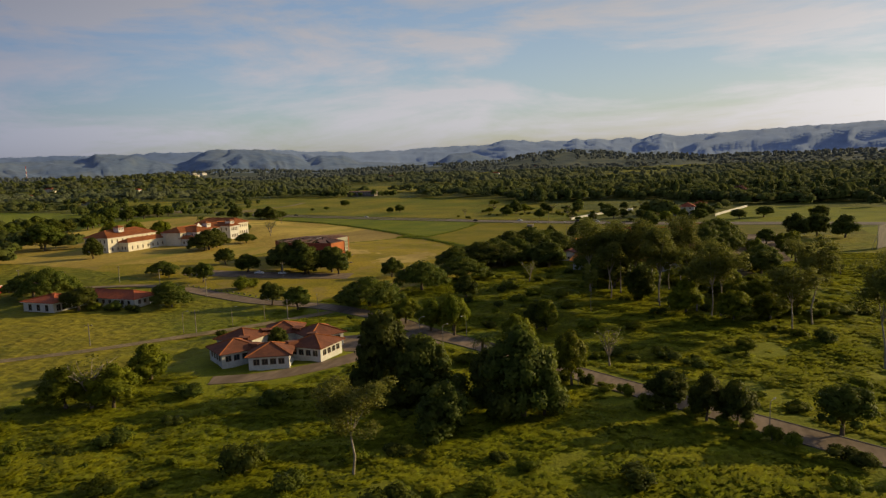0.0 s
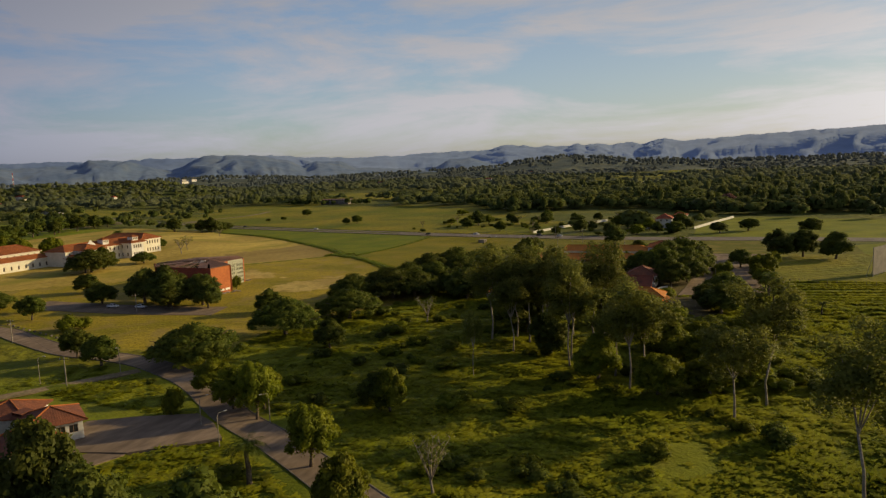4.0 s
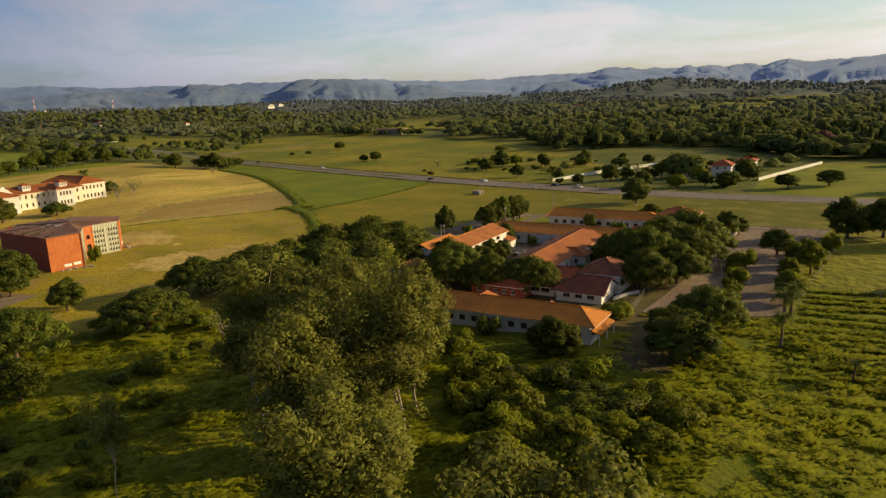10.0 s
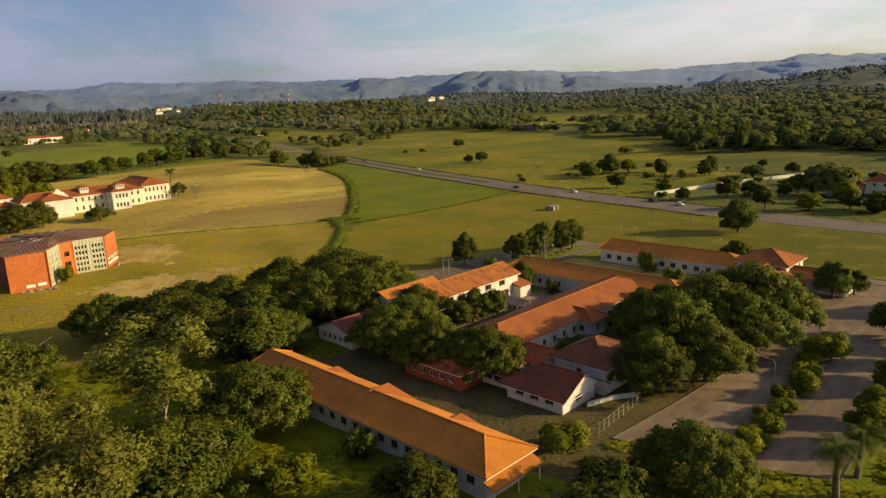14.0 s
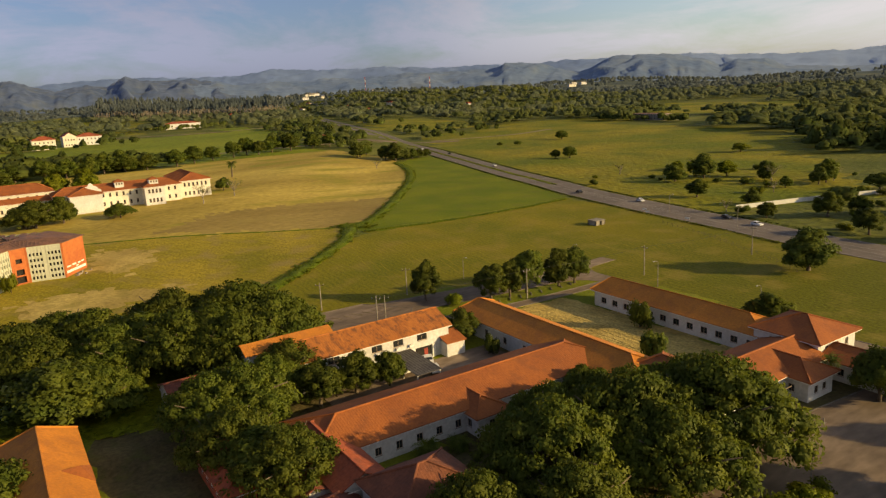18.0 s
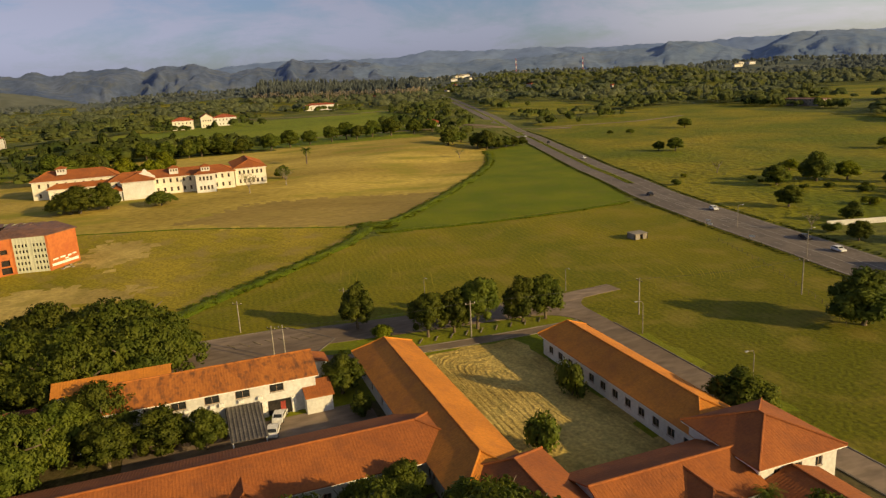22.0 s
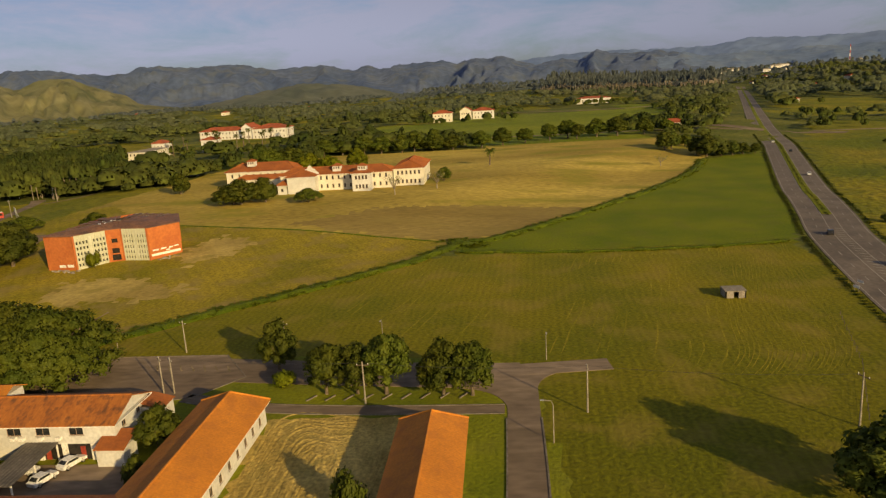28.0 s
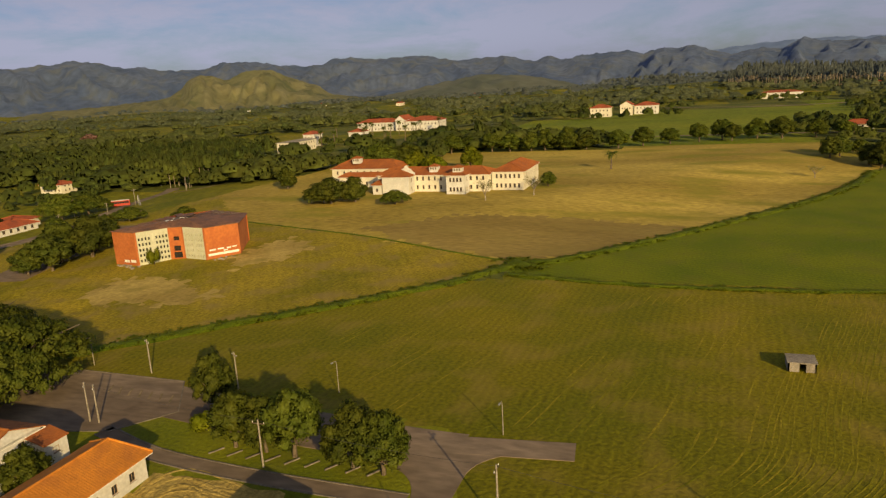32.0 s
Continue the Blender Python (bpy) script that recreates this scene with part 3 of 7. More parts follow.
def zone(x, y):
    wob = 2.2 * noise.noise((x * 0.08, y * 0.08, 7.0))
    x, y = x + wob, y - wob
    fx, fy = x + 6 * noise.noise((x * 1.7, y * 1.7, 3.0)), y + 6 * noise.noise((x * 1.7, y * 1.7, 9.0))
    if inside(P_HAY, x, y):
        return 9
    if inside(P_YARD, x, y) or inside(P_COURT, x, y) or inside(P_EAST_YARD, x, y) or inside(P_BARE, fx, fy):
        return 8
    if inside(DIRT_PATCH, fx, fy) or inside(WORN_PATCH, fx, fy):
        return 11
    if inside(P_BROWN, fx, fy) and inside(P_DRY, x, y):
        return 10
    if inside(P_MOWN, x, y):
        return 1
    if inside(P_GREEN, x, y):
        return 2
    if inside(P_DRY, x, y):
        return 3
    if inside(P_WORN, x, y):
        return 4
    if inside(P_PASTURE, x, y) or inside(P_PASTURE_B, x, y) or inside(P_TURF_E, x, y) or inside(P_SLOPE, x, y) or inside(P_FAR_W, x, y):
        return 5
    if inside(P_LAWN, x, y):
        return 6
    edge = 60 * noise.noise((x * 0.012, y * 0.012, 4.0))
    if -150 + edge < x < 900 and -900 < y < 500 + edge or inside(P_GARDEN_E, x, y):
        return 0
    if -345 + edge < x < 0 and -600 < y < 262:
        return 5
    if glade(x, y):
        return 5
    r = math.hypot(x + 150, y - 400)
    if r > 850 and noise.noise((x * 0.0026, y * 0.0026, 11.0)) + 0.4 * noise.noise((x * 0.009, y * 0.009, 3.0)) > 0.27:
        return 5
    return 7


def span(lo, hi, step, far):
    inner = list(np.arange(lo, hi + step * 0.5, step))
    outer, d = [], step
    while sum(outer) < far:
        d = min(d * 1.25, 160)
        outer.append(d)
    steps = np.cumsum(outer)
    return [lo - s for s in reversed(steps)] + inner + [hi + s for s in steps]


def build_ground():
    xs, ys = span(-430, 110, 2.5, 4300), span(50, 600, 2.5, 4300)
    nx, ny = len(xs), len(ys)
    rng = random.Random(5)
    v, f, m = [], [], []
    for y in ys:
        for x in xs:
            near = -430 < x < 110 and 50 < y < 600
            jx = x + (rng.uniform(-0.9, 0.9) if near else 0)
            jy = y + (rng.uniform(-0.9, 0.9) if near else 0)
            v.append((jx, jy, terrain(jx, jy) + (mounds(jx, jy) if near else 0.0)))
    for j in range(ny - 1):
        for i in range(nx - 1):
            a = j * nx + i
            f.append((a, a + 1, a + nx + 1, a + nx))
            cx, cy = 0.5 * (xs[i] + xs[i + 1]), 0.5 * (ys[j] + ys[j + 1])
            m.append(zone(cx, cy))
    me = bpy.data.meshes.new("ground")
    me.from_pydata(v, [], f)
    for k in ZONES:
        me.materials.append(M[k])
    me.polygons.foreach_set("material_index", m)
    me.polygons.foreach_set("use_smooth", [True] * len(f))
    me.update()
    tagged(new("ground", me), "grassland with mown, dry and weedy fields reaching the hills", "ground", kind="structure")


build_ground()

# ---- roads ----


def road(name, line, half, material, label, lift=0.07, step=4.0):
    g = Geo()
    ribbon(g, curve_through(line, step), -half, half, lift, edge=0.25)
    return tagged(part(name, g, M[material]), label, "road", kind="structure")


def kerbs(line, half, both=True, lift=0.16):
    g = Geo()
    c = curve_through(line, 4.0)
    for s in (-1, 1) if both else (1,):
        a, b = sorted((s * half, s * (half + 0.25)))
        ribbon(g, c, a, b, lift, edge=0.3)
    return tagged(part("kerb", g, M["kerb"]), "pale weathered concrete kerb along the road", "kerb", kind="structure")


def paved(name, poly, material, label, lift=0.06, kerb=True):
    g = Geo()
    z = max(terrain(x, y) for x, y in poly) + lift
    g.prism(poly, z - 0.6, z)
    ob = tagged(part(name, g, M[material]), label, "parking lot", kind="structure")
    if kerb:
        k = Geo()
        ribbon(k, densify(poly + poly[:1], 6), 0.0, 0.22, lift + 0.09, edge=0.3)
        tagged(part("kerb", k, M["kerb"]), "low concrete kerb round the parking lot", "kerb", kind="structure")
    return ob


road("road", MAIN_ROAD, 3.7, "asphalt", "worn asphalt road through the weedy grounds")
kerbs(MAIN_ROAD, 3.7)
road("dirt_road", DIRT_ROAD, 2.0, "dirt_road", "pale unpaved track beside the bungalow", lift=0.05)
road("drive", DRIVE, 3.2, "asphalt", "grey paved drive before the tiled bungalow", lift=0.09)
paved("parking_lot", [(-106, 173), (-98, 178), (-86, 183.5), (-79, 180), (-72, 174), (-84, 163), (-95, 160)], "asphalt", "worn asphalt forecourt joining the road", lift=0.02, kerb=False)
road("road", PARK_ROAD, 5.6, "asphalt", "asphalt road with parking bays beside the round trees", lift=0.08)
road("road", CROSS_ROAD, 2.7, "asphalt", "narrow asphalt road beside the long tiled wing", lift=0.07)
road("road", STUB, 2.6, "asphalt", "short dead-end stub of asphalt at the field", lift=0.09)
road("road", [(-528, 712), (-545, 690), (-562, 668), (-590, 645), (-612, 628), (-632, 600)], 7.0, "asphalt", "asphalt side road crossing the highway at the lodge", lift=0.14, step=6.0)
road("road", [(-1060, 440), (-1035, 500), (-1000, 560), (-1004, 640), (-1030, 690)], 4.0, "asphalt", "pale drive across the mission lawn", lift=0.14, step=8.0)
road("path", WALK_PATH, 1.5, "asphalt", "paved footpath past the ends of the wings", lift=0.06)
kerbs([(-73.5, 452.1), (-60, 452), (-35, 451.6), (0, 451.8), (20, 451)], 2.7)
kerbs(WALK_PATH, 1.5)
paved("parking_lot", LOT_WEST, "asphalt", "worn asphalt parking lot at the field's edge")
paved("parking_lot", LOT_EAST, "asphalt", "cracked asphalt parking lot with planted strips")
road("parking_lot", [(-235, 262), (-205, 266), (-180, 271), (-158, 277)], 7.5, "asphalt", "shaded asphalt parking lot behind the red building", lift=0.10)
for cx, cy, r, a0 in ((-76.5, 440.5, 9.0, 90), (-84.5, 462.9, 8.0, 180)):  # rounded corners of the junction
    g = Geo()
    px, py = cx - r, cy + (r if a0 == 90 else -r)
    fan = [(px, py)] + [(cx + r * math.cos(radians(a0 + 9 * k)), cy + r * math.sin(radians(a0 + 9 * k))) for k in range(11)]
    g.prism(fan, -0.3, 0.075)
    tagged(part("road_corner", g, M["asphalt"]), "rounded asphalt corner of the road junction", "road", kind="structure")
for k in range(7):
    g = Geo()
    g.box(-1.6, -0.16, -0.4, 1.6, 0.16, 0.13, xf=pose(-98.6 + 0.25 * k, 378.5 + 2.6 * k, 0, 0, 0, 28 + 4 * (k % 2)))
    tagged(part("bay_line", g, M["dirt_road"]), "worn grassy strip between parking bays", "road marking", kind="structure")
g = Geo()
g.prism([(-61, 360), (-46.5, 360), (-46.5, 398), (-61, 398)], -0.3, 0.07)
tagged(part("courtyard", g, M["asphalt"]), "grey paved courtyard between the tiled wings", "courtyard", kind="structure")

hw = curve_through(HIGHWAY, 8.0)
g = Geo()
ribbon(g, hw, 0.0, 9.4, 0.10, edge=0.3)
tagged(part("highway", g, M["highway"]), "grey asphalt carriageway of the highway, lanes marked white", "road", kind="structure")
g = Geo()
ribbon(g, hw, -9.2, 0.0, 0.10, edge=0.3)
tagged(part("highway", g, M["highway"]), "grey asphalt carriageway of the highway, lanes marked white", "road", kind="structure")
g = Geo()
west = curve_through(HIGHWAY[8:], 8.0)
ribbon(g, west, -1.6, 1.6, 0.22, edge=0.3)
tagged(part("median", g, M["weeds"]), "grassy raised median of the highway", "median", kind="structure")
g = Geo()
for o in (-8.6, -2.0, 1.8, 8.6):
    ribbon(g, hw, o, o + 0.2, 0.112)
lane = curve_through(HIGHWAY, 4.0)
for i in range(0, len(lane) - 1, 3):
    for o in (-5.3, 5.2):
        ribbon(g, lane[i : i + 2], o, o + 0.18, 0.112)
tagged(part("road_marking", g, M["marking"]), "worn white lane lines on the highway", "road marking", kind="structure")
g = Geo()
for i in range(26):
    x = -128 - i * 3.0
    y = np.interp(x, [-225, -190, -135], [565, 554.5, 543])
    g.face([(x, y - 1.1, 0.115), (x + 0.5, y - 1.1, 0.115), (x + 1.9, y + 1.1, 0.115), (x + 1.4, y + 1.1, 0.115)])
tagged(part("road_marking", g, M["marking"]), "worn hatched marking on the highway's middle", "road marking", kind="structure")

g = Geo()
g.prism([(-562 + 23 * math.cos(radians(10 * k)), 665 + 19 * math.sin(radians(10 * k))) for k in range(36)], -0.3, 0.135)
tagged(part("roundabout", g, M["highway"]), "grey asphalt roundabout on the highway", "road", kind="structure")
g = Geo()
g.prism([(-562 + 14 * math.cos(radians(10 * k)), 665 + 10.5 * math.sin(radians(10 * k))) for k in range(36)], -0.3, 0.3)
tagged(part("traffic_island", g, M["green"]), "oval grass island in the roundabout", "traffic island", kind="structure")
road("road", [(-562, 680), (-552, 720), (-540, 790), (-560, 860)], 3.2, "asphalt", "side road leaving the roundabout", lift=0.06)
road("road", [(-566, 648), (-578, 610), (-586, 540), (-590, 430)], 3.2, "asphalt", "side road from the roundabout to the campus", lift=0.06)
road("track", [(-334, 200), (-352, 214), (-400, 212), (-450, 200)], 2.0, "dirt_road", "dirt track along the pine wood", lift=0.05)

# ---- hills round the valley ----
AZ_FAR = [(-40, 1.5), (-10, 1.7), (-5, 1.6), (2.7, 1.35), (3.9, 1.35), (5, 1.57), (6.5, 1.2), (7.6, 1.38), (9.2, 1.24), (10.2, 1.43), (11.1, 1.27), (11.8, 1.51), (12.6, 1.23), (14.2, 1.4), (15.2, 1.37), (17.7, 1.64), (19.6, 1.22), (24.7, 1.25), (26.9, 1.05), (27.8, 1.18), (29.8, 1.05), (34.3, 1.29), (37, 1.5), (43, 1.47), (46.1, 1.59), (47.8, 1.44), (51.2, 1.44), (53.3, 1.55), (56.2, 1.45), (58.2, 1.62), (60.3, 1.75), (64.6, 1.76), (67.6, 1.86), (68.9, 2.02), (71.5, 1.6), (75.6, 1.6), (78.2, 1.74), (81, 1.72), (83.4, 1.63), (85.7, 1.42), (95, 1.2), (110, 1.4), (135, 2.0), (160, 2)]
AZ_MID = [(-40, 0.3), (-2, -0.4), (2.5, -0.45), (5.5, 0.12), (7.6, 0.18), (9.5, 0.51), (11.4, 0.57), (13.5, 0.43), (16.1, 0.47), (17.7, -0.05), (19, 0.09), (20.9, 0.74), (22.4, 0.63), (23.7, 0.04), (26.4, 0), (30.4, 0.29), (31.8, 0.83), (33.6, 0.91), (34.7, 0.56), (35.9, 1.05), (37.2, 1.32), (38.5, 1.6), (40.8, 1.65), (41.9, 1.73), (42.6, 1.54), (44.9, 0.54), (46.2, 0.81), (47.9, 1.4), (49.1, 1.53), (50.7, 1.59), (51.3, 1.23), (55.4, 1.13), (58.4, 1.2), (62.2, 1.01), (64.3, 1.13), (66.5, 0.96), (68.7, 1.04), (71.6, 0.91)]
AZ_WEST = [(73.1, 1.29), (75, 1.5), (76.6, 1.5), (78.4, 1.61), (79.3, 1.93), (80.6, 1.22), (81.9, 1.4), (82.9, 1.31), (84.1, 1.05), (85.5, 1.44), (86.3, 1.82), (88.2, 1.76), (89, 1.86), (90.2, 1.45), (91.5, 1.79), (94.8, 1.69), (96.2, 1.4), (97.3, 1.8), (98.6, 1.42), (100.4, 1.9), (101.3, 1.95), (104.9, 1.86), (106.3, 2.19), (108.1, 2.38), (110.3, 2.28), (112.1, 2.42), (114.3, 2.53), (115.2, 2.14), (116.9, 2.06), (119, 2.29), (120.3, 2.48), (121.9, 2.64), (123.1, 2.57), (124.4, 2.13), (127.2, 2.21), (129, 2.54), (130.1, 2.47), (131.5, 2.88), (133.4, 3.18), (134.3, 3.0), (140, 2.6), (155, 2.2)]
AZ_LOW = [(-40, -0.55), (2, -0.5), (4, -0.3), (8, -0.1), (10, 0.15), (13, 0.4), (16, 0.2), (19, -0.3), (25, -0.4), (34, -0.6), (38, -0.35), (42, -0.2), (46, -0.25), (50, -0.4), (55, -0.3), (60, -0.1), (64, -0.15), (68, -0.3), (80, -0.35), (90, -0.4), (94, -0.7), (98, -1.2), (150, -1.2)]
AZ_FOOT = [(-40, -1.2), (92, -1.2), (94.5, -0.5), (96.5, 0.0), (98, 0.3), (99.8, 0.5), (101.8, 0.7), (104.5, 0.3), (107, -0.1), (110, -0.6), (113, -1.2), (150, -1.2)]
AZ_GRASSY = [(-40, -1.3), (108, -1.3), (111, -0.7), (114.2, -0.17), (115, 0.49), (116.3, 0.96), (117.6, 1.41), (118.6, 1.9), (119.6, 1.99), (120.5, 1.87), (122.2, 1.27), (123, 1.61), (124, 1.83), (125, 1.38), (125.5, 0.78), (126.8, 0.1), (130.7, -0.16), (136, -0.4), (140, -1.3), (155, -1.3)]


def low_height(a, u, dist, depth):
    """The height of the low wooded ridge, u from its foot to its crest."""
    az, el = zip(*AZ_LOW)
    return (52 + (dist - depth * (1 - u)) * math.tan(radians(np.interp(a, az, el)))) * math.sin(math.pi * 0.5 * u)


def hill_range(profile, dist, depth, material, label, rough, seed, relief=0.45, gully=0.30, crisp=0.26):
    """A range of hills whose crest stands as high over the plain as its profile says, its face cut by gullies."""
    az, el = zip(*profile)
    rows, cols = 30, 900
    first, last = max(-40.0, az[0]), min(155.0, az[-1])
    v, f = [], []
    ex, ey = 0.0, 260.0
    for j in range(rows):
        u = j / (rows - 1)
        shape = math.sin(math.pi * u * 0.5)
        r0 = dist - depth * (1 - u)
        for i in range(cols + 1):
            a = first + (last - first) * i / cols
            crest = np.interp(a, az, el)
            fine = noise.fractal((a * 1.6, seed, u * 1.5), 0.8, 2.1, 5)
            bend = 2.5 * noise.noise((a * 0.11, u * 1.3, seed))
            spur = abs(noise.fractal((a * gully + bend * (1 - u), seed + 9, u * 1.8), 1.0, 2.1, 3))
            hump = noise.noise((a * 0.45, u * 2.6, seed + 4))
            e = crest + rough * 0.5 * fine * (0.35 + 0.65 * u)
            r = r0 + 0.04 * depth * fine * (1 - u)
            h = (52 + r * math.tan(radians(e))) * shape * (1 - relief * (1 - u) ** 0.7 * min(1, 2.4 * spur) + 0.28 * relief * hump * math.sin(math.pi * u))
            w = radians(a)
            v.append((ex - math.sin(w) * r, ey + math.cos(w) * r, max(h, -3) - 4 * (1 - u)))
    n = cols + 1
    for j in range(rows - 1):
        for i in range(cols):
            a = j * n + i
            f.append((a, a + n, a + n + 1, a + 1))
    me = bpy.data.meshes.new("hills")
    me.from_pydata(v, [], f)
    me.materials.append(M[material])
    me.polygons.foreach_set("use_smooth", [True] * len(f))
    me.update()
    nv = np.empty(len(v) * 3)
    me.vertices.foreach_get("normal", nv)
    nv = nv.reshape(-1, 3) * crisp + np.array([0.0, 0.0, 1 - crisp])  # normals tipped upward to flatten the shading as haze would
    me.normals_split_custom_set_from_vertices((nv / np.linalg.norm(nv, axis=1, keepdims=True)).tolist())
    tagged(new("backdrop", me), label, "hills", kind="structure")


hill_range([q for q in AZ_FAR if q[0] < 40] + [(41.0, 1.48)], 4500, 600, "haze_hill", "mountain range coloured pale for sunward haze", 0.16, 2.0, 0.25, 0.3, 0.16)
hill_range([(40.6, 1.48)] + [q for q in AZ_FAR if q[0] > 42], 4500, 600, "far_hill", "mountain range behind the valley, coloured blue for haze", 0.16, 2.0, 0.25)
hill_range(AZ_MID + [(73.0, 1.25), (76.0, 1.2), (80.0, 0.4), (84.0, -0.8)], 3900, 850, "mid_hill", "wooded hills at the valley's edge, coloured blue for haze", 0.16, 5.0, 0.4)
hill_range([(69.0, -0.8), (71.0, 0.4)] + AZ_WEST, 3860, 850, "west_hill", "wooded hills west of the valley, coloured slate-blue for haze", 0.20, 6.0, 0.55)
hill_range(AZ_LOW, 3000, 900, "wood_hill", "low half-wooded hills before the mountains", 0.10, 8.0, 0.2)
hill_range(AZ_FOOT, 3100, 500, "foot_hill", "pale grassy foothills before the mountains", 0.15, 10.0, 0.5)
hill_range(AZ_GRASSY, 3050, 600, "grass_hill", "pale grassy hill before the mountains", 0.15, 12.0, 0.7, 0.7, 0.6)

# ---- buildings ----
WINDOWS = {}


def window_meshes(w, h, frame_mat, style):
    key = (round(w, 2), round(h, 2), frame_mat, style)
    if key not in WINDOWS:
        f, p = Geo(), Geo()
        t = 0.09
        for x0, x1, z0, z1 in ((-w / 2, -w / 2 + t, 0, h), (w / 2 - t, w / 2, 0, h), (-w / 2 + t, w / 2 - t, 0, t), (-w / 2 + t, w / 2 - t, h - t, h), (-0.03, 0.03, t, h - t)):
            f.box(x0, -0.03, z0, x1, 0.05, z1)
        p.box(-w / 2 + t, 0.0, t, w / 2 - t, 0.02, h - t)
        s = Geo()
        s.box(-w / 2 - 0.1, -0.16, -0.1, w / 2 + 0.1, 0.0, -0.004)
        WINDOWS[key] = (f.mesh("window", M[frame_mat]), p.mesh("pane", M["glass"]), s.mesh("sill", M["concrete"]))
    return WINDOWS[key]


def add_window(parent, at, w, h, frame_mat="frame", style="plain", sill=True):
    fm, pm, sm = window_meshes(w, h, frame_mat, style)
    win = part("window", fm, None, parent, at=at)
    part("pane", pm, None, win)
    if sill:
        part("sill", sm, None, win)
    return win


def wall_side(parent, p0, p1, z1, material, holes=(), thick=0.28, z0=-0.6, frame_mat="frame", style="plain", sill=True, glazed=True):
    """A wall from p0 to p1, its outside to the right, with holes (u0, u1, v0, v1) through it and windows in them."""
    a, b = Vector((*p0, 0)), Vector((*p1, 0))
    length = (b - a).length
    d = (b - a) / length
    xf = Matrix(((d.x, -d.y, 0, a.x), (d.y, d.x, 0, a.y), (0, 0, 1, 0), (0, 0, 0, 1)))
    us = sorted({0.0, length, *(round(h[k], 3) for h in holes for k in (0, 1))})
    vs = sorted({z0, z1, *(round(h[k], 3) for h in holes for k in (2, 3))})
    g = Geo()
    for u0, u1 in zip(us, us[1:]):
        for v0, v1 in zip(vs, vs[1:]):
            if not any(h[0] - 0.01 < (u0 + u1) / 2 < h[1] + 0.01 and h[2] < (v0 + v1) / 2 < h[3] for h in holes):
                g.box(u0, 0, v0, u1, thick, v1, xf=xf)
    g.weld()
    part("wall", g, M[material], parent)
    turn = math.degrees(math.atan2(d.y, d.x))
    for u0, u1, v0, v1 in holes:
        c = a + d * (u0 + u1) / 2
        at = pose(c.x, c.y, v0, 0, 0, turn) @ Matrix.Translation((0, 0.12, 0))
        if glazed:
            add_window(parent, at, u1 - u0, v1 - v0, frame_mat, style, sill)


def evenly(length, n, w, v0, v1, margin=1.2):
    """n holes of width w, spread evenly along a wall."""
    if n < 1:
        return []
    gap = (length - 2 * margin) / n
    return [(margin + gap * (i + 0.5) - w / 2, margin + gap * (i + 0.5) + w / 2, v0, v1) for i in range(n)]


def slope(geo, poly, thick=0.16, pitch=0.42, rib=0.012, slot=0):
    """A sloping roof face, its first edge the eave, with raised tile rows from eave to ridge."""
    poly = [Vector(p) for p in poly]
    geo.face(poly, slot)
    geo.face([p - Vector((0, 0, thick)) for p in reversed(poly)], slot)
    n = len(poly)
    for i in range(n):
        p, q = poly[i], poly[(i + 1) % n]
        geo.face((p - Vector((0, 0, thick)), q - Vector((0, 0, thick)), q, p), slot)
    if not rib:
        return
    if geo.rows is None:
        geo.rows = Geo()
    geo = geo.rows
    o, e = poly[0], (poly[1] - poly[0])
    length = e.length
    e = e / length
    nrm = (poly[1] - poly[0]).cross(poly[-1] - poly[0]).normalized()
    if nrm.z < 0:
        nrm = -nrm
    up = nrm.cross(e)
    flat = [((p - o).dot(e), (p - o).dot(up)) for p in poly]
    if max(v for _, v in flat) < 0.05:
        up = -up
        flat = [(u, -v) for u, v in flat]
    u = min(p[0] for p in flat) + pitch * 0.5
    top = max(p[0] for p in flat)
    while u < top:
        cuts = []
        for i in range(n):
            (u0, v0), (u1, v1) = flat[i], flat[(i + 1) % n]
            if (u0 <= u) != (u1 <= u):
                cuts.append(v0 + (v1 - v0) * (u - u0) / (u1 - u0))
        if len(cuts) >= 2 and max(cuts) - min(cuts) > 0.3:
            lo, hi = o + e * u + up * min(cuts), o + e * u + up * max(cuts)
            w = e * pitch * 0.27
            k = nrm * rib
            geo.face((lo - w, lo - w * 0.45 + k, hi - w * 0.45 + k, hi - w), slot)
            geo.face((lo - w * 0.45 + k, lo + w * 0.45 + k, hi + w * 0.45 + k, hi - w * 0.45 + k), slot)
            geo.face((lo + w * 0.45 + k, lo + w, hi + w, hi + w * 0.45 + k), slot)
            geo.face((lo - w, lo + w, lo + w * 0.45 + k, lo - w * 0.45 + k), slot)
        u += pitch


def ridge_caps(geo, lines, r=0.17):
    for a, b in lines:
        geo.tube([Vector(a) + Vector((0, 0, 0.04)), Vector(b) + Vector((0, 0, 0.04))], [r, r], 6)


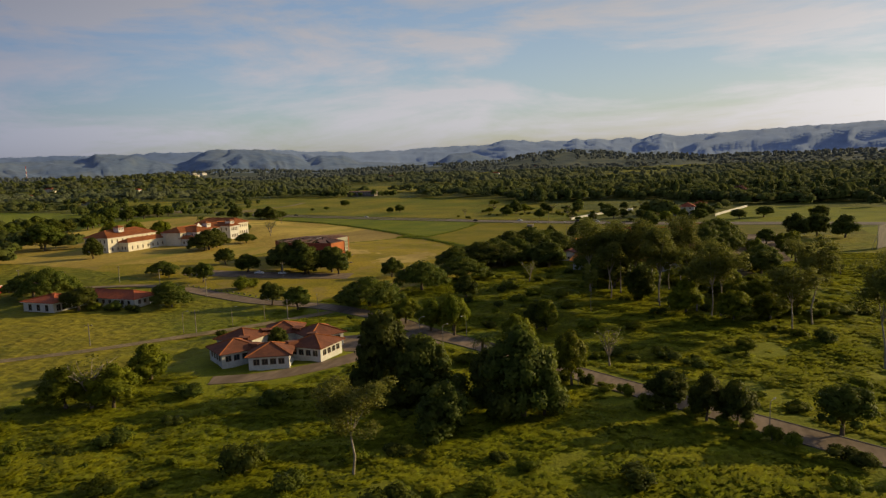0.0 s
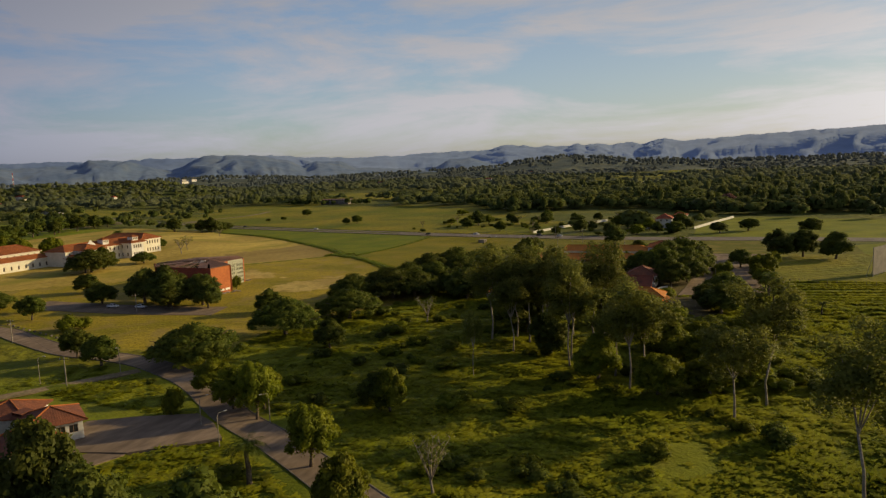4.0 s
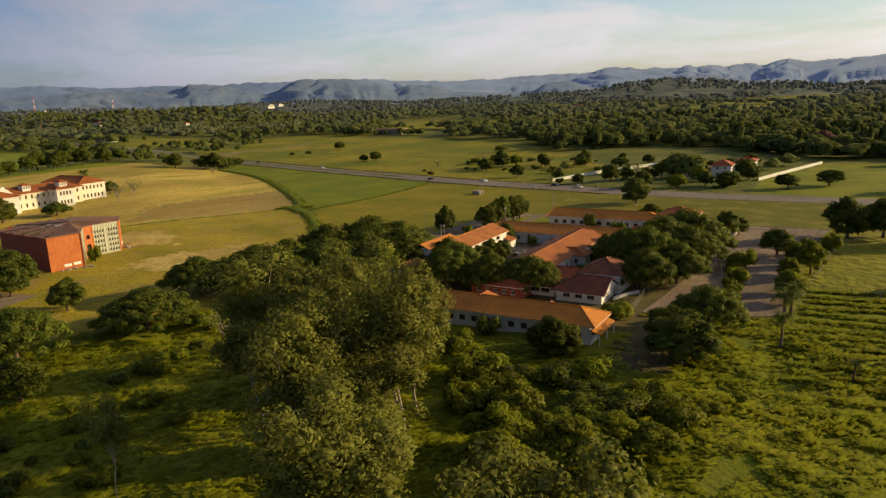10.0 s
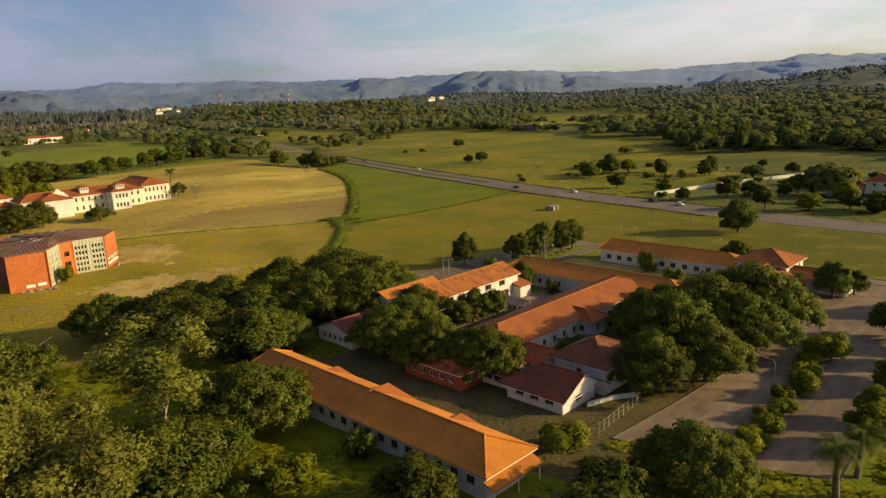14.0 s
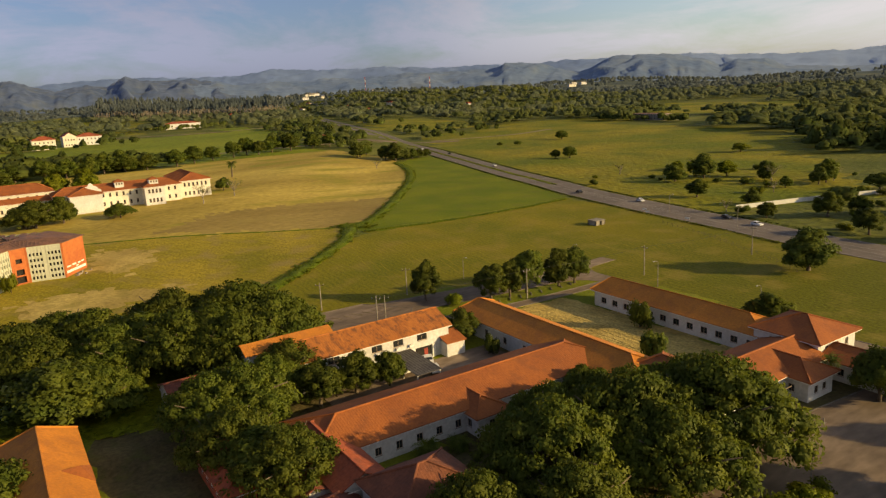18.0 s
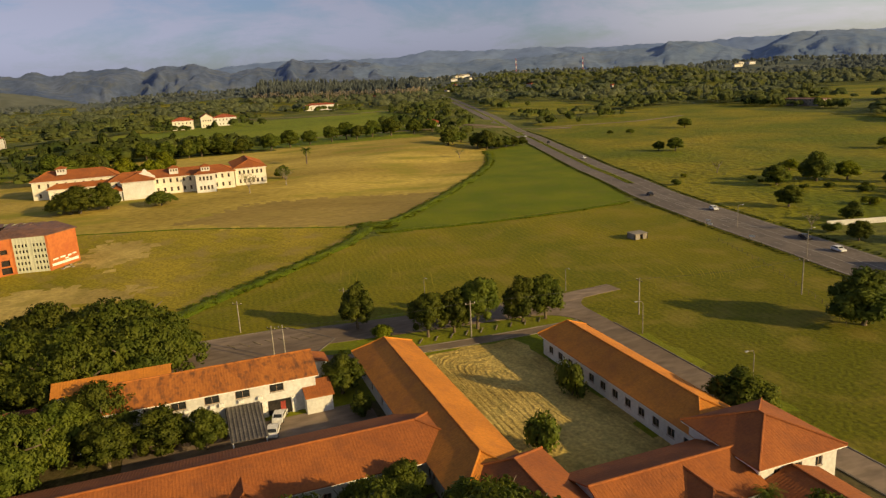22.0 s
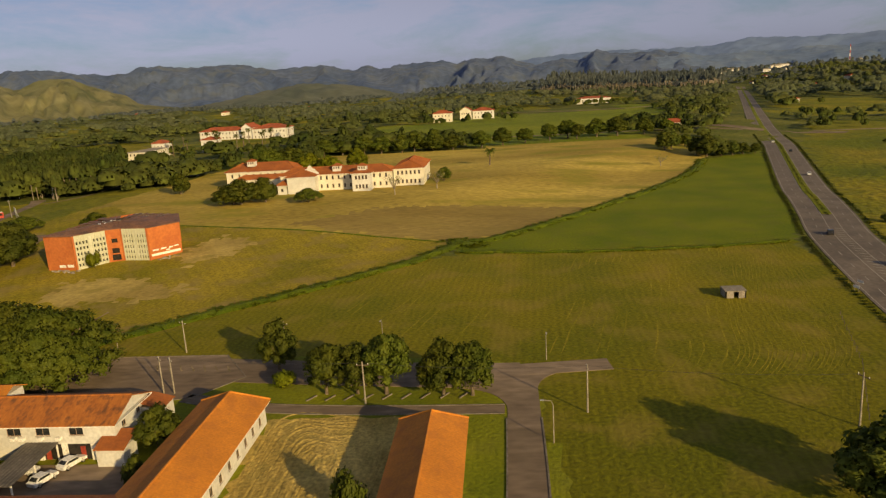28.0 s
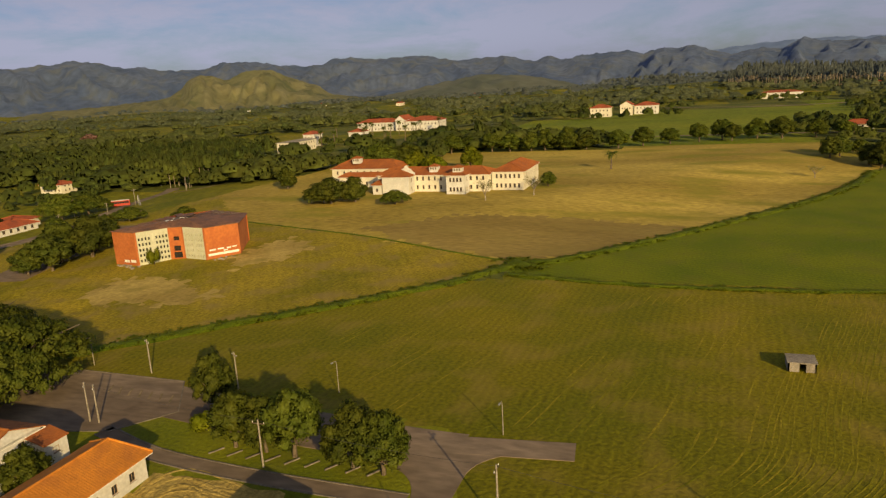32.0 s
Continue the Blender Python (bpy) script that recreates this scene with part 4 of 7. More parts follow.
def roof(parent, x0, y0, x1, y1, eave, ridge, along="x", hip0=True, hip1=True, material="tile", gable="white_wall", setback=None, rib=0.012):
    """A tiled roof on an eave rectangle; the ridge runs along x or y, hipped or gabled at either end."""
    g, caps = Geo(), Geo()
    if along == "x":
        half = (y1 - y0) / 2
        s, s1 = setback if isinstance(setback, tuple) else (setback or half,) * 2
        cy = (y0 + y1) / 2
        ra, rb = Vector((x0 + (s if hip0 else 0), cy, ridge)), Vector((x1 - (s1 if hip1 else 0), cy, ridge))
        c = [Vector((x0, y0, eave)), Vector((x1, y0, eave)), Vector((x1, y1, eave)), Vector((x0, y1, eave))]
        faces = [(c[0], c[1], rb, ra), (c[2], c[3], ra, rb)]
        ends = [(hip0, (c[3], c[0], ra)), (hip1, (c[1], c[2], rb))]
    else:
        half = (x1 - x0) / 2
        s, s1 = setback if isinstance(setback, tuple) else (setback or half,) * 2
        cx = (x0 + x1) / 2
        ra, rb = Vector((cx, y0 + (s if hip0 else 0), ridge)), Vector((cx, y1 - (s1 if hip1 else 0), ridge))
        c = [Vector((x0, y0, eave)), Vector((x1, y0, eave)), Vector((x1, y1, eave)), Vector((x0, y1, eave))]
        faces = [(c[1], c[2], rb, ra), (c[3], c[0], ra, rb)]
        ends = [(hip0, (c[0], c[1], ra)), (hip1, (c[2], c[3], rb))]
    lines = [(ra, rb)] if (rb - ra).length > 0.2 else []
    for fc in faces:
        slope(g, fc, rib=rib)
    for hipped, tri in ends:
        if hipped:
            slope(g, tri, rib=rib)
            lines += [(tri[0], tri[2]), (tri[1], tri[2])]
        else:
            mid = (tri[0] + tri[1] + tri[2]) / 3
            inn = (Vector(((x0 + x1) / 2, (y0 + y1) / 2, mid.z)) - mid)
            inn = inn.normalized() * 0.5
            sh = [p + inn + Vector((0, 0, -0.2)) for p in tri]
            sh2 = [p + inn * 0.5 for p in sh]
            gab = Geo()
            gab.face(sh)
            gab.face(list(reversed(sh2)))
            part("gable", gab, M[gable], parent)
    part("roof", g, M[material], parent)
    if lines:
        ridge_caps(caps, lines)
        part("ridge", caps, M[material], parent)
    eb = Geo()
    for p, q in zip(c, c[1:] + c[:1]):
        d = (q - p).normalized()
        inn = Vector((-d.y, d.x, 0)) * 0.05
        eb.face((p + inn + Vector((0, 0, -0.34)), q + inn + Vector((0, 0, -0.34)), q + inn + Vector((0, 0, -0.165)), p + inn + Vector((0, 0, -0.165))))
    part("fascia", eb, M["white_paint"], parent)


def house(name, x0, y0, x1, y1, wall_h, eave, ridge, label, category="building", along="x", wall="white_wall", tiles="tile", over=0.8, hip0=True, hip1=True, wins=(0, 0, 0, 0), win=(1.1, 1.3), sill_h=1.1, storeys=1, floor_z=None, frame_mat="frame", setback=None, gable=None, skip=(), style="plain", rib=0.012, group=""):
    """A house on an eave rectangle. wins: windows on the south, east, north and west sides."""
    cx, cy = (x0 + x1) / 2, (y0 + y1) / 2
    base = terrain(cx, cy) if floor_z is None else floor_z
    b = thing(name, cx, cy, base, 0, label, category, group)
    X0, Y0, X1, Y1 = x0 - cx, y0 - cy, x1 - cx, y1 - cy
    a0, b0, a1, b1 = X0 + over, Y0 + over, X1 - over, Y1 - over
    sides = [((a0, b0), (a1, b0)), ((a1, b0), (a1, b1)), ((a1, b1), (a0, b1)), ((a0, b1), (a0, b0))]
    for k, (p, q) in enumerate(sides):
        if k in skip:
            continue
        length = math.hypot(q[0] - p[0], q[1] - p[1])
        holes = []
        for s in range(storeys):
            z = sill_h + s * wall_h / storeys
            holes += evenly(length, wins[k], win[0], z, z + win[1])
        if k % 2:
            d = 0.28
            p = (p[0], p[1] + (d if p[1] < q[1] else -d))
            q = (q[0], q[1] - (d if p[1] < q[1] else -d))
            holes = [(max(0.1, u0 - d), u1 - d, v0, v1) for u0, u1, v0, v1 in holes]
        wall_side(b, p, q, wall_h, wall, holes, frame_mat=frame_mat, style=style)
    roof(b, X0, Y0, X1, Y1, eave, ridge, along, hip0, hip1, tiles, gable or wall, setback, rib)
    soff = Geo()
    soff.face([(a0 + 0.1, b0 + 0.1, wall_h - 0.05), (a1 - 0.1, b0 + 0.1, wall_h - 0.05), (a1 - 0.1, b1 - 0.1, wall_h - 0.05), (a0 + 0.1, b1 - 0.1, wall_h - 0.05)])
    part("ceiling", soff, M["white_paint"], b)
    return b


# front wing with its cross gables
A = house("tiled_wing", -65.5, 310.8, -4.6, 321.8, 3.9, 4.0, 6.4, "long single-storey wing with a stained orange tile roof", along="x", tiles="tile_sunlit", wins=(18, 3, 14, 2), win=(1.5, 1.3), over=1.4, setback=(1.6, 5.0))
for gx in (-17.9, -33.6, -48.5):
    g, cp = Geo(), Geo()
    x = gx + 35.05
    s = 4.2 if gx == -33.6 else 2.6
    top = 4.0 + s * 0.62
    back_y = max(-0.5, 5.5 - (top - 4.0) / 2.4 * 5.5)
    slope(g, [(x - s, 5.6, 4.0), (x, 5.6 - s * 0.55, top), (x, back_y - 0.4, top), (x - s, 5.0, 4.15)], rib=0)
    slope(g, [(x + s, 5.6, 4.0), (x, 5.6 - s * 0.55, top), (x, back_y - 0.4, top), (x + s, 5.0, 4.15)], rib=0)
    slope(g, [(x - s, 5.6, 4.0), (x + s, 5.6, 4.0), (x, 5.6 - s * 0.55, top)])
    part("cross_gable", g, M["tile"], A)
g = Geo()
slope(g, [(31.6, -5.2, 2.4), (31.6, 5.0, 2.4), (29.7, 5.0, 3.1), (29.7, -5.2, 3.1)])
part("porch_roof", g, M["tile_sunlit"], A)
for yy in (-4.9, 0.0, 4.6):
    g = Geo()
    g.tube([(31.3, yy, -0.2), (31.3, yy, 2.35)], [0.1, 0.1], 6)
    part("post", g, M["white_paint"], A)

house("brick_annex", -47.2, 334.6, -31.6, 343.0, 3.2, 3.3, 5.6, "low red-painted annex with a maroon hipped roof", wall="red_wall", tiles="tile_red", wins=(5, 2, 4, 2), win=(1.2, 1.2), frame_mat="white_paint", over=0.5)
house("annex", -25.5, 337.6, -11.3, 349.4, 2.7, 2.8, 5.9, "cream annex under a dark maroon gabled roof", tiles="tile_dark", hip1=False, wins=(3, 1, 0, 2), win=(1.8, 1.1), over=1.2)
# brown tile puts the trees' shade into this roof's colour
house("annex", -22.6, 348.8, -10.6, 362.0, 5.0, 5.1, 8.0, "tall white annex with a hipped rust roof, coloured dark for shade", tiles="tile_brown", along="y", wins=(1, 3, 1, 3), win=(1.1, 1.2), sill_h=2.6, over=0.7)
house("annex", -34.0, 340.6, -25.2, 348.6, 2.5, 2.6, 4.4, "low dark-windowed annex under a maroon roof", tiles="tile_dark", hip1=False, wins=(2, 0, 2, 1), win=(2.4, 1.1), sill_h=1.0, over=0.5)
for p, q in (((-11.2, 344.0), (-9.4, 349.0)), ((-9.4, 349.0), (-7.0, 352.5))):
    g = Geo()
    ribbon(g, [p, q], -0.1, 0.1, 0.85, edge=1.1)
    tagged(part("yard_wall", g, M["white_wall"]), "low white plastered yard wall beside the annex", "wall", kind="structure")
# redder tile here stands in for shade from the canopy
house("connecting_wing", -44.0, 346.2, -22.4, 354.2, 3.8, 3.9, 5.8, "short connecting wing with a rust-red tile roof", tiles="tile_red", wins=(5, 0, 4, 0), over=0.7, hip1=False)
D = house("barrel_house", -77.5, 336.0, -64.8, 347.5, 2.9, 3.0, 5.2, "low white outbuilding with a maroon roof", along="y", tiles="tile_dark", hip0=False, hip1=False, wins=(5, 2, 3, 3), win=(0.9, 1.0), over=0.4)
house("outbuilding", -76.0, 348.0, -66.0, 353.5, 3.6, 3.7, 5.4, "small white outbuilding among the trees", tiles="tile_dark", wins=(2, 2, 2, 1), over=0.5)

house("tiled_wing", -46.6, 346.6, -31.8, 407.0, 3.9, 4.0, 6.3, "long wing with a rippled rust-orange tile roof", along="y", tiles="tile", wins=(2, 16, 0, 15), win=(1.1, 1.3))
house("tiled_wing", -74.2, 398.6, -20.0, 410.4, 3.9, 4.02, 6.35, "long wing with an orange tile roof, coloured sunlit-bright", along="x", tiles="tile_sunlit", wins=(8, 0, 15, 3), win=(1.1, 1.4), setback=(2.0, 7.5))
house("tiled_wing", -66.2, 433.0, -20.5, 443.6, 3.9, 4.0, 6.3, "long white-walled wing with an orange tile roof", along="x", tiles="tile_sunlit", wins=(12, 0, 12, 3), win=(1.6, 1.4), setback=(2.0, 7.0))
house("tiled_wing", -28.0, 400.6, -7.0, 413.5, 4.2, 4.3, 6.9, "hip-roofed wing with rust-orange tiles", along="x", tiles="tile", wins=(5, 3, 4, 0), setback=5.0)
house("tiled_wing", -21.6, 412.5, -8.6, 433.2, 3.9, 4.05, 6.2, "linking wing with a rust-orange hipped roof", along="y", tiles="tile", wins=(0, 4, 0, 5), hip0=False, hip1=False)
house("tiled_wing", -15.5, 420.8, -4.8, 429.6, 3.7, 3.82, 5.8, "short projecting wing with an orange hipped roof", along="x", tiles="tile", wins=(2, 2, 2, 0), hip0=False)
# plain tile instead of the sunlit copy, to darken the pavilion's unlit faces
house("pavilion", -23.8, 432.2, -9.8, 446.0, 5.9, 6.0, 8.6, "tall corner pavilion with a pyramid tile roof", along="x", tiles="tile", wins=(2, 3, 2, 2), sill_h=3.6, setback=6.5)
house("tiled_wing", -10.4, 432.6, 3.8, 442.2, 3.5, 3.6, 5.3, "low wing with a dull rust roof beside the pavilion", along="x", tiles="tile", wins=(3, 2, 3, 0), hip0=False)
house("projecting_wing", -37.0, 372.2, -28.6, 379.4, 3.5, 3.6, 5.2, "short projecting porch wing with a rust hipped roof", along="x", tiles="tile", wins=(2, 1, 2, 0), hip0=False, setback=4.0)

# two-storey white service building
E_ = thing("service_building", -68, 371, 0, 0, "two-storey white building with a patched rust tile roof", "building")
wall_side(E_, (5.2, -17.2), (5.2, 18.6), 5.9, "white_wall", [(u, u + 2.3, 4.0, 5.4) for u in (1.5, 5.5, 9.5, 13.5, 18.5, 23.2, 28.6)])
wall_side(E_, (5.2, 18.9), (-5.2, 18.9), 5.9, "white_wall", [(2.0, 3.2, 4.2, 5.2), (6.5, 7.7, 4.2, 5.2)])
wall_side(E_, (-5.2, 18.6), (-5.2, -17.2), 5.9, "white_wall", [(u, u + 1.3, 4.1, 5.3) for u in (2, 6, 10, 14, 18, 22, 26, 30)])
wall_side(E_, (-5.2, -17.5), (5.2, -17.5), 5.9, "white_wall", [(3, 4.2, 4.2, 5.2), (6.5, 7.7, 4.2, 5.2)])
roof(E_, -6.0, -18.4, 6.0, 19.4, 6.0, 8.2, "y", True, False, "tile_patched", "white_wall")
# flat dark plates on the wall in place of shaded open bays
for y0, y1, mat_, nm in ((4.2, 6.0, "opening_shade", "bay"), (6.9, 9.9, "opening_shade", "bay"), (10.9, 14.6, "opening_shade", "bay")):
    g = Geo()
    g.box(5.21, y0, 0.05, 5.26, y1, 2.6)
    part(nm, g, M[mat_], E_, "flat dark plate for a shaded garage bay")
for y0 in (6.05, 10.0, 14.7):
    g = Geo()
    g.box(5.21, y0, 0.0, 5.5, y0 + 0.75, 2.7)
    part("pillar", g, M["white_paint"], E_)
for y0 in (7.2, 12.9):
    g = Geo()
    g.box(5.27, y0, 0.05, 5.31, y0 + 0.8, 2.2)
    part("door", g, M["red_door"], E_, "red painted door")
g = Geo()
for y0 in (-3.0, -1.8, 2.0, 3.4, 6.4, 9.4):
    g = Geo()
    g.box(5.2, y0, 3.4, 5.75, y0 + 0.8, 3.9)
    part("air_conditioner", g, M["white_paint"], E_)
g = Geo()
slope(g, [(8.0, 16.6, 3.0), (8.0, 21.4, 3.0), (3.6, 21.4, 4.3), (3.6, 16.6, 4.3)])
part("lean_to_roof", g, M["tile"], E_)
g = Geo()
g.box(3.8, 16.8, -0.3, 7.7, 21.1, 2.85)
part("porch_block", g, M["white_wall"], E_)
g = Geo()
g.box(-6.8, 18.9, -0.3, -2.6, 22.4, 4.6)
part("stair_block", g, M["white_wall"], E_)
g = Geo()
slope(g, [(-7.0, 22.7, 4.6), (-2.4, 22.7, 4.6), (-2.4, 18.9, 5.6), (-7.0, 18.9, 5.6)])
part("stair_roof", g, M["tile"], E_)
add_window(E_, pose(-4.6, 22.39, 2.6, 0, 0, 180), 1.1, 1.0)
g = Geo()
g.box(-6.6, -20.5, 5.0, -1.4, -3.6, 7.3)
part("raised_block", g, M["white_wall"], E_)
g = Geo()
slope(g, [(-0.8, -21.0, 7.3), (-0.8, -3.2, 7.3), (-4.0, -3.2, 8.6), (-4.0, -21.0, 8.6)])
slope(g, [(-7.2, -3.2, 7.3), (-7.2, -21.0, 7.3), (-4.0, -21.0, 8.6), (-4.0, -3.2, 8.6)])
part("raised_roof", g, M["tile_sunlit"], E_)
for yy in (-18, -12, -6.5):
    add_window(E_, pose(-1.4, yy, 5.9, 0, 0, 90), 1.0, 0.8, sill=False)

# carport
cp = thing("carport", -56.8, 378.0, 0, 0, "grey corrugated carport on white posts in the courtyard", "carport")
g = Geo()
slope(g, [(5.7, -2.7, 2.5), (5.7, 2.7, 2.5), (-5.8, 2.7, 3.0), (-5.8, -2.7, 3.0)], thick=0.05, pitch=0.6, rib=0.07)
part("roof", g, M["grey_sheet"], cp)
for px in (-5.5, 0, 5.2):
    for py in (-2.4, 2.4):
        g = Geo()
        g.box(px - 0.09, py - 0.09, 0, px + 0.09, py + 0.09, 2.6 - px * 0.043)
        part("post", g, M["white_paint"], cp)

# concrete hut in the field
hut = thing("concrete_hut", -134.6, 504.0, 0, 0, "small flat-roofed grey concrete hut alone in the field", "hut")
for (p, q, hs) in (((2.05, -2.35), (2.05, 2.35), [(1.9, 3.0, 0.0, 1.55)]), ((2.05, 2.35), (-2.05, 2.35), []), ((-2.05, 2.35), (-2.05, -2.35), [(1.9, 3.0, 0.6, 1.4)]), ((-2.05, -2.35), (2.05, -2.35), [])):
    wall_side(hut, p, q, 1.75, "concrete", hs, glazed=False, z0=-0.2)
g = Geo()
g.box(-2.2, -2.5, 1.75, 2.2, 2.5, 1.86)
part("slab", g, M["concrete"], hut)

# ring of six pavilions: the bungalow
bung = thing("bungalow", -111.6, 154.8, 1.3, 0, "ring of white pavilions with red pyramid roofs", "bungalow")
for k in range(6):
    ang = -63 + 60 * k
    w = radians(ang)
    ux, uy = math.cos(w), math.sin(w)
    cx, cy = 12.0 * ux, 12.0 * uy
    S = 4.9

    def corner(a, b):
        return (cx + a * ux - b * uy, cy + a * uy + b * ux)

    cs = [corner(-S, -S), corner(S, -S), corner(S, S), corner(-S, S)]
    for i in range(4):
        p, q = Vector(cs[i]), Vector(cs[(i + 1) % 4])
        d = (q - p).normalized() * (0.28 if i % 2 else 0.0)
        L = (q - p).length - 2 * d.length
        hs = evenly(L, 4, 1.55, 1.05, 2.6, 0.6) if i < 3 else []
        wall_side(bung, tuple(p + d), tuple(q - d), 3.3, "white_wall", hs, sill=False)
    g, cpg = Geo(), Geo()
    R = S + 0.75
    ev = [Vector((*corner(a, b), 3.35)) for a, b in ((-R, -R), (R, -R), (R, R), (-R, R))]
    pk = Vector((cx, cy, 5.6))
    for i in range(4):
        slope(g, (ev[i], ev[(i + 1) % 4], pk))
    part("roof", g, M["tile_brown"], bung)
    ridge_caps(cpg, [(e, pk) for e in ev])
    part("ridge", cpg, M["tile"], bung)
    g = Geo()
    jx, jy = 10.4 * math.cos(w + radians(30)), 10.4 * math.sin(w + radians(30))
    g.tube([(jx * 0.75, jy * 0.75, 3.0), (jx, jy, 3.2)], [2.0, 2.0], 4)
    part("link_roof", g, M["tile_brown"], bung)

house("tile_roofed_house", -236, 195.5, -203.5, 207.5, 3.2, 3.3, 5.6, "low white house with a wide red tile roof among trees", tiles="tile_red", wins=(9, 3, 8, 3), win=(1.4, 1.5))

# abandoned red and cream block
RB = [(-182.1, 301.3), (-180.8, 312.0), (-189.5, 318.3), (-191.2, 322.6), (-190.0, 332.2), (-199.2, 339.2), (-216, 331), (-222, 312), (-213, 303)]
rc = Vector((-195, 318))
red = thing("derelict_block", rc.x, rc.y, 1.5, 0, "derelict four-storey block with orange and cream panels", "building")
loc = [(x - rc.x, y - rc.y) for x, y in RB]
kinds = ["orange_wall", "pale_wall", "orange_wall", "pale_wall", "orange_wall", "orange_wall", "pale_wall", "orange_wall", "red_wall"]
tall = 10.7
for i, kind in enumerate(kinds):
    p, q = Vector(loc[i]), Vector(loc[(i + 1) % len(loc)])
    L = (q - p).length
    hs = []
    if kind == "pale_wall":
        for fl in range(5):
            z = 0.5 + fl * 1.8
            for u in (0.10, 0.20, 0.30, 0.40, 0.62, 0.72, 0.82, 0.92):
                hs.append((u * L - 0.27, u * L + 0.27, z, z + 0.95))
    elif i == 2:
        hs = [(L * 0.3, L * 0.7, 6.2, 7.6), (L * 0.25, L * 0.75, 2.6, 4.4), (L * 0.2, L * 0.8, 0.2, 2.2)]
    wall_side(red, tuple(p), tuple(q), tall, kind, hs, glazed=False, thick=0.35)
for i, kind in enumerate(kinds):
    if kind != "pale_wall":
        continue
    p, q = Vector(loc[i]), Vector(loc[(i + 1) % len(loc)])
    d = (q - p).normalized()
    turn = math.degrees(math.atan2(d.y, d.x))
    L = (q - p).length
    for u in (0.05, 0.15, 0.25, 0.35, 0.45, 0.57, 0.67, 0.77, 0.87, 0.96):
        g = Geo()
        g.box(-0.16, -0.16, 0.1, 0.16, 0.002, tall - 0.15)
        c = p + d * u * L
        part("rib", g, M["pale_wall"], red, at=pose(c.x, c.y, 0, 0, 0, turn))
    for w in (0.0, 1.0):
        g = Geo()
        g.box(-0.3, -0.22, -0.3, 0.3, 0.05, tall)
        c = p + d * w * L
        part("pier", g, M["orange_wall"], red, at=pose(c.x, c.y, 0, 0, 0, turn))
# inner shell coloured dark so that holes look into shade
g = Geo()
inner = [Vector(p) * 0.93 for p in loc]
g.face([(p.x, p.y, 5.4) for p in inner])
g.face([(p.x, p.y, 0.02) for p in inner])
for i in range(len(inner)):
    p, q = inner[i] * 0.93, inner[(i + 1) % len(inner)] * 0.93
    g.face([(p.x, p.y, -0.5), (q.x, q.y, -0.5), (q.x, q.y, tall - 0.3), (p.x, p.y, tall - 0.3)])
part("core", g, M["opening_shade"], red, "dark shell for the shade inside the empty block")
g = Geo()
cen = Vector((-3, 1))
outr = [Vector(p) * 1.03 for p in loc]
rng = random.Random(3)
peak = Vector((cen.x, cen.y, tall + 1.5))
for i in range(len(outr)):
    p, q = outr[i], outr[(i + 1) % len(outr)]
    if i not in (5, 6, 7, 8):
        slope(g, [(p.x, p.y, tall + 0.15), (q.x, q.y, tall + 0.15), peak], thick=0.15, pitch=1.1, rib=0.09)
        continue
    a, b = Vector((p.x, p.y, tall + 0.15)), Vector((q.x, q.y, tall + 0.15))
    n = max(4, int((b - a).length / 1.7))
    for k in range(n):  # torn sheets that leave the rafters bare
        c, d = a.lerp(b, k / n), a.lerp(b, (k + 0.94) / n)
        lo = rng.choice([0.0, 0.0, 0.0, 0.18, 0.4]) if i > 5 else 0.0
        hi = rng.choice([1.0, 1.0, 0.55, 0.75]) if i > 5 else 1.0
        if i > 5 and rng.random() < 0.34:
            continue
        sheet = Geo()
        slope(sheet, [c.lerp(peak, lo), d.lerp(peak, lo), d.lerp(peak, hi * 0.98), c.lerp(peak, hi * 0.98)], thick=0.08, rib=0)
        part("roof_sheet", sheet, M["metal_roof"], red)
    for k in range(n + 1):
        c = a.lerp(b, k / n)
        r = Geo()
        r.tube([c - Vector((0, 0, 0.22)), c.lerp(peak, 0.97) - Vector((0, 0, 0.22))], [0.09, 0.07], 4)
        part("rafter", r, M["bark"], red)
part("roof", g, M["metal_roof"], red, "rusting corrugated roof with torn sheets")
for k in range(9):
    a, r = rng.uniform(3.4, 5.6), rng.uniform(4, 11)
    g = Geo()
    x, y = cen.x + r * math.cos(a), cen.y + r * math.sin(a)
    z = tall + 1.5 - r * 0.1
    g.box(-rng.uniform(0.7, 2.0), -0.5, 0, rng.uniform(0.7, 2.0), 0.4, 0.1, xf=pose(x, y, z + 0.08, rng.uniform(-6, 6), rng.uniform(-6, 6), math.degrees(a) + 90 + rng.uniform(-25, 25)))
    part("loose_sheet", g, M["white_paint" if k % 2 else "grey_sheet"], red)
g = Geo()
p, q = Vector(loc[4]), Vector(loc[5])
for u0, u1, z0, z1 in ((0.05, 0.95, 0.9, 1.7), (0.10, 0.28, 2.6, 3.1), (0.34, 0.52, 2.7, 3.2), (0.6, 0.72, 2.6, 3.1), (0.76, 0.9, 2.8, 3.2), (0.5, 0.62, 2.0, 2.4)):
    d = (q - p)
    nrm = Vector((d.y, -d.x)).normalized() * 0.03
    a, b = p + d * u0 + nrm, p + d * u1 + nrm
    g.face([(a.x, a.y, z0), (b.x, b.y, z0), (b.x, b.y, z1), (a.x, a.y, z1)])
part("sign", g, M["white_paint"], red, "faded painted white bars on the wall")
g = Geo()
p, q = Vector(loc[0]), Vector(loc[1])
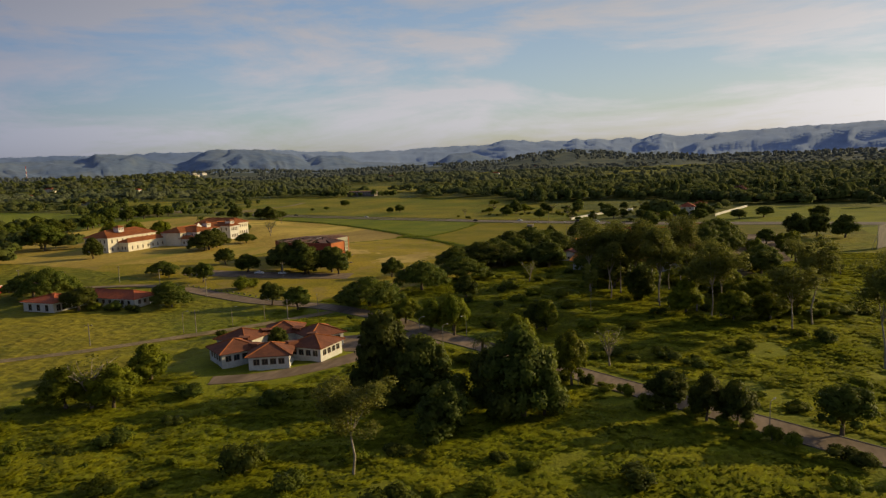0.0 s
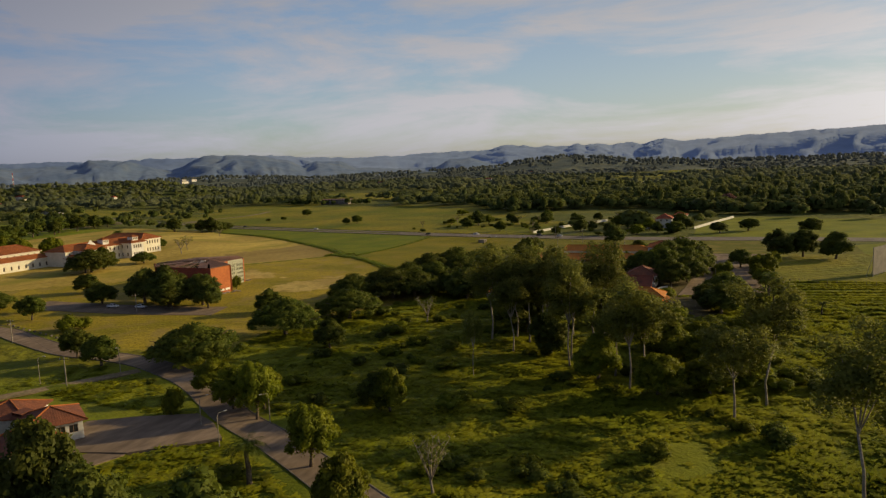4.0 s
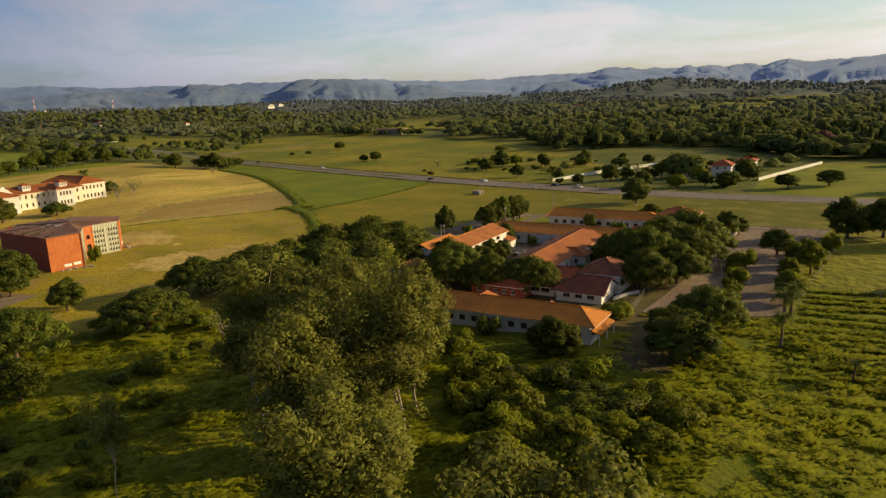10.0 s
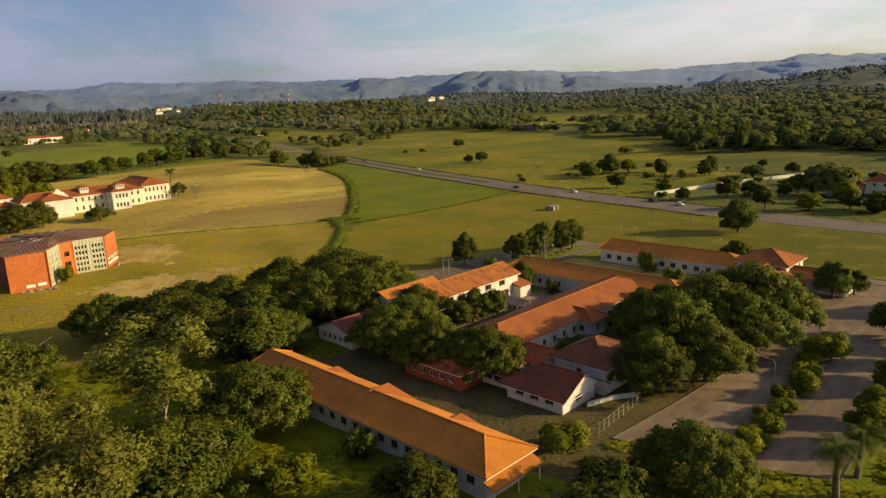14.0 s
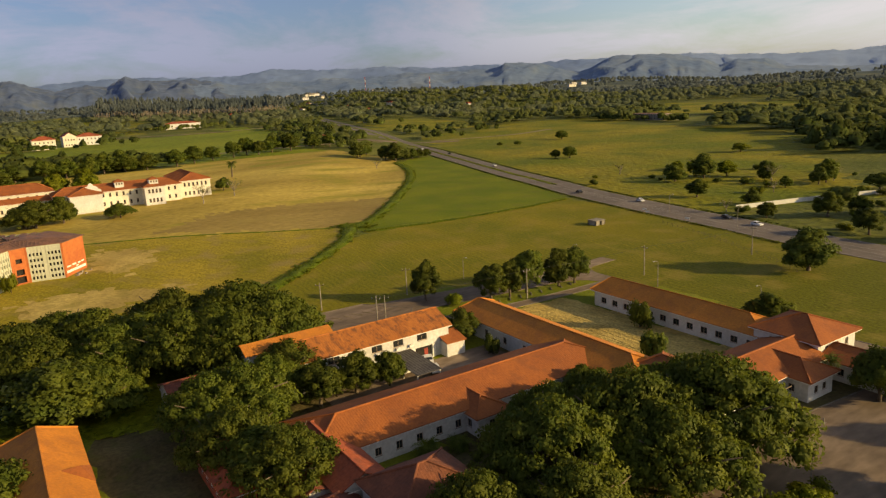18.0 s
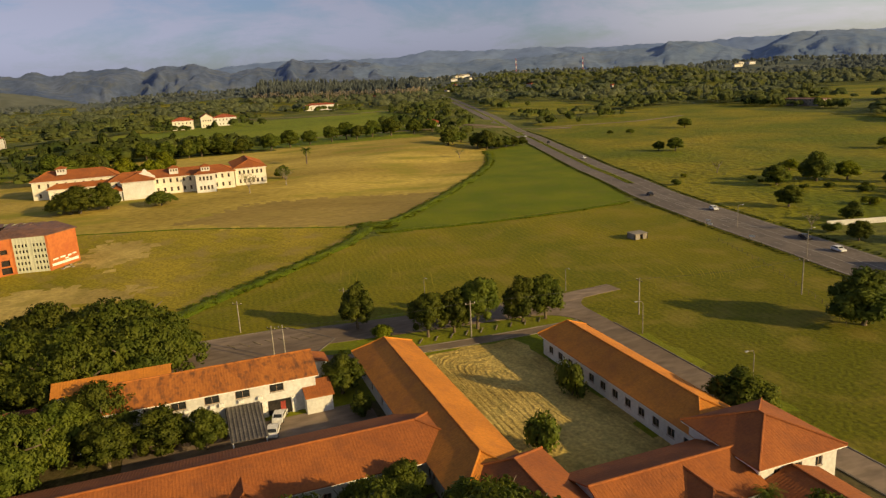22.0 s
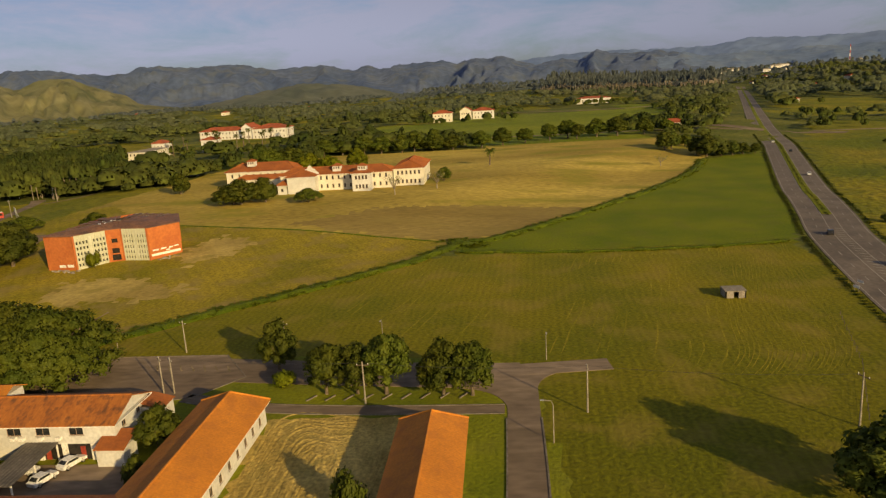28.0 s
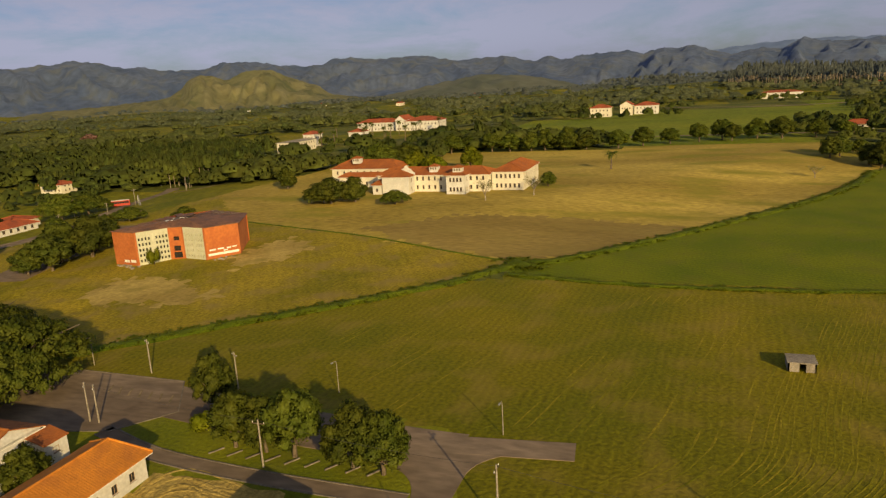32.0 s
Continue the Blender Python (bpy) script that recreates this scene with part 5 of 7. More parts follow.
for u0, u1, z0, z1 in ((0.40, 0.62, 0.4, 1.3), (0.68, 0.9, 0.5, 1.4)):
    d = q - p
    nrm = Vector((d.y, -d.x)).normalized() * 0.03
    a, b = p + d * u0 + nrm, p + d * u1 + nrm
    g.face([(a.x, a.y, z0), (b.x, b.y, z0), (b.x, b.y, z1), (a.x, a.y, z1)])
part("graffiti", g, M["white_paint"], red, "smeared white marks on the wall")

for k in range(26):
    p = Vector(loc[0]).lerp(Vector(loc[1]), rng.uniform(0.0, 1.0)) if k < 15 else Vector(loc[4]).lerp(Vector(loc[5]), rng.uniform(0.1, 1.0))
    w = rng.uniform(0.25, 0.8)
    g = Geo()
    g.box(-w, -w * 0.5, -0.2, w, w * 0.5, w * 0.5)
    x, y = rc.x + p.x + rng.uniform(0.8, 3.6), rc.y + p.y + rng.uniform(-0.5, 2.5)
    tagged(part("rubble", g, M["concrete"], at=pose(x, y, terrain(x, y), rng.uniform(-15, 15), rng.uniform(-15, 15), rng.uniform(0, 180))), "broken pale concrete rubble beside the derelict block", "rubble", "rubble by the block")

# the long cream institute
PAL = "cream institute of two storeys under red tile roofs"
common = dict(category="building", wall="cream_wall", tiles="tile", win=(1.0, 1.9), storeys=2, sill_h=1.4, floor_z=4.7, over=0.7, rib=0.04, group="wings of the institute")
house("institute_wing", -350, 396.4, -315.2, 412.8, 8.8, 8.9, 12.2, PAL + ", end wing", along="x", wins=(6, 6, 9, 5), setback=6, **common)
house("institute_wing", -324, 377.6, -304.0, 388.0, 8.8, 8.9, 11.0, PAL + ", projecting wing", along="x", wins=(4, 4, 4, 0), setback=5, **{**common, "wall": "white_wall"})
house("institute_wing", -328, 340.0, -311.6, 397.2, 8.2, 8.3, 11.2, PAL + ", long middle range", along="y", wins=(0, 18, 0, 16), setback=6, **common)
house("institute_wing", -322, 345.6, -303.8, 360.6, 8.2, 8.4, 11.2, PAL + ", white projecting block", along="x", wins=(3, 0, 3, 0), setback=6, **{**common, "wall": "white_wall"})
house("institute_wing", -352, 304.2, -332.6, 343.0, 9.0, 9.1, 12.8, PAL + ", far end wing", along="y", wins=(5, 9, 4, 8), setback=7, **common)
house("institute_wing", -334, 312.0, -325.4, 344.0, 5.6, 5.7, 7.6, PAL + ", low front range", along="y", wins=(2, 7, 0, 0), setback=4, **{**common, "storeys": 1})
house("institute_porch", -314, 340.6, -303.6, 346.4, 4.6, 4.7, 6.4, "low porch with a red tile roof before the institute", along="x", **{**common, "storeys": 1, "wins": (2, 1, 0, 0), "win": (1.2, 1.6), "wall": "white_wall"})
for cx, cy, z in ((-308.5, 383.2, 15.2), (-338, 318.0, 17.2), (-316, 369, 15.0)):
    t = thing("roof_turret", cx, cy, z, 0, "small white lantern turret with a tile cap on the roof", "turret")
    g = Geo()
    g.box(-2.0, -2.0, -1.2, 2.0, 2.0, 1.7)
    part("wall", g, M["white_wall"], t)
    g = Geo()
    for a, b in (((-2.5, -2.5), (2.5, -2.5)), ((2.5, -2.5), (2.5, 2.5)), ((2.5, 2.5), (-2.5, 2.5)), ((-2.5, 2.5), (-2.5, -2.5))):
        slope(g, [(*a, 1.7), (*b, 1.7), (0, 0, 2.9)], rib=0.04)
    part("roof", g, M["tile"], t)
    for s in (-1.2, 0, 1.2):
        add_window(t, pose(2.0, s, 0.1, 0, 0, 90) @ Matrix.Translation((0, -0.02, 0)), 0.7, 1.1, sill=False)
t = thing("gable_wall", -311.5, 356.3, 4.7, 0, "white curved baroque gable standing over the roof", "gable")
g = Geo()
prof = [(-4.2, 8.0), (4.2, 8.0), (4.2, 9.6), (3.2, 10.0), (2.4, 11.2), (1.2, 11.6), (0.7, 12.6), (0, 13.0), (-0.7, 12.6), (-1.2, 11.6), (-2.4, 11.2), (-3.2, 10.0), (-4.2, 9.6)]
for s in (0.0, 0.4):
    g.face([(s, y, z) for y, z in prof])
for (ya, za), (yb, zb) in zip(prof, prof[1:] + prof[:1]):
    g.face([(0, ya, za), (0, yb, zb), (0.4, yb, zb), (0.4, ya, za)])
part("wall", g, M["white_wall"], t)

# far buildings of the campus
far = dict(tiles="tile_red", wall="white_wall", rib=0, over=0.8, win=(1.3, 1.9), sill_h=1.5)
house("campus_hall", -848, 82, -824, 138, 10.5, 10.6, 15, "long white hall with red tile roof behind palms", along="y", wins=(4, 12, 4, 12), storeys=2, **far)
house("campus_hall", -852, 138, -816, 152, 13, 13.1, 18.5, "tall white gabled middle block with red tile roof", along="x", hip1=False, wins=(6, 3, 6, 3), storeys=2, **far)
house("campus_hall", -846, 152, -814, 196, 12, 12.1, 17, "white end range with red tile roof", along="y", wins=(4, 9, 5, 9), storeys=2, **far)
house("campus_annex", -604, 128, -560, 146, 9, 9.2, 10.4, "flat cream annex beside the pine wood", along="x", wins=(9, 4, 9, 4), storeys=2, **{**far, "tiles": "concrete", "wall": "cream_wall"})
house("campus_house", -640, 120, -622, 134, 12, 12.1, 15, "white house with orange roof over the trees", along="x", wins=(3, 3, 3, 3), storeys=2, **far)
house("campus_house", -660, 160, -642, 176, 12, 12.1, 15, "white house with orange roof over the trees", along="y", wins=(3, 3, 3, 3), storeys=2, **far)
house("mission_hall", -905, 366, -885, 392, 11, 11.1, 15, "cream hall with a red roof past the lawn", along="y", wins=(3, 5, 3, 5), storeys=2, **{**far, "wall": "cream_wall"})
house("mission_hall", -935, 400, -905, 416, 12, 12.1, 17, "cream gabled hall with a red roof past the lawn", along="x", hip1=False, wins=(5, 4, 5, 4), storeys=2, **{**far, "wall": "cream_wall"})
house("mission_hall", -945, 416, -920, 446, 10.5, 10.6, 14.5, "white range with a red roof past the lawn", along="y", wins=(4, 6, 4, 6), storeys=2, **far)
house("far_lodge", -1255, 585, -1222, 645, 9, 9.2, 12, "white lodge with red roof at the wood's edge", along="y", wins=(4, 9, 4, 9), **far)
house("gate_lodge", -614, 590, -598, 613, 4, 4.2, 7.2, "low white lodge with a wide red roof", along="y", wins=(2, 4, 2, 4), **{**far, "over": 1.8})
house("cream_cottage", -343, 101, -330, 120, 5.5, 5.6, 7.6, "cream two-storey cottage with red roof", along="y", wins=(3, 5, 3, 5), storeys=2, **{**far, "wall": "cream_wall", "win": (1.0, 1.2)})
house("long_shed", -640, -200, -615, -130, 6, 6.2, 7.6, "long white shed in the woods", along="y", wins=(3, 12, 3, 12), **{**far, "tiles": "concrete"})
house("long_shed", -650, -120, -630, -85, 6, 6.2, 7.6, "long white shed in the woods", along="y", wins=(3, 7, 3, 7), **{**far, "tiles": "concrete"})
house("arcade_house", -246, 182, -229, 197.5, 3.6, 3.7, 5.8, "white arcaded house with orange tile roof", along="y", wins=(3, 5, 3, 5), **{**far, "win": (1.8, 2.4), "sill_h": 0.4})
house("roadside_house", -50, 592, -36, 604, 4, 4.1, 7, "white roadside house with red tile roofs", along="x", wins=(3, 2, 3, 2), **{**far, "win": (1.2, 1.3)})
house("roadside_house", -36, 598, -24, 612, 6.5, 6.6, 9.6, "taller white house with a red roof by the highway", along="y", wins=(2, 3, 2, 3), storeys=2, **{**far, "win": (1.1, 1.2)})
house("roadside_house", -28, 630, -16, 644, 6, 6.1, 8.5, "pale house among trees beyond the highway", along="x", wins=(2, 2, 2, 2), **{**far, "win": (1.2, 1.3)})
house("roadside_shop", -940, 815, -902, 828, 4.5, 4.6, 7, "white roadside shop with a tile roof", along="x", wins=(6, 2, 6, 2), **far)
house("ruined_hall", -574, 1008, -524, 1022, 7.5, 7.6, 8.6, "grey ruined hall among far trees", along="x", wins=(9, 3, 9, 3), storeys=2, **{**far, "wall": "concrete", "tiles": "metal_roof"})
rng = random.Random(12)
for k in range(34):
    a, r = radians(rng.choice([rng.uniform(58, 72), rng.uniform(58, 66), rng.uniform(-5, 60), rng.uniform(90, 125)])), rng.uniform(1500, 2900)
    x, y = -math.sin(a) * r, 260 + math.cos(a) * r
    w, d = rng.uniform(14, 34), rng.uniform(10, 16)
    house("distant_house", x - w / 2, y - d / 2, x + w / 2, y + d / 2, 7, 7.1, 10, "small distant white house among trees", along="x", wins=(2, 1, 2, 1), group="distant houses", **{**far, "win": (2, 2), "wall": rng.choice(["white_wall", "cream_wall"])})

# ---- trees ----


def leaf_mesh(name, blobs, count, size, material, seed, up=0.35, flat=1.0, filler=0.72):
    """A crown of small pointed leaves scattered over rounded clumps, with a dim inner mass."""
    rs = np.random.RandomState(seed)
    c = np.array([b[0] for b in blobs], float)
    r = np.array([b[1] for b in blobs], float)
    pick = rs.choice(len(blobs), count, p=r**2 / (r**2).sum())
    d = rs.normal(size=(count, 3))
    d[:, 2] += up
    d /= np.linalg.norm(d, axis=1, keepdims=True)
    pos = c[pick] + d * (r[pick] * rs.uniform(0.66, 1.14, count))[:, None] * np.array([1, 1, flat])
    nrm = d + rs.normal(scale=0.55, size=(count, 3))
    nrm /= np.linalg.norm(nrm, axis=1, keepdims=True)
    t = np.cross(nrm, rs.normal(size=(count, 3)))
    t /= np.linalg.norm(t, axis=1, keepdims=True)
    b = np.cross(nrm, t)
    s = (size * rs.uniform(0.6, 1.35, count))[:, None]
    quad = np.stack([pos - t * s * 0.62, pos - b * s * 0.36 + nrm * s * 0.12, pos + t * s * 0.62, pos + b * s * 0.36 + nrm * s * 0.12], 1)
    v = quad.reshape(-1, 3)
    f = np.arange(count * 4).reshape(-1, 4)
    verts, faces = v.tolist(), f.tolist()
    mid = c.mean(axis=0) - np.array([0, 0, 1.5])
    dome = (pos - mid) / np.linalg.norm(pos - mid, axis=1, keepdims=True)
    soft = 0.4 * d + 0.4 * dome + 0.55 * nrm + np.array([0, 0, 0.12])
    soft /= np.linalg.norm(soft, axis=1, keepdims=True)
    normals = np.repeat(soft, 4, axis=0).tolist()
    if filler:
        for cc, rr in zip(c, r):
            k = len(verts)
            rings, segs = 4, 7
            for i in range(rings + 1):
                th = math.pi * i / rings
                for j in range(segs):
                    ph = 2 * math.pi * j / segs
                    q = filler * rr * (0.88 + 0.24 * rs.rand())
                    verts.append([cc[0] + q * math.sin(th) * math.cos(ph), cc[1] + q * math.sin(th) * math.sin(ph), cc[2] + q * flat * math.cos(th)])
                    normals.append([math.sin(th) * math.cos(ph), math.sin(th) * math.sin(ph), math.cos(th)])
            for i in range(rings):
                for j in range(segs):
                    faces.append([k + i * segs + j, k + (i + 1) * segs + j, k + (i + 1) * segs + (j + 1) % segs, k + i * segs + (j + 1) % segs])
    me = bpy.data.meshes.new(name)
    me.from_pydata(verts, [], faces)
    me.materials.append(M[material])
    me.update()
    me.normals_split_custom_set_from_vertices(normals)
    return me


def limbs(top, spread, trunk_h, trunk_r, count, seed, lean=0.3, sides=7):
    """A tapered trunk that forks into bent limbs."""
    rng = random.Random(seed)
    g = Geo()
    bend = [(0, 0, -0.3), (rng.uniform(-lean, lean) * 0.4, rng.uniform(-lean, lean) * 0.4, trunk_h * 0.5), (rng.uniform(-lean, lean), rng.uniform(-lean, lean), trunk_h)]
    g.tube(bend, [trunk_r * 1.25, trunk_r * 0.9, trunk_r * 0.75], sides)
    tips = []
    for k in range(count):
        a = 2 * math.pi * k / count + rng.uniform(-0.4, 0.4)
        r = spread * rng.uniform(0.45, 0.9)
        p0 = Vector(bend[2])
        p2 = Vector((r * math.cos(a), r * math.sin(a), top * rng.uniform(0.72, 0.95)))
        p1 = (p0 + p2) / 2 + Vector((0, 0, rng.uniform(0.0, 0.12) * top))
        g.tube([p0, p1, p2], [trunk_r * 0.55, trunk_r * 0.32, trunk_r * 0.12], 5)
        tips.append(p2)
        q = p1 + Vector((rng.uniform(-1, 1), rng.uniform(-1, 1), rng.uniform(0.2, 0.9))) * spread * 0.3
        g.tube([p1, q], [trunk_r * 0.25, trunk_r * 0.08], 4)
        tips.append(q)
    return g, tips


PROTO = {}


def proto(key, trunk, crown, bark, crown_mat, h, r):
    PROTO.setdefault(key, []).append((trunk.mesh("trunk", M[bark], smooth=True), crown, h, r))


for sd in range(3):  # wide spreading rain trees
    rng = random.Random(40 + sd)
    g, tips = limbs(9.5, 11, 3.2, 0.55, 7, 40 + sd)
    blobs = [((0, 0, 8.6), 3.4)]
    for k in range(100):
        a, q = 2.39996 * k, math.sqrt((k + 0.5) / 100) * 10.2 + rng.uniform(-0.9, 0.9)
        blobs.append(((q * math.cos(a), q * math.sin(a), 9.0 - 0.050 * q * q + rng.uniform(-0.8, 0.8)), rng.uniform(1.0, 1.9)))
    for k in range(12):
        a = rng.uniform(0, 6.283)
        blobs.append(((6.5 * math.cos(a), 6.5 * math.sin(a), rng.uniform(3.6, 5.4)), rng.uniform(1.8, 2.6)))
    proto("broad", g, leaf_mesh("crown", blobs, 16500, 0.44, "leaf", 40 + sd, up=0.5, flat=0.7, filler=0.6), "bark", "leaf", 11.2, 11.4)
for sd in range(3):  # dense round crowns
    rng = random.Random(60 + sd)
    g, tips = limbs(7, 3.4, 2.2, 0.32, 6, 60 + sd)
    blobs = [((0, 0, 5.3), 3.3)]
    for k in range(34):
        a, e = rng.uniform(0, 6.283), rng.uniform(-0.75, 1.4)
        q = rng.uniform(2.9, 3.7)
        blobs.append(((q * math.cos(a) * math.cos(e), q * math.sin(a) * math.cos(e), 5.0 + 1.1 * q * math.sin(e)), rng.uniform(0.7, 1.3)))
    proto("round", g, leaf_mesh("crown", blobs, 5600, 0.42, "leaf", 60 + sd), "bark", "leaf", 9.6, 4.7)
    proto("bright", g, leaf_mesh("crown", blobs, 4800, 0.42, "leaf_bright", 70 + sd), "bark", "leaf_bright", 9.6, 4.7)
    proto("pink", g, leaf_mesh("crown", blobs, 3600, 0.5, "leaf_pink", 85 + sd), "bark", "leaf_pink", 9.6, 4.7)
    proto("dark", g, leaf_mesh("crown", blobs, 5600, 0.44, "leaf_dark", 80 + sd), "bark", "leaf_dark", 9.6, 4.7)
for sd in range(4):  # tall gums with pale stems and open crowns
    rng = random.Random(90 + sd)
    g, tips = limbs(24, 4.6, 10.0, 0.17, 7, 90 + sd, lean=0.9)
    blobs = []
    for t in tips:
        blobs.append(((t.x, t.y, t.z), rng.uniform(1.3, 2.1)))
        blobs.append(((t.x + rng.uniform(-1.8, 1.8), t.y + rng.uniform(-1.8, 1.8), t.z + rng.uniform(-3.2, 1.5)), rng.uniform(0.9, 1.6)))
    for k in range(20):
        a, q = rng.uniform(0, 6.283), rng.uniform(1.2, 4.4)
        blobs.append(((q * math.cos(a), q * math.sin(a), rng.uniform(10.5, 22.5)), rng.uniform(0.7, 1.4)))
    proto("gum", g, leaf_mesh("crown", blobs, 8600, 0.34, "leaf_olive", 90 + sd, up=0.1, flat=1.1, filler=0.35), "pale_bark", "leaf_olive", 25.0, 5.8)
for sd in range(3):  # shrubs
    rng = random.Random(120 + sd)
    g = Geo()
    for k in range(4):
        g.tube([(0, 0, -0.1), (rng.uniform(-0.8, 0.8), rng.uniform(-0.8, 0.8), 1.6)], [0.08, 0.03], 5)
    blobs = [((rng.uniform(-1.4, 1.4), rng.uniform(-1.4, 1.4), rng.uniform(0.8, 2.2)), rng.uniform(0.7, 1.2)) for k in range(9)]
    proto("shrub", g, leaf_mesh("crown", blobs, 1500, 0.30, "leaf_bright", 120 + sd), "bark", "leaf_bright", 3.1, 2.4)
    proto("dark_shrub", g, leaf_mesh("crown", blobs, 1500, 0.30, "leaf", 130 + sd), "bark", "leaf", 3.1, 2.4)
for sd in range(2):  # nearly bare, twiggy trees
    g, tips = limbs(9.5, 3.6, 2.6, 0.22, 9, 140 + sd)
    rng = random.Random(140 + sd)
    for t in tips:
        for k in range(3):
            g.tube([t, t + Vector((rng.uniform(-1, 1), rng.uniform(-1, 1), rng.uniform(0, 1.2)))], [0.05, 0.015], 4)
    blobs = [((t.x, t.y, t.z), 0.9) for t in tips]
    proto("bare", g, leaf_mesh("crown", blobs, 420, 0.3, "leaf_olive", 140 + sd, filler=0), "pale_bark", "leaf_olive", 10.5, 4.0)


def palm_meshes(seed, h, fronds, length):
    rng = random.Random(seed)
    g = Geo()
    pts = [(0, 0, -0.3), (0.12, 0.05, h * 0.4), (0.2, -0.1, h * 0.75), (0.25, 0.0, h)]
    g.tube(pts, [0.34, 0.27, 0.24, 0.28], 8)
    cr = Geo()
    for k in range(fronds):
        a = 2 * math.pi * k / fronds + rng.uniform(-0.2, 0.2)
        e0 = rng.uniform(-0.35, 1.3)
        L = length * rng.uniform(0.85, 1.1)
        d = Vector((math.cos(a), math.sin(a), 0))
        prev, side = Vector((0.25, 0, h)), Vector((-d.y, d.x, 0))
        e = e0
        for s in range(7):
            q = prev + (d * math.cos(e) + Vector((0, 0, math.sin(e)))) * L / 7
            w0, w1 = (0.15, 0.62, 0.72, 0.66, 0.55, 0.42, 0.28, 0.04)[s : s + 2]
            for sg in (-1, 1):
                for m in range(3):
                    f0, f1 = m / 3, m / 3 + 0.17
                    p0, p1 = prev.lerp(q, f0), prev.lerp(q, f1)
                    wd = (w0 + (w1 - w0) * f0) * 1.25
                    tip = p1 + side * sg * wd + d * 0.28 * wd + Vector((0, 0, -0.55 * wd + rng.uniform(-0.08, 0.08)))
                    cr.face([p0, p1, tip] if sg > 0 else [p1, p0, tip])
            prev = q
            e -= 0.28
    return g, cr.mesh("crown", M["leaf"])


g, cm = palm_meshes(1, 5.6, 34, 3.0)
PROTO["palm"] = [(g.mesh("trunk", M["bark"], smooth=True), cm, 8.0, 3.4)]
g, cm = palm_meshes(5, 1.6, 90, 3.7)
PROTO["clump_palm"] = [(g.mesh("trunk", M["bark"], smooth=True), cm, 5.2, 3.3)]
g, cm = palm_meshes(2, 10.2, 34, 2.7)
PROTO["tall_palm"] = [(g.mesh("trunk", M["bark"], smooth=True), cm, 12.4, 2.8)]

TREE_RNG = random.Random(77)
LABELS = {
    "broad": ("spreading_tree", "wide-crowned spreading tree with dense green leaves", "tree"),
    "round": ("round_tree", "round-crowned leafy green tree with short trunk", "tree"),
    "bright": ("round_tree", "fresh green bushy tree in the weeds", "tree"),
    "dark": ("dark_tree", "dark dense-leaved tree with a heavy crown", "tree"),
    "pink": ("blossom_tree", "tree covered in dull pink blossom among the woods", "tree"),
    "gum": ("gum_tree", "tall gum tree with pale stem and open olive crown", "tree"),
    "shrub": ("shrub", "bright green leafy shrub in the grass", "shrub"),
    "dark_shrub": ("shrub", "dull green leafy shrub in the grass", "shrub"),
    "bare": ("bare_tree", "thin nearly leafless tree", "tree"),
    "palm": ("palm_tree", "short palm with arching fronds", "palm"),
    "clump_palm": ("clump_palm", "dense bushy clump palm with arching fronds", "palm"),
    "tall_palm": ("palm_tree", "tall single palm in the dry field", "palm"),
}


def plant(kind, x, y, h, r, group=""):
    trunk, crown, H0, R0 = TREE_RNG.choice(PROTO[kind])
    name, label, cat = LABELS[kind]
    t = new(name, trunk)
    tagged(t, label, cat, group)
    s, z = r / R0 * (1.18 if kind == "gum" else 1.0), h / H0
    t.matrix_basis = Matrix.LocRotScale((x, y, terrain(x, y) + min(0.0, mounds(x, y))), Euler((0, 0, TREE_RNG.uniform(0, 6.28))), (s, s, z))
    c = new("crown", crown)
    c.parent = t
    return t


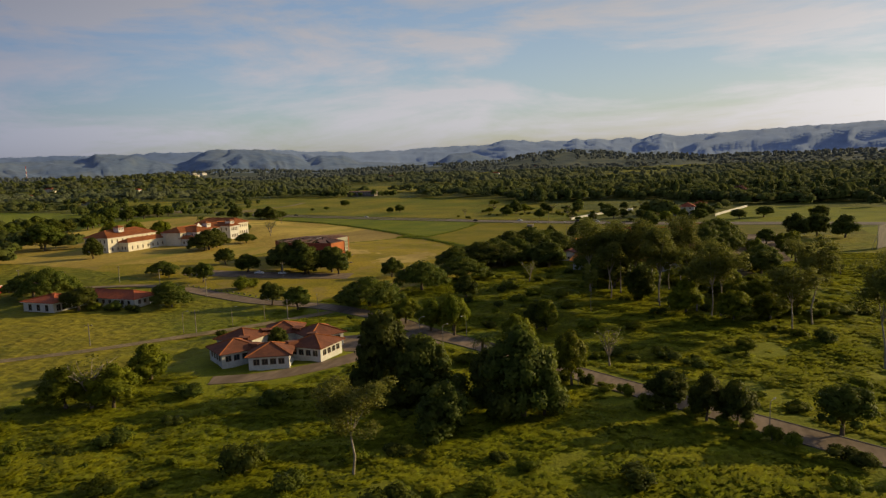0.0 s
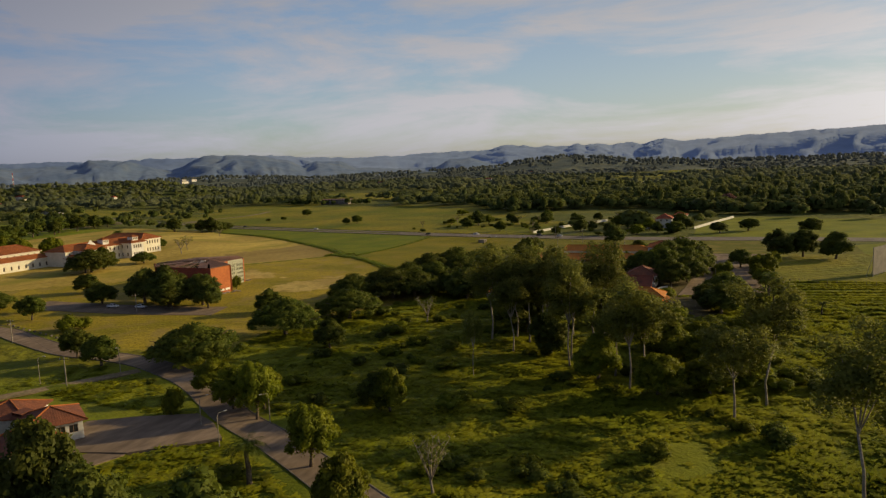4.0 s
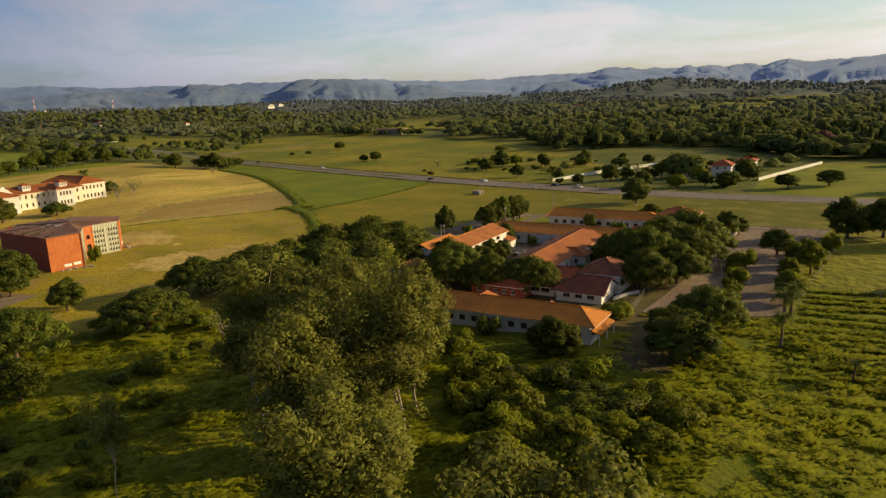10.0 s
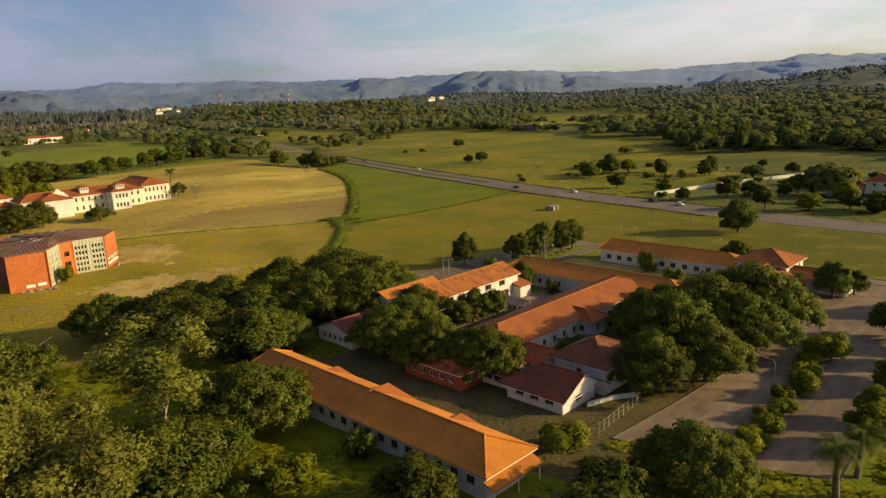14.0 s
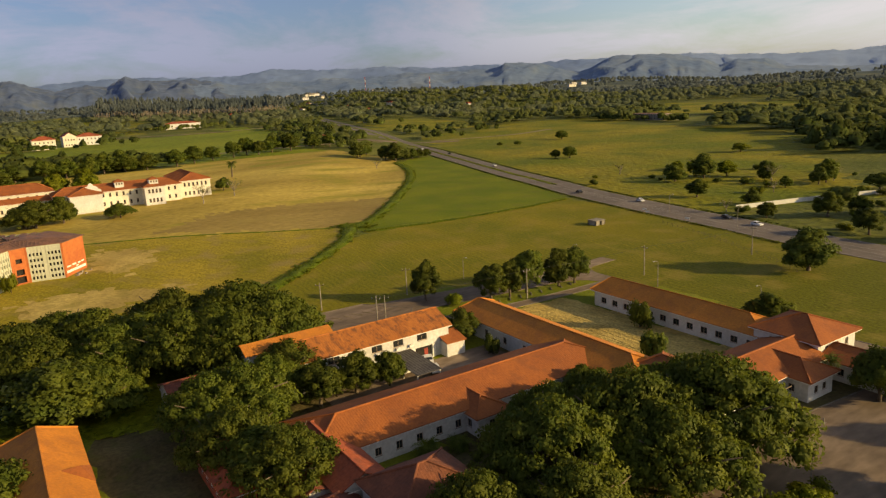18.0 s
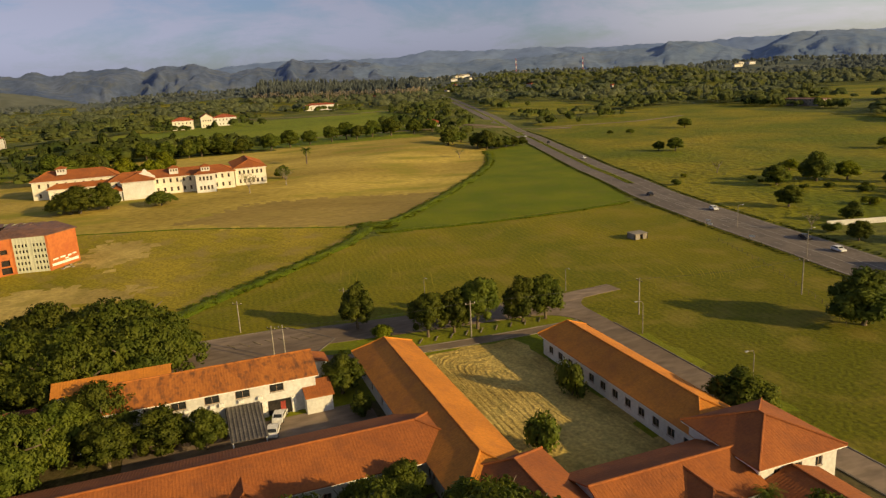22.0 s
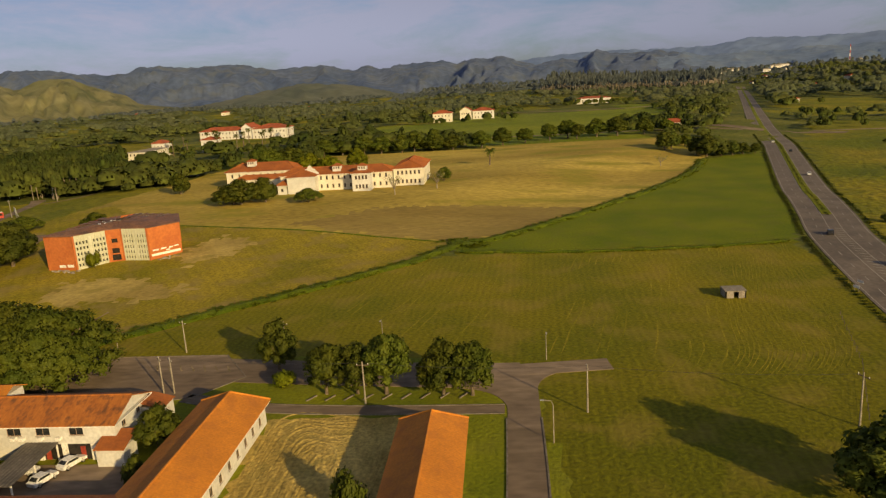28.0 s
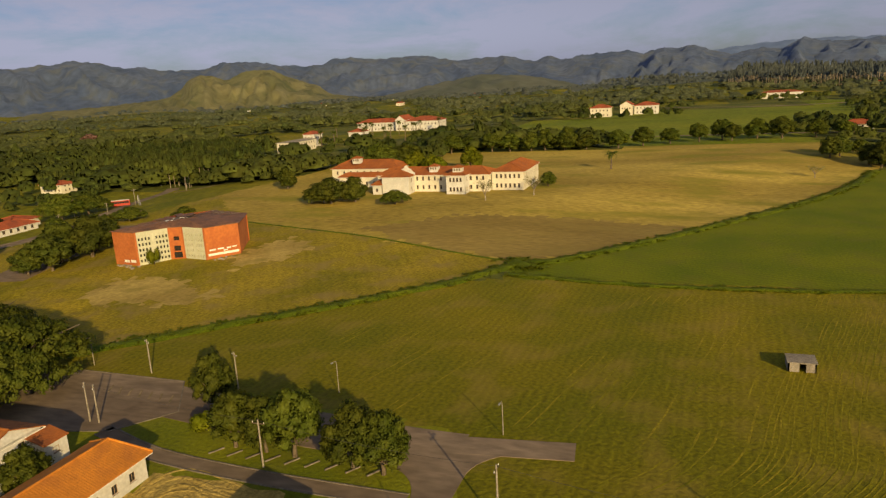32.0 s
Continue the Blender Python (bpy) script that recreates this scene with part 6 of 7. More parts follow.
TREES = """broad -78 327 10 8; broad -103 345 14 13; broad -80 352 13 11; broad -66 357 10 8; broad -106 330 12 12; broad -98 318 11 12; round -52 347 8 5; broad -118 306 11 11; round -111.6 154.8 6.5 3.2; gum -56.3 95.8 16.6 6; dark -70.9 136.3 18 6.8; dark -60 134 14 7; dark -48.8 116.8 10 5.6; dark -37 130 17.5 8; dark -46 137 11 5; palm -55.8 161 9.4 5
bare -125 106 12 7; bright -121 108 9 6; bright -130 104 9 6; bright -127.6 125.4 8.3 5.6; dark_shrub -74.2 91.5 5.4 4.4; dark_shrub -64 88 4 4; dark_shrub -44 84 5 5
round -10.8 140.9 7.7 4.8; round -3.3 135.8 8.7 3.6; round 2 134.3 8.5 4; round 18.9 135.1 9.2 5.8; bare -25.7 166.3 10.8 4.4
round -51.6 198 8 4.6; round -155 213 8.5 5.4; round -141.4 209 8 5.7; round -196.8 205.9 8.3 7; round -223.6 188.5 8.5 8; broad -267 204 10.7 12
round -235.6 287 8 6; round -209.7 271 8.6 6.9; dark -196.3 279.4 13 8.5; dark -182 277 13 9; dark -189 284 14 9; round -322 284 11 6; broad -282.4 330.4 12 13
bare -302 419.7 9.7 5; round -314 659 8 6; round -322 652.5 6 4.5; round -212.5 243.4 8.7 5.2; shrub -186 236 5.2 4.9; round -390 309 17 12; round -404 318 15 12
gum -31 259 25.6 7; gum -47.6 261 27.5 8; gum -44.3 287 25.3 8; gum -21.5 246 27 6.6; gum -14.6 256 29 6.5; gum -1.6 228 23 7; gum 22.8 223 26 7; gum 33.7 182 27 7; gum -4.2 224.5 24 6; gum -20.6 240 26 6; gum -36 259.5 26 6.5
gum -41 264 25 6.6; gum -33 262 27 6.5; gum 16.8 212 19 6.5; gum -19.6 267 23 6.5; gum -9 236 20 7; gum -12 246 22 7; gum -26 270 24 7; gum -38 250 22 6; bright -12 230 10 6; bright 2 222 9 6; round -28 250 11 6; bright 12 226 8 6; bright 2 252 9 6; bright 10 244 9 6; bright -2 262 8 6; bright 8 264 7 5; bright 4 246 7 5.5; bright 12 238 6 5; round -40 272 12 7; bright 20 236 9 5; shrub -14.0 274.3 4.3 4.6; bright -6.2 273.4 3.9 3.5; bright 1.7 268.7 4.9 3.9; shrub 5.0 274.4 4.1 4.3; bright 11.3 271.5 5.4 4.7; bright 16.9 272.4 4.0 4.9; shrub 7.8 262.5 5.5 4.7; shrub 10.5 286.1 3.9 3.9; shrub 18.9 281.3 5.9 4.8; bright -2.9 262.6 3.7 4.4
broad -118 219 11.5 13; broad -112 252 12 11.6; round -89 240.5 8 5.2; bright -75.7 192 9.5 4.8; bright -93.6 197 8 5.2; bright -49.5 169.5 11 5; bright -31.5 149.7 12 4.6; bright -73 186 12 5; shrub -92.5 183 6.7 3; bright -82 190 9 5
round -138.8 280 8.2 5.6; broad -105 279.5 10.5 13; bare -74.8 276.8 9.6 5; bright -48.9 198 9.3 4.2; gum -41 227 17.4 2.6; round 12.9 310 10 8; palm 27.9 341 9.4 5
broad -105.8 315 12 14; broad -88 343 13.5 12; round -99.6 337 11 9; broad -113 324 11 12; broad -95 357 15 16; broad -86 349 13 11; broad -87 362 13 12; round -78 322 11 8; dark -76.9 319.4 11 9; broad -94 331.7 11.5 11
broad -51 303.9 11 12.4; broad -40.2 283.7 12 14; round -84.7 323.3 8 6; broad -57 345 11.5 9.8; broad -33 343.5 10 8.8; broad -43.5 340 10.5 8; broad -4.6 396 15.5 13; broad -10.7 372 14 11.5; broad -6 356 11.5 8; broad -0.7 366 11.5 9; broad -1.6 384 12.5 11; broad -9.5 385 15 11.5; broad -13 399 12 8
broad 13.9 330.6 10 8.8; dark_shrub -27.8 309 5 3.4; round -10.9 304.5 7.5 6.1; shrub -5 328.8 4.5 4.6; round 8.6 319 8 6; round -35 342 9 6; round -56 358.4 7.5 4.9; round -56.8 365.8 7.6 4.9; round -55.7 372 6.6 3.5; round -62.6 352.8 9 5; broad -57.5 340 11 9
round -65.8 394.8 7 4.2; round -16.6 399 9 6; dark_shrub -55.7 395.7 4 2.1; dark_shrub -32.5 416.6 6.8 3.3; round -29.2 448.2 7.5 5.7; dark_shrub -47.4 429.4 6.6 3.1; palm -7.2 431.4 6.5 2.6; clump_palm -29.5 364 4 2.6; clump_palm -28.8 369 3.5 2.4; dark_shrub -30 384 3 2.6; shrub -30.2 389 4 2.6; round -29.6 395 6 3.2; broad -20 379 11 8; broad -21 389 10 7.5; round 1.1 430.7 9 5; shrub -9.8 415.8 3.5 2.8; shrub -14 398 4 3.2; round 4 437 6 4
round -96.1 404.9 10 4.4; shrub -88.5 408.5 3.4 2.6; round -84.5 417.1 9.4 4.8; round -84.3 422.9 9.2 4.2; round -84 428.1 11.2 5.3; round -83.3 438.3 9.6 4.8; round -82.6 443.5 9.6 4.9
dark -49 496.5 11 7.6; pink 11.5 770 15 9; pink -694 -223 17 12; round 19.2 408.6 8 5.8; shrub 33 418 6.5 3.7; bright 29.7 388 8.7 4.8; shrub 13 389 5.8 4; palm 28.4 348 9 4.4; palm 28.6 326.4 9 3.4; palm 41.5 313.6 5 2.6; dark 36.7 443.5 13 8; dark 47 447 13 8; dark 60 440 12 8
broad -242.9 251.7 6.8 8; broad -253.5 201 13 12; round -326.2 421.3 6.6 4.9; palm -385.7 444 11.8 5.6; bare -289.7 401 10.5 5; broad -280.5 362.8 6.7 7; round -285.4 341 11 7; broad -282.6 327 8.5 10; round -491.9 378 13 8; round -510 400.7 14.4 8.3; bare -377.8 540.8 7 5
dark -440 557 12 7.5; dark -447 563 11 7; dark -416 577 13 8; dark -424 573 11 7; dark -417 586 8 5; dark -418 593 8 5; dark -420 600 7 5; dark -422 608 6 4.5; round -460 575 8 6; round -534 423 10.3 5.4; round -531 510.7 11.6 7.5; round -488 320 13 9.3; bright -394 363.5 13 7.5; bright -352 345 15 8; bright -345 358 14 8; shrub -182.5 317 6 2.6
dark -172 284 12 8; dark -166 280 9 6; round -178 274 9 7; broad -192 202 7.5 8.5; dark_shrub -210 191 3.5 4; dark_shrub -200 191.5 3 3.4; shrub -218 190 3 3.5; shrub -185.6 234.4 3.4 2.4; shrub -184 240.7 4 2.6; round -235 247 5 3.5; round -226 250 5 3.2; bright 25.5 396 7 4; bright 24.8 380 6 3.5; bright 26 366 6 3.5; bright 27.5 357 7 4; bright 27 406 6 4"""
for row in TREES.replace("\n", ";").split(";"):
    kind, *nums = row.split()
    plant(kind, *(float(q) for q in nums))

GROVE = random.Random(21)
for k in range(13):  # hedge on the parking strip
    plant("shrub", 15.6 - 0.11 * k * 4.2 + GROVE.uniform(-1.2, 1.2), 344 + k * 4.4, GROVE.uniform(2.4, 5), GROVE.uniform(2.0, 3.4), "planted parking strip")
for k in range(15):  # avenue beyond the dry field
    u = k / 14
    plant("round", -494 - 52 * smooth01(0.3, 0.8, u) + GROVE.uniform(-4, 4), 330 + 250 * u + GROVE.uniform(-4, 4), GROVE.uniform(10, 15), GROVE.uniform(7, 10), "avenue by the field")
for k in range(20):  # palms and trees before the long hall
    plant("tall_palm", -700 + GROVE.uniform(-90, 90), 110 + k * 6, GROVE.uniform(14, 19), 4.5, "palm grove")
for x, y, h, r in ((-73, 133, 6, 5), (-67, 138, 7, 5), (-60, 131, 7, 6), (-54, 135, 6, 5), (-49, 114, 5, 5), (-40, 126, 7, 6), (-33, 131, 7, 5), (-45, 135, 6, 5), (-52, 125, 5, 5), (-64, 126, 5, 5)):
    plant("dark_shrub", x, y, h, r)
for x, y, h, r in ((-95, 285, 3, 3.5), (-66, 250, 3, 4), (-58, 222, 2.6, 3.5), (-80, 262, 3, 4), (-25, 205, 3, 4), (5, 190, 3, 4), (-15, 180, 2.6, 3.4), (24, 200, 4, 4), (30, 240, 4, 5), (18, 255, 5, 5), (5, 262, 5, 5), (-6, 275, 6, 5), (10, 280, 5, 5), (-18, 285, 6, 6), (-30, 297, 5, 5), (0, 295, 5, 5), (-90, 75, 3, 4), (-104, 92, 3, 4), (-60, 70, 4, 5), (-20, 92, 3, 4), (-30, 78, 4, 4), (-110, 118, 3, 4), (-12, 106, 3, 4), (-88, 118, 3.5, 4), (-140, 90, 4, 5), (-150, 118, 3, 4)):
    plant(GROVE.choice(["shrub", "dark_shrub", "shrub"]), x, y, h, r)
for x, y, h, r in ((-440, 767, 8, 7), (-430, 707, 4, 4), (-443, 697, 3, 3), (-181, 628, 12, 7), (-184, 609, 8, 7), (-190, 633, 8, 5), (-176, 640, 8, 6), (-212, 645, 5, 5), (-127, 646, 11, 6), (-240, 745, 6, 7), (-120, 575, 4, 4), (-62, 596, 9, 7), (-43, 551, 7, 6), (-20, 560, 8, 8), (-14, 590, 7, 6), (8, 560, 7, 7), (25, 575, 8, 8), (60, 560, 9, 8), (-100, 640, 7, 7), (-48, 618, 10, 8), (-20, 615, 9, 7), (-38, 580, 8, 6)):
    plant(GROVE.choice(["round", "dark", "bright"]), x, y, h, r)


SCRUB = random.Random(57)
count = 0
while count < 190:  # low scrub over the weedy ground
    x, y = SCRUB.uniform(-145, 70), SCRUB.uniform(66, 306)
    if zone(x, y) or noise.noise((x * 0.035, y * 0.035, 8.0)) < -0.05 and SCRUB.random() < 0.8:
        continue
    if near_line(MAIN_ROAD, x, y) < 7.5 or near_line(DIRT_ROAD, x, y) < 6 or near_line(DRIVE, x, y) < 7 or inside([(-137, 130), (-86, 128), (-68, 186), (-140, 188)], x, y):
        continue
    h = SCRUB.uniform(0.9, 2.6)
    plant(SCRUB.choice(["shrub", "shrub", "dark_shrub"]), x, y, h, h * SCRUB.uniform(0.8, 1.5))
    count += 1
count = 0
while count < 70:  # bushes and small trees on the rough pasture across the highway
    x, y = SCRUB.uniform(-230, -20), SCRUB.uniform(548, 690)
    if near_line(HIGHWAY, x, y) < 13 or x < -150 and SCRUB.random() < 0.6 or near_line([(-116, 561.5), (-99, 618), (-80, 660)], x, y) < 3 or -54 < x < -12 and 586 < y < 648:
        continue
    tall = SCRUB.random() < 0.3
    h = SCRUB.uniform(5, 9) if tall else SCRUB.uniform(1.4, 3.6)
    plant(SCRUB.choice(["round", "dark", "bare"]) if tall else SCRUB.choice(["dark_shrub", "dark_shrub", "shrub"]), x, y, h, h * SCRUB.uniform(0.55, 0.8) if tall else h * SCRUB.uniform(0.8, 1.5))
    count += 1
for k in range(22):  # thicket before the front wing
    plant("shrub" if k % 2 else "dark_shrub", SCRUB.uniform(-20, 15), SCRUB.uniform(274, 291), SCRUB.uniform(2.6, 5.0), SCRUB.uniform(3.2, 5.2))
for k in range(16):  # verge bushes along the road
    x = -36 + 4.4 * k + SCRUB.uniform(-1.5, 1.5)
    y = np.interp(x, [-60, -28, -9, 25, 50], [176, 156.5, 145.5, 126, 113]) - 6.4 + SCRUB.uniform(-0.8, 0.8)
    plant(SCRUB.choice(["dark_shrub", "shrub"]), x, y, SCRUB.uniform(1.6, 3.4), SCRUB.uniform(1.8, 3.2))


# ---- woods ----
CLEAR = [P_MOWN, P_GREEN, P_DRY, P_WORN, P_PASTURE, P_PASTURE_B, P_LAWN, P_SLOPE, P_TURF_E, P_GARDEN_E, LOT_EAST, LOT_WEST]


def wood_tree(seed, lumps, leaves, leaf, rings):
    """One crown of the woods: rounded lumps over a core, with loose leaf clumps; vertices, faces and normals."""
    rs = np.random.RandomState(seed)
    balls = [((0.0, 0.0, 0.52), 0.62)]
    for k in range(lumps):
        a = 6.283 * k / lumps + rs.uniform(-0.5, 0.5)
        q = rs.uniform(0.25, 0.62)
        balls.append(((q * math.cos(a), q * math.sin(a), rs.uniform(0.42, 0.76)), rs.uniform(0.30, 0.46)))
    v, f, n = [], [], []
    segs = 6
    for (cx, cy, cz), r in balls:
        k = len(v)
        for i, th in enumerate(rings):
            for j in range(segs):
                ph = 6.283 * (j + 0.5 * (i % 2)) / segs
                q = r * rs.uniform(0.82, 1.1)
                d = (math.sin(th) * math.cos(ph), math.sin(th) * math.sin(ph), math.cos(th))
                v.append((cx + q * d[0], cy + q * d[1], cz + q * 0.72 * d[2]))
                n.append((0.7 * d[0] + 0.4 * cx, 0.7 * d[1] + 0.4 * cy, 0.7 * d[2] + 0.6))
        v.append((cx, cy, cz + 0.72 * r))
        n.append((0.5 * cx, 0.5 * cy, 1.0))
        for i in range(len(rings) - 1):
            for j in range(segs):
                f.append((k + i * segs + j, k + (i + 1) * segs + j, k + (i + 1) * segs + (j + 1) % segs, k + i * segs + (j + 1) % segs))
        for j in range(segs):
            f.append((k + j, k + (j + 1) % segs, k + len(rings) * segs))
    for k in range(leaves):
        (cx, cy, cz), r = balls[rs.randint(len(balls))]
        d = rs.normal(size=3)
        d[2] = abs(d[2]) * 1.1 - 0.25
        d /= np.linalg.norm(d)
        p = np.array([cx, cy, cz]) + d * r * rs.uniform(0.86, 1.08) * np.array([1, 1, 0.75])
        a = np.cross(d + rs.normal(scale=0.5, size=3), rs.normal(size=3))
        a /= np.linalg.norm(a)
        b = np.cross(d, a)
        w = leaf * rs.uniform(0.6, 1.3)
        i = len(v)
        v += [tuple(p - a * w), tuple(p + b * w * 0.7), tuple(p + a * w), tuple(p - b * w * 0.7)]
        m = 0.7 * d + np.array([0.4 * cx, 0.4 * cy, 0.6]) + rs.normal(scale=0.16, size=3)
        n += [tuple(m)] * 4
        f.append((i, i + 1, i + 2, i + 3))
    n = np.array(n)
    return np.array(v), f, n / np.linalg.norm(n, axis=1, keepdims=True)


def wood(name, spots, material, label, lumps=5, leaves=90, leaf=0.12, rings=(0.42, 1.15, 2.0)):
    shapes = [wood_tree(s, lumps, leaves, leaf, rings) for s in range(8)]
    rng = random.Random(9)
    V, Fc, N, k = [], [], [], 0
    for x, y, h, r, *lift in spots:
        v, f, nv = rng.choice(shapes)
        a = rng.uniform(0, 6.28)
        c, s = math.cos(a), math.sin(a)
        V.append(np.column_stack([x + r * (v[:, 0] * c - v[:, 1] * s), y + r * (v[:, 0] * s + v[:, 1] * c), (lift[0] if lift else terrain(x, y)) - 0.5 + v[:, 2] * h]))
        nn = np.column_stack([nv[:, 0] * c - nv[:, 1] * s, nv[:, 0] * s + nv[:, 1] * c, nv[:, 2] + 0.55])
        N.append(nn / np.linalg.norm(nn, axis=1)[:, None])
        Fc += [tuple(i + k for i in q) for q in f]
        k += len(v)
    me = bpy.data.meshes.new(name)
    me.from_pydata(np.concatenate(V).tolist(), [], Fc)
    me.materials.append(M[material])
    me.update()
    me.normals_split_custom_set_from_vertices(np.concatenate(N).tolist())
    tagged(new(name, me), label, "woodland", kind="stuff")


spots = []
wr = random.Random(31)
tries = 0
while len(spots) < 14500 and tries < 90000:
    tries += 1
    az, r = radians(wr.uniform(-22, 152)), 330 + 3000 * wr.random() ** 1.25
    x, y = -math.sin(az) * r - 20, 260 + math.cos(az) * r
    if any(inside(p, x, y) for p in CLEAR) or near_line(HIGHWAY, x, y) < 24 or near_line(MAIN_ROAD, x, y) < 10:
        continue
    if -345 < x < 80 and 0 < y < 560:
        continue
    if -812 < x < -640 and 30 < y < 270 and wr.random() < 0.96:
        continue
    if -650 < x < -450 and 100 < y < 300 and wr.random() < 0.88:
        continue
    if -420 < x < -290 and 280 < y < 425 or -870 < x < -810 and 50 < y < 215:
        continue
    if -1225 < x < -1050 and 560 < y < 680:
        continue
    if -780 < x < -440 and 540 < y < 700 and wr.random() < (0.85 if x > -640 else 0.7):
        continue
    if -135 < x < 190 and 545 < y < 720 and wr.random() < 0.94:
        continue
    if zone(x, y) == 5 or (r < 1500 and noise.noise((x * 0.005, y * 0.005, 2.0)) > 0.33):
        continue
    big = 1.0 + r / 2600
    tall = wr.random() < 0.07
    h = wr.uniform(15, 22) if tall else wr.uniform(5, 13) * (0.8 + 0.3 * big)
    if -900 < x < -440 and 500 < y < 760:
        h, tall = min(h, 8.5), False
    spots.append((x, y, h, h * (wr.uniform(0.26, 0.40) if tall else wr.uniform(0.62, 1.08)) * (0.8 + 0.2 * big)))
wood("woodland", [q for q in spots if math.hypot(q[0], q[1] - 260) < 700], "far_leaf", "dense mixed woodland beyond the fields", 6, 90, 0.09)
# the farther the band, the more haze its leaf colour carries
wood("woodland", [q for q in spots if 700 <= math.hypot(q[0], q[1] - 260) < 1150], "near_haze_leaf", "dense mixed woodland beyond the fields", 5, 12, 0.10, (0.6, 1.6))
wood("woodland", [q for q in spots if 1150 <= math.hypot(q[0], q[1] - 260) < 2000], "mid_haze_leaf", "dense mixed woodland spreading over the valley", 4, 0, 0.1, (0.6, 1.6))
wood("woodland", [q for q in spots if math.hypot(q[0], q[1] - 260) >= 2000], "far_haze_leaf", "distant woods before the hills, leaves coloured grey-green for haze", 2, 0, 0.1, (0.6, 1.6))
gums = []
for k in range(3300):
    a, u = wr.uniform(-22, 92), wr.uniform(0.25, 1.0) ** 0.7
    if noise.noise((a * 0.5, u * 3.0, 2.0)) > 0.25:
        continue
    r = 3000 - 900 * (1 - u)
    z = low_height(a, u, 3000, 900) - 4 * (1 - u)
    if z < 4:
        continue
    w = radians(a)
    gums.append((-math.sin(w) * r, 260 + math.cos(w) * r, wr.uniform(14, 24), wr.uniform(7, 13), z - 3))
wood("gum_wood", gums, "far_haze_leaf", "tall gum trees on the low ridge", 2, 0, 0.1, (0.6, 1.6))
PINES = [(-338, 208), (-361, 152), (-385, 90), (-420, 50), (-530, 40), (-540, 110), (-445, 192)]


def stems(name, spots, r, material, label):
    g = Geo()
    for x, y, h, *rest in spots:
        z = terrain(x, y)
        g.tube([(x, y, z - 0.5), (x + 0.2, y, z + h * 0.75)], [r, r * 0.6], 4)
    tagged(part(name, g, M[material]), label, "woodland", kind="stuff")


pines = []
while len(pines) < 300:
    x, y = wr.uniform(-540, -335), wr.uniform(40, 210)
    if not inside(PINES, x, y) or y > 127 + (x + 569) * 0.577 - 8:
        continue
    h = wr.uniform(15, 20)
    pines.append((x, y, h, wr.uniform(3.2, 4.6)))
wood("pine_wood", [(x, y, h * 0.68, r, terrain(x, y) + h * 0.34) for x, y, h, r in pines], "far_leaf", "tall dark pine wood with bare lower stems", 6, 60, 0.08)
stems("pine_stems", pines, 0.22, "pale_bark", "pale straight stems of the pine wood")
plantation = []
for k in range(720):
    u, d = wr.random(), wr.random() ** 1.4 * 320
    x, y = -1915 + 320 * u - 0.95 * d, 560 + 390 * u + 0.2 * d
    if near_line(HIGHWAY[12:], x, y) > 30:
        plantation.append((x, y, wr.uniform(28, 40) + 0.05 * d, wr.uniform(3.6, 5.8)))
wood("gum_plantation", [(x, y, h * 0.62, r, terrain(x, y) + h * 0.4) for x, y, h, r in plantation], "far_haze_leaf", "tall gum plantation, crowns coloured grey-green for haze", 3, 0, 0.1, (0.6, 1.6))
stems("gum_stems", plantation, 0.5, "pale_bark", "pale straight stems of the gum plantation")
scatter = []
for k in range(90):
    x, y = wr.uniform(-520, -240), wr.uniform(40, 250)
    if near_line(MAIN_ROAD, x, y) < 9 or near_line(DIRT_ROAD, x, y) < 7 or (x > -250 and y > 185) or x > -290 and y > 160 and wr.random() < 0.6:
        continue
    if x > -345 and y > 165 or inside(PINES, x, y) or y > 127 + (x + 569) * 0.577 - 30 and x < -380:
        continue
    scatter.append((x, y, wr.uniform(5, 12), wr.uniform(4, 8)))
for k in range(34):
    x, y = wr.uniform(-560, -380), wr.uniform(255, 335)
    scatter.append((x, y, wr.uniform(7, 13), wr.uniform(5, 8)))
wood("scattered_trees", scatter, "far_leaf", "scattered leafy trees about the campus lawns", 6, 90, 0.09)

ridge = []
while len(ridge) < 1250:  # the wooded ridge north of the highway
    x, y = wr.uniform(-2350, -850), wr.uniform(880, 1900)
    if near_line(RIDGE, x, y) > 330 or near_line(HIGHWAY[12:], x, y) < 32 or inside(P_PASTURE_B, x, y) or noise.noise((x * 0.004, y * 0.004, 12.0)) > 0.42:
        continue
    ridge.append((x, y, wr.uniform(8, 16), wr.uniform(6, 11)))
wood("ridge_wood", ridge, "near_haze_leaf", "dense dark wood over the low ridge", 4, 6, 0.1, (0.6, 1.6))
trees = []
for n, x0, x1, y0, y1, h0, h1 in ((46, -1000, -835, 345, 470, 6, 13), (34, -705, -560, 556, 636, 8, 14), (26, -980, -690, 640, 690, 7, 13), (30, -1240, -1140, 560, 670, 6, 11), (44, -1000, -560, 700, 840, 6, 12), (26, -620, -480, 985, 1006, 6, 11)):
    for k in range(n):
        x, y = wr.uniform(x0, x1), wr.uniform(y0, y1)
        if near_line(HIGHWAY, x, y) < 22 or -950 < x < -880 and 362 < y < 450 or -620 < x < -592 and 585 < y < 640 or -945 < x < -898 and 790 < y < 832 or near_line([(-528, 712), (-562, 668), (-612, 628), (-632, 600)], x, y) < 14:
            continue
        h = wr.uniform(h0, h1)
        trees.append((x, y, h, h * wr.uniform(0.45, 0.75)))
wood("lodge_trees", trees, "far_leaf", "leafy trees round the far halls and lodges", 6, 60, 0.1)

# ---- tall grass and weeds ----


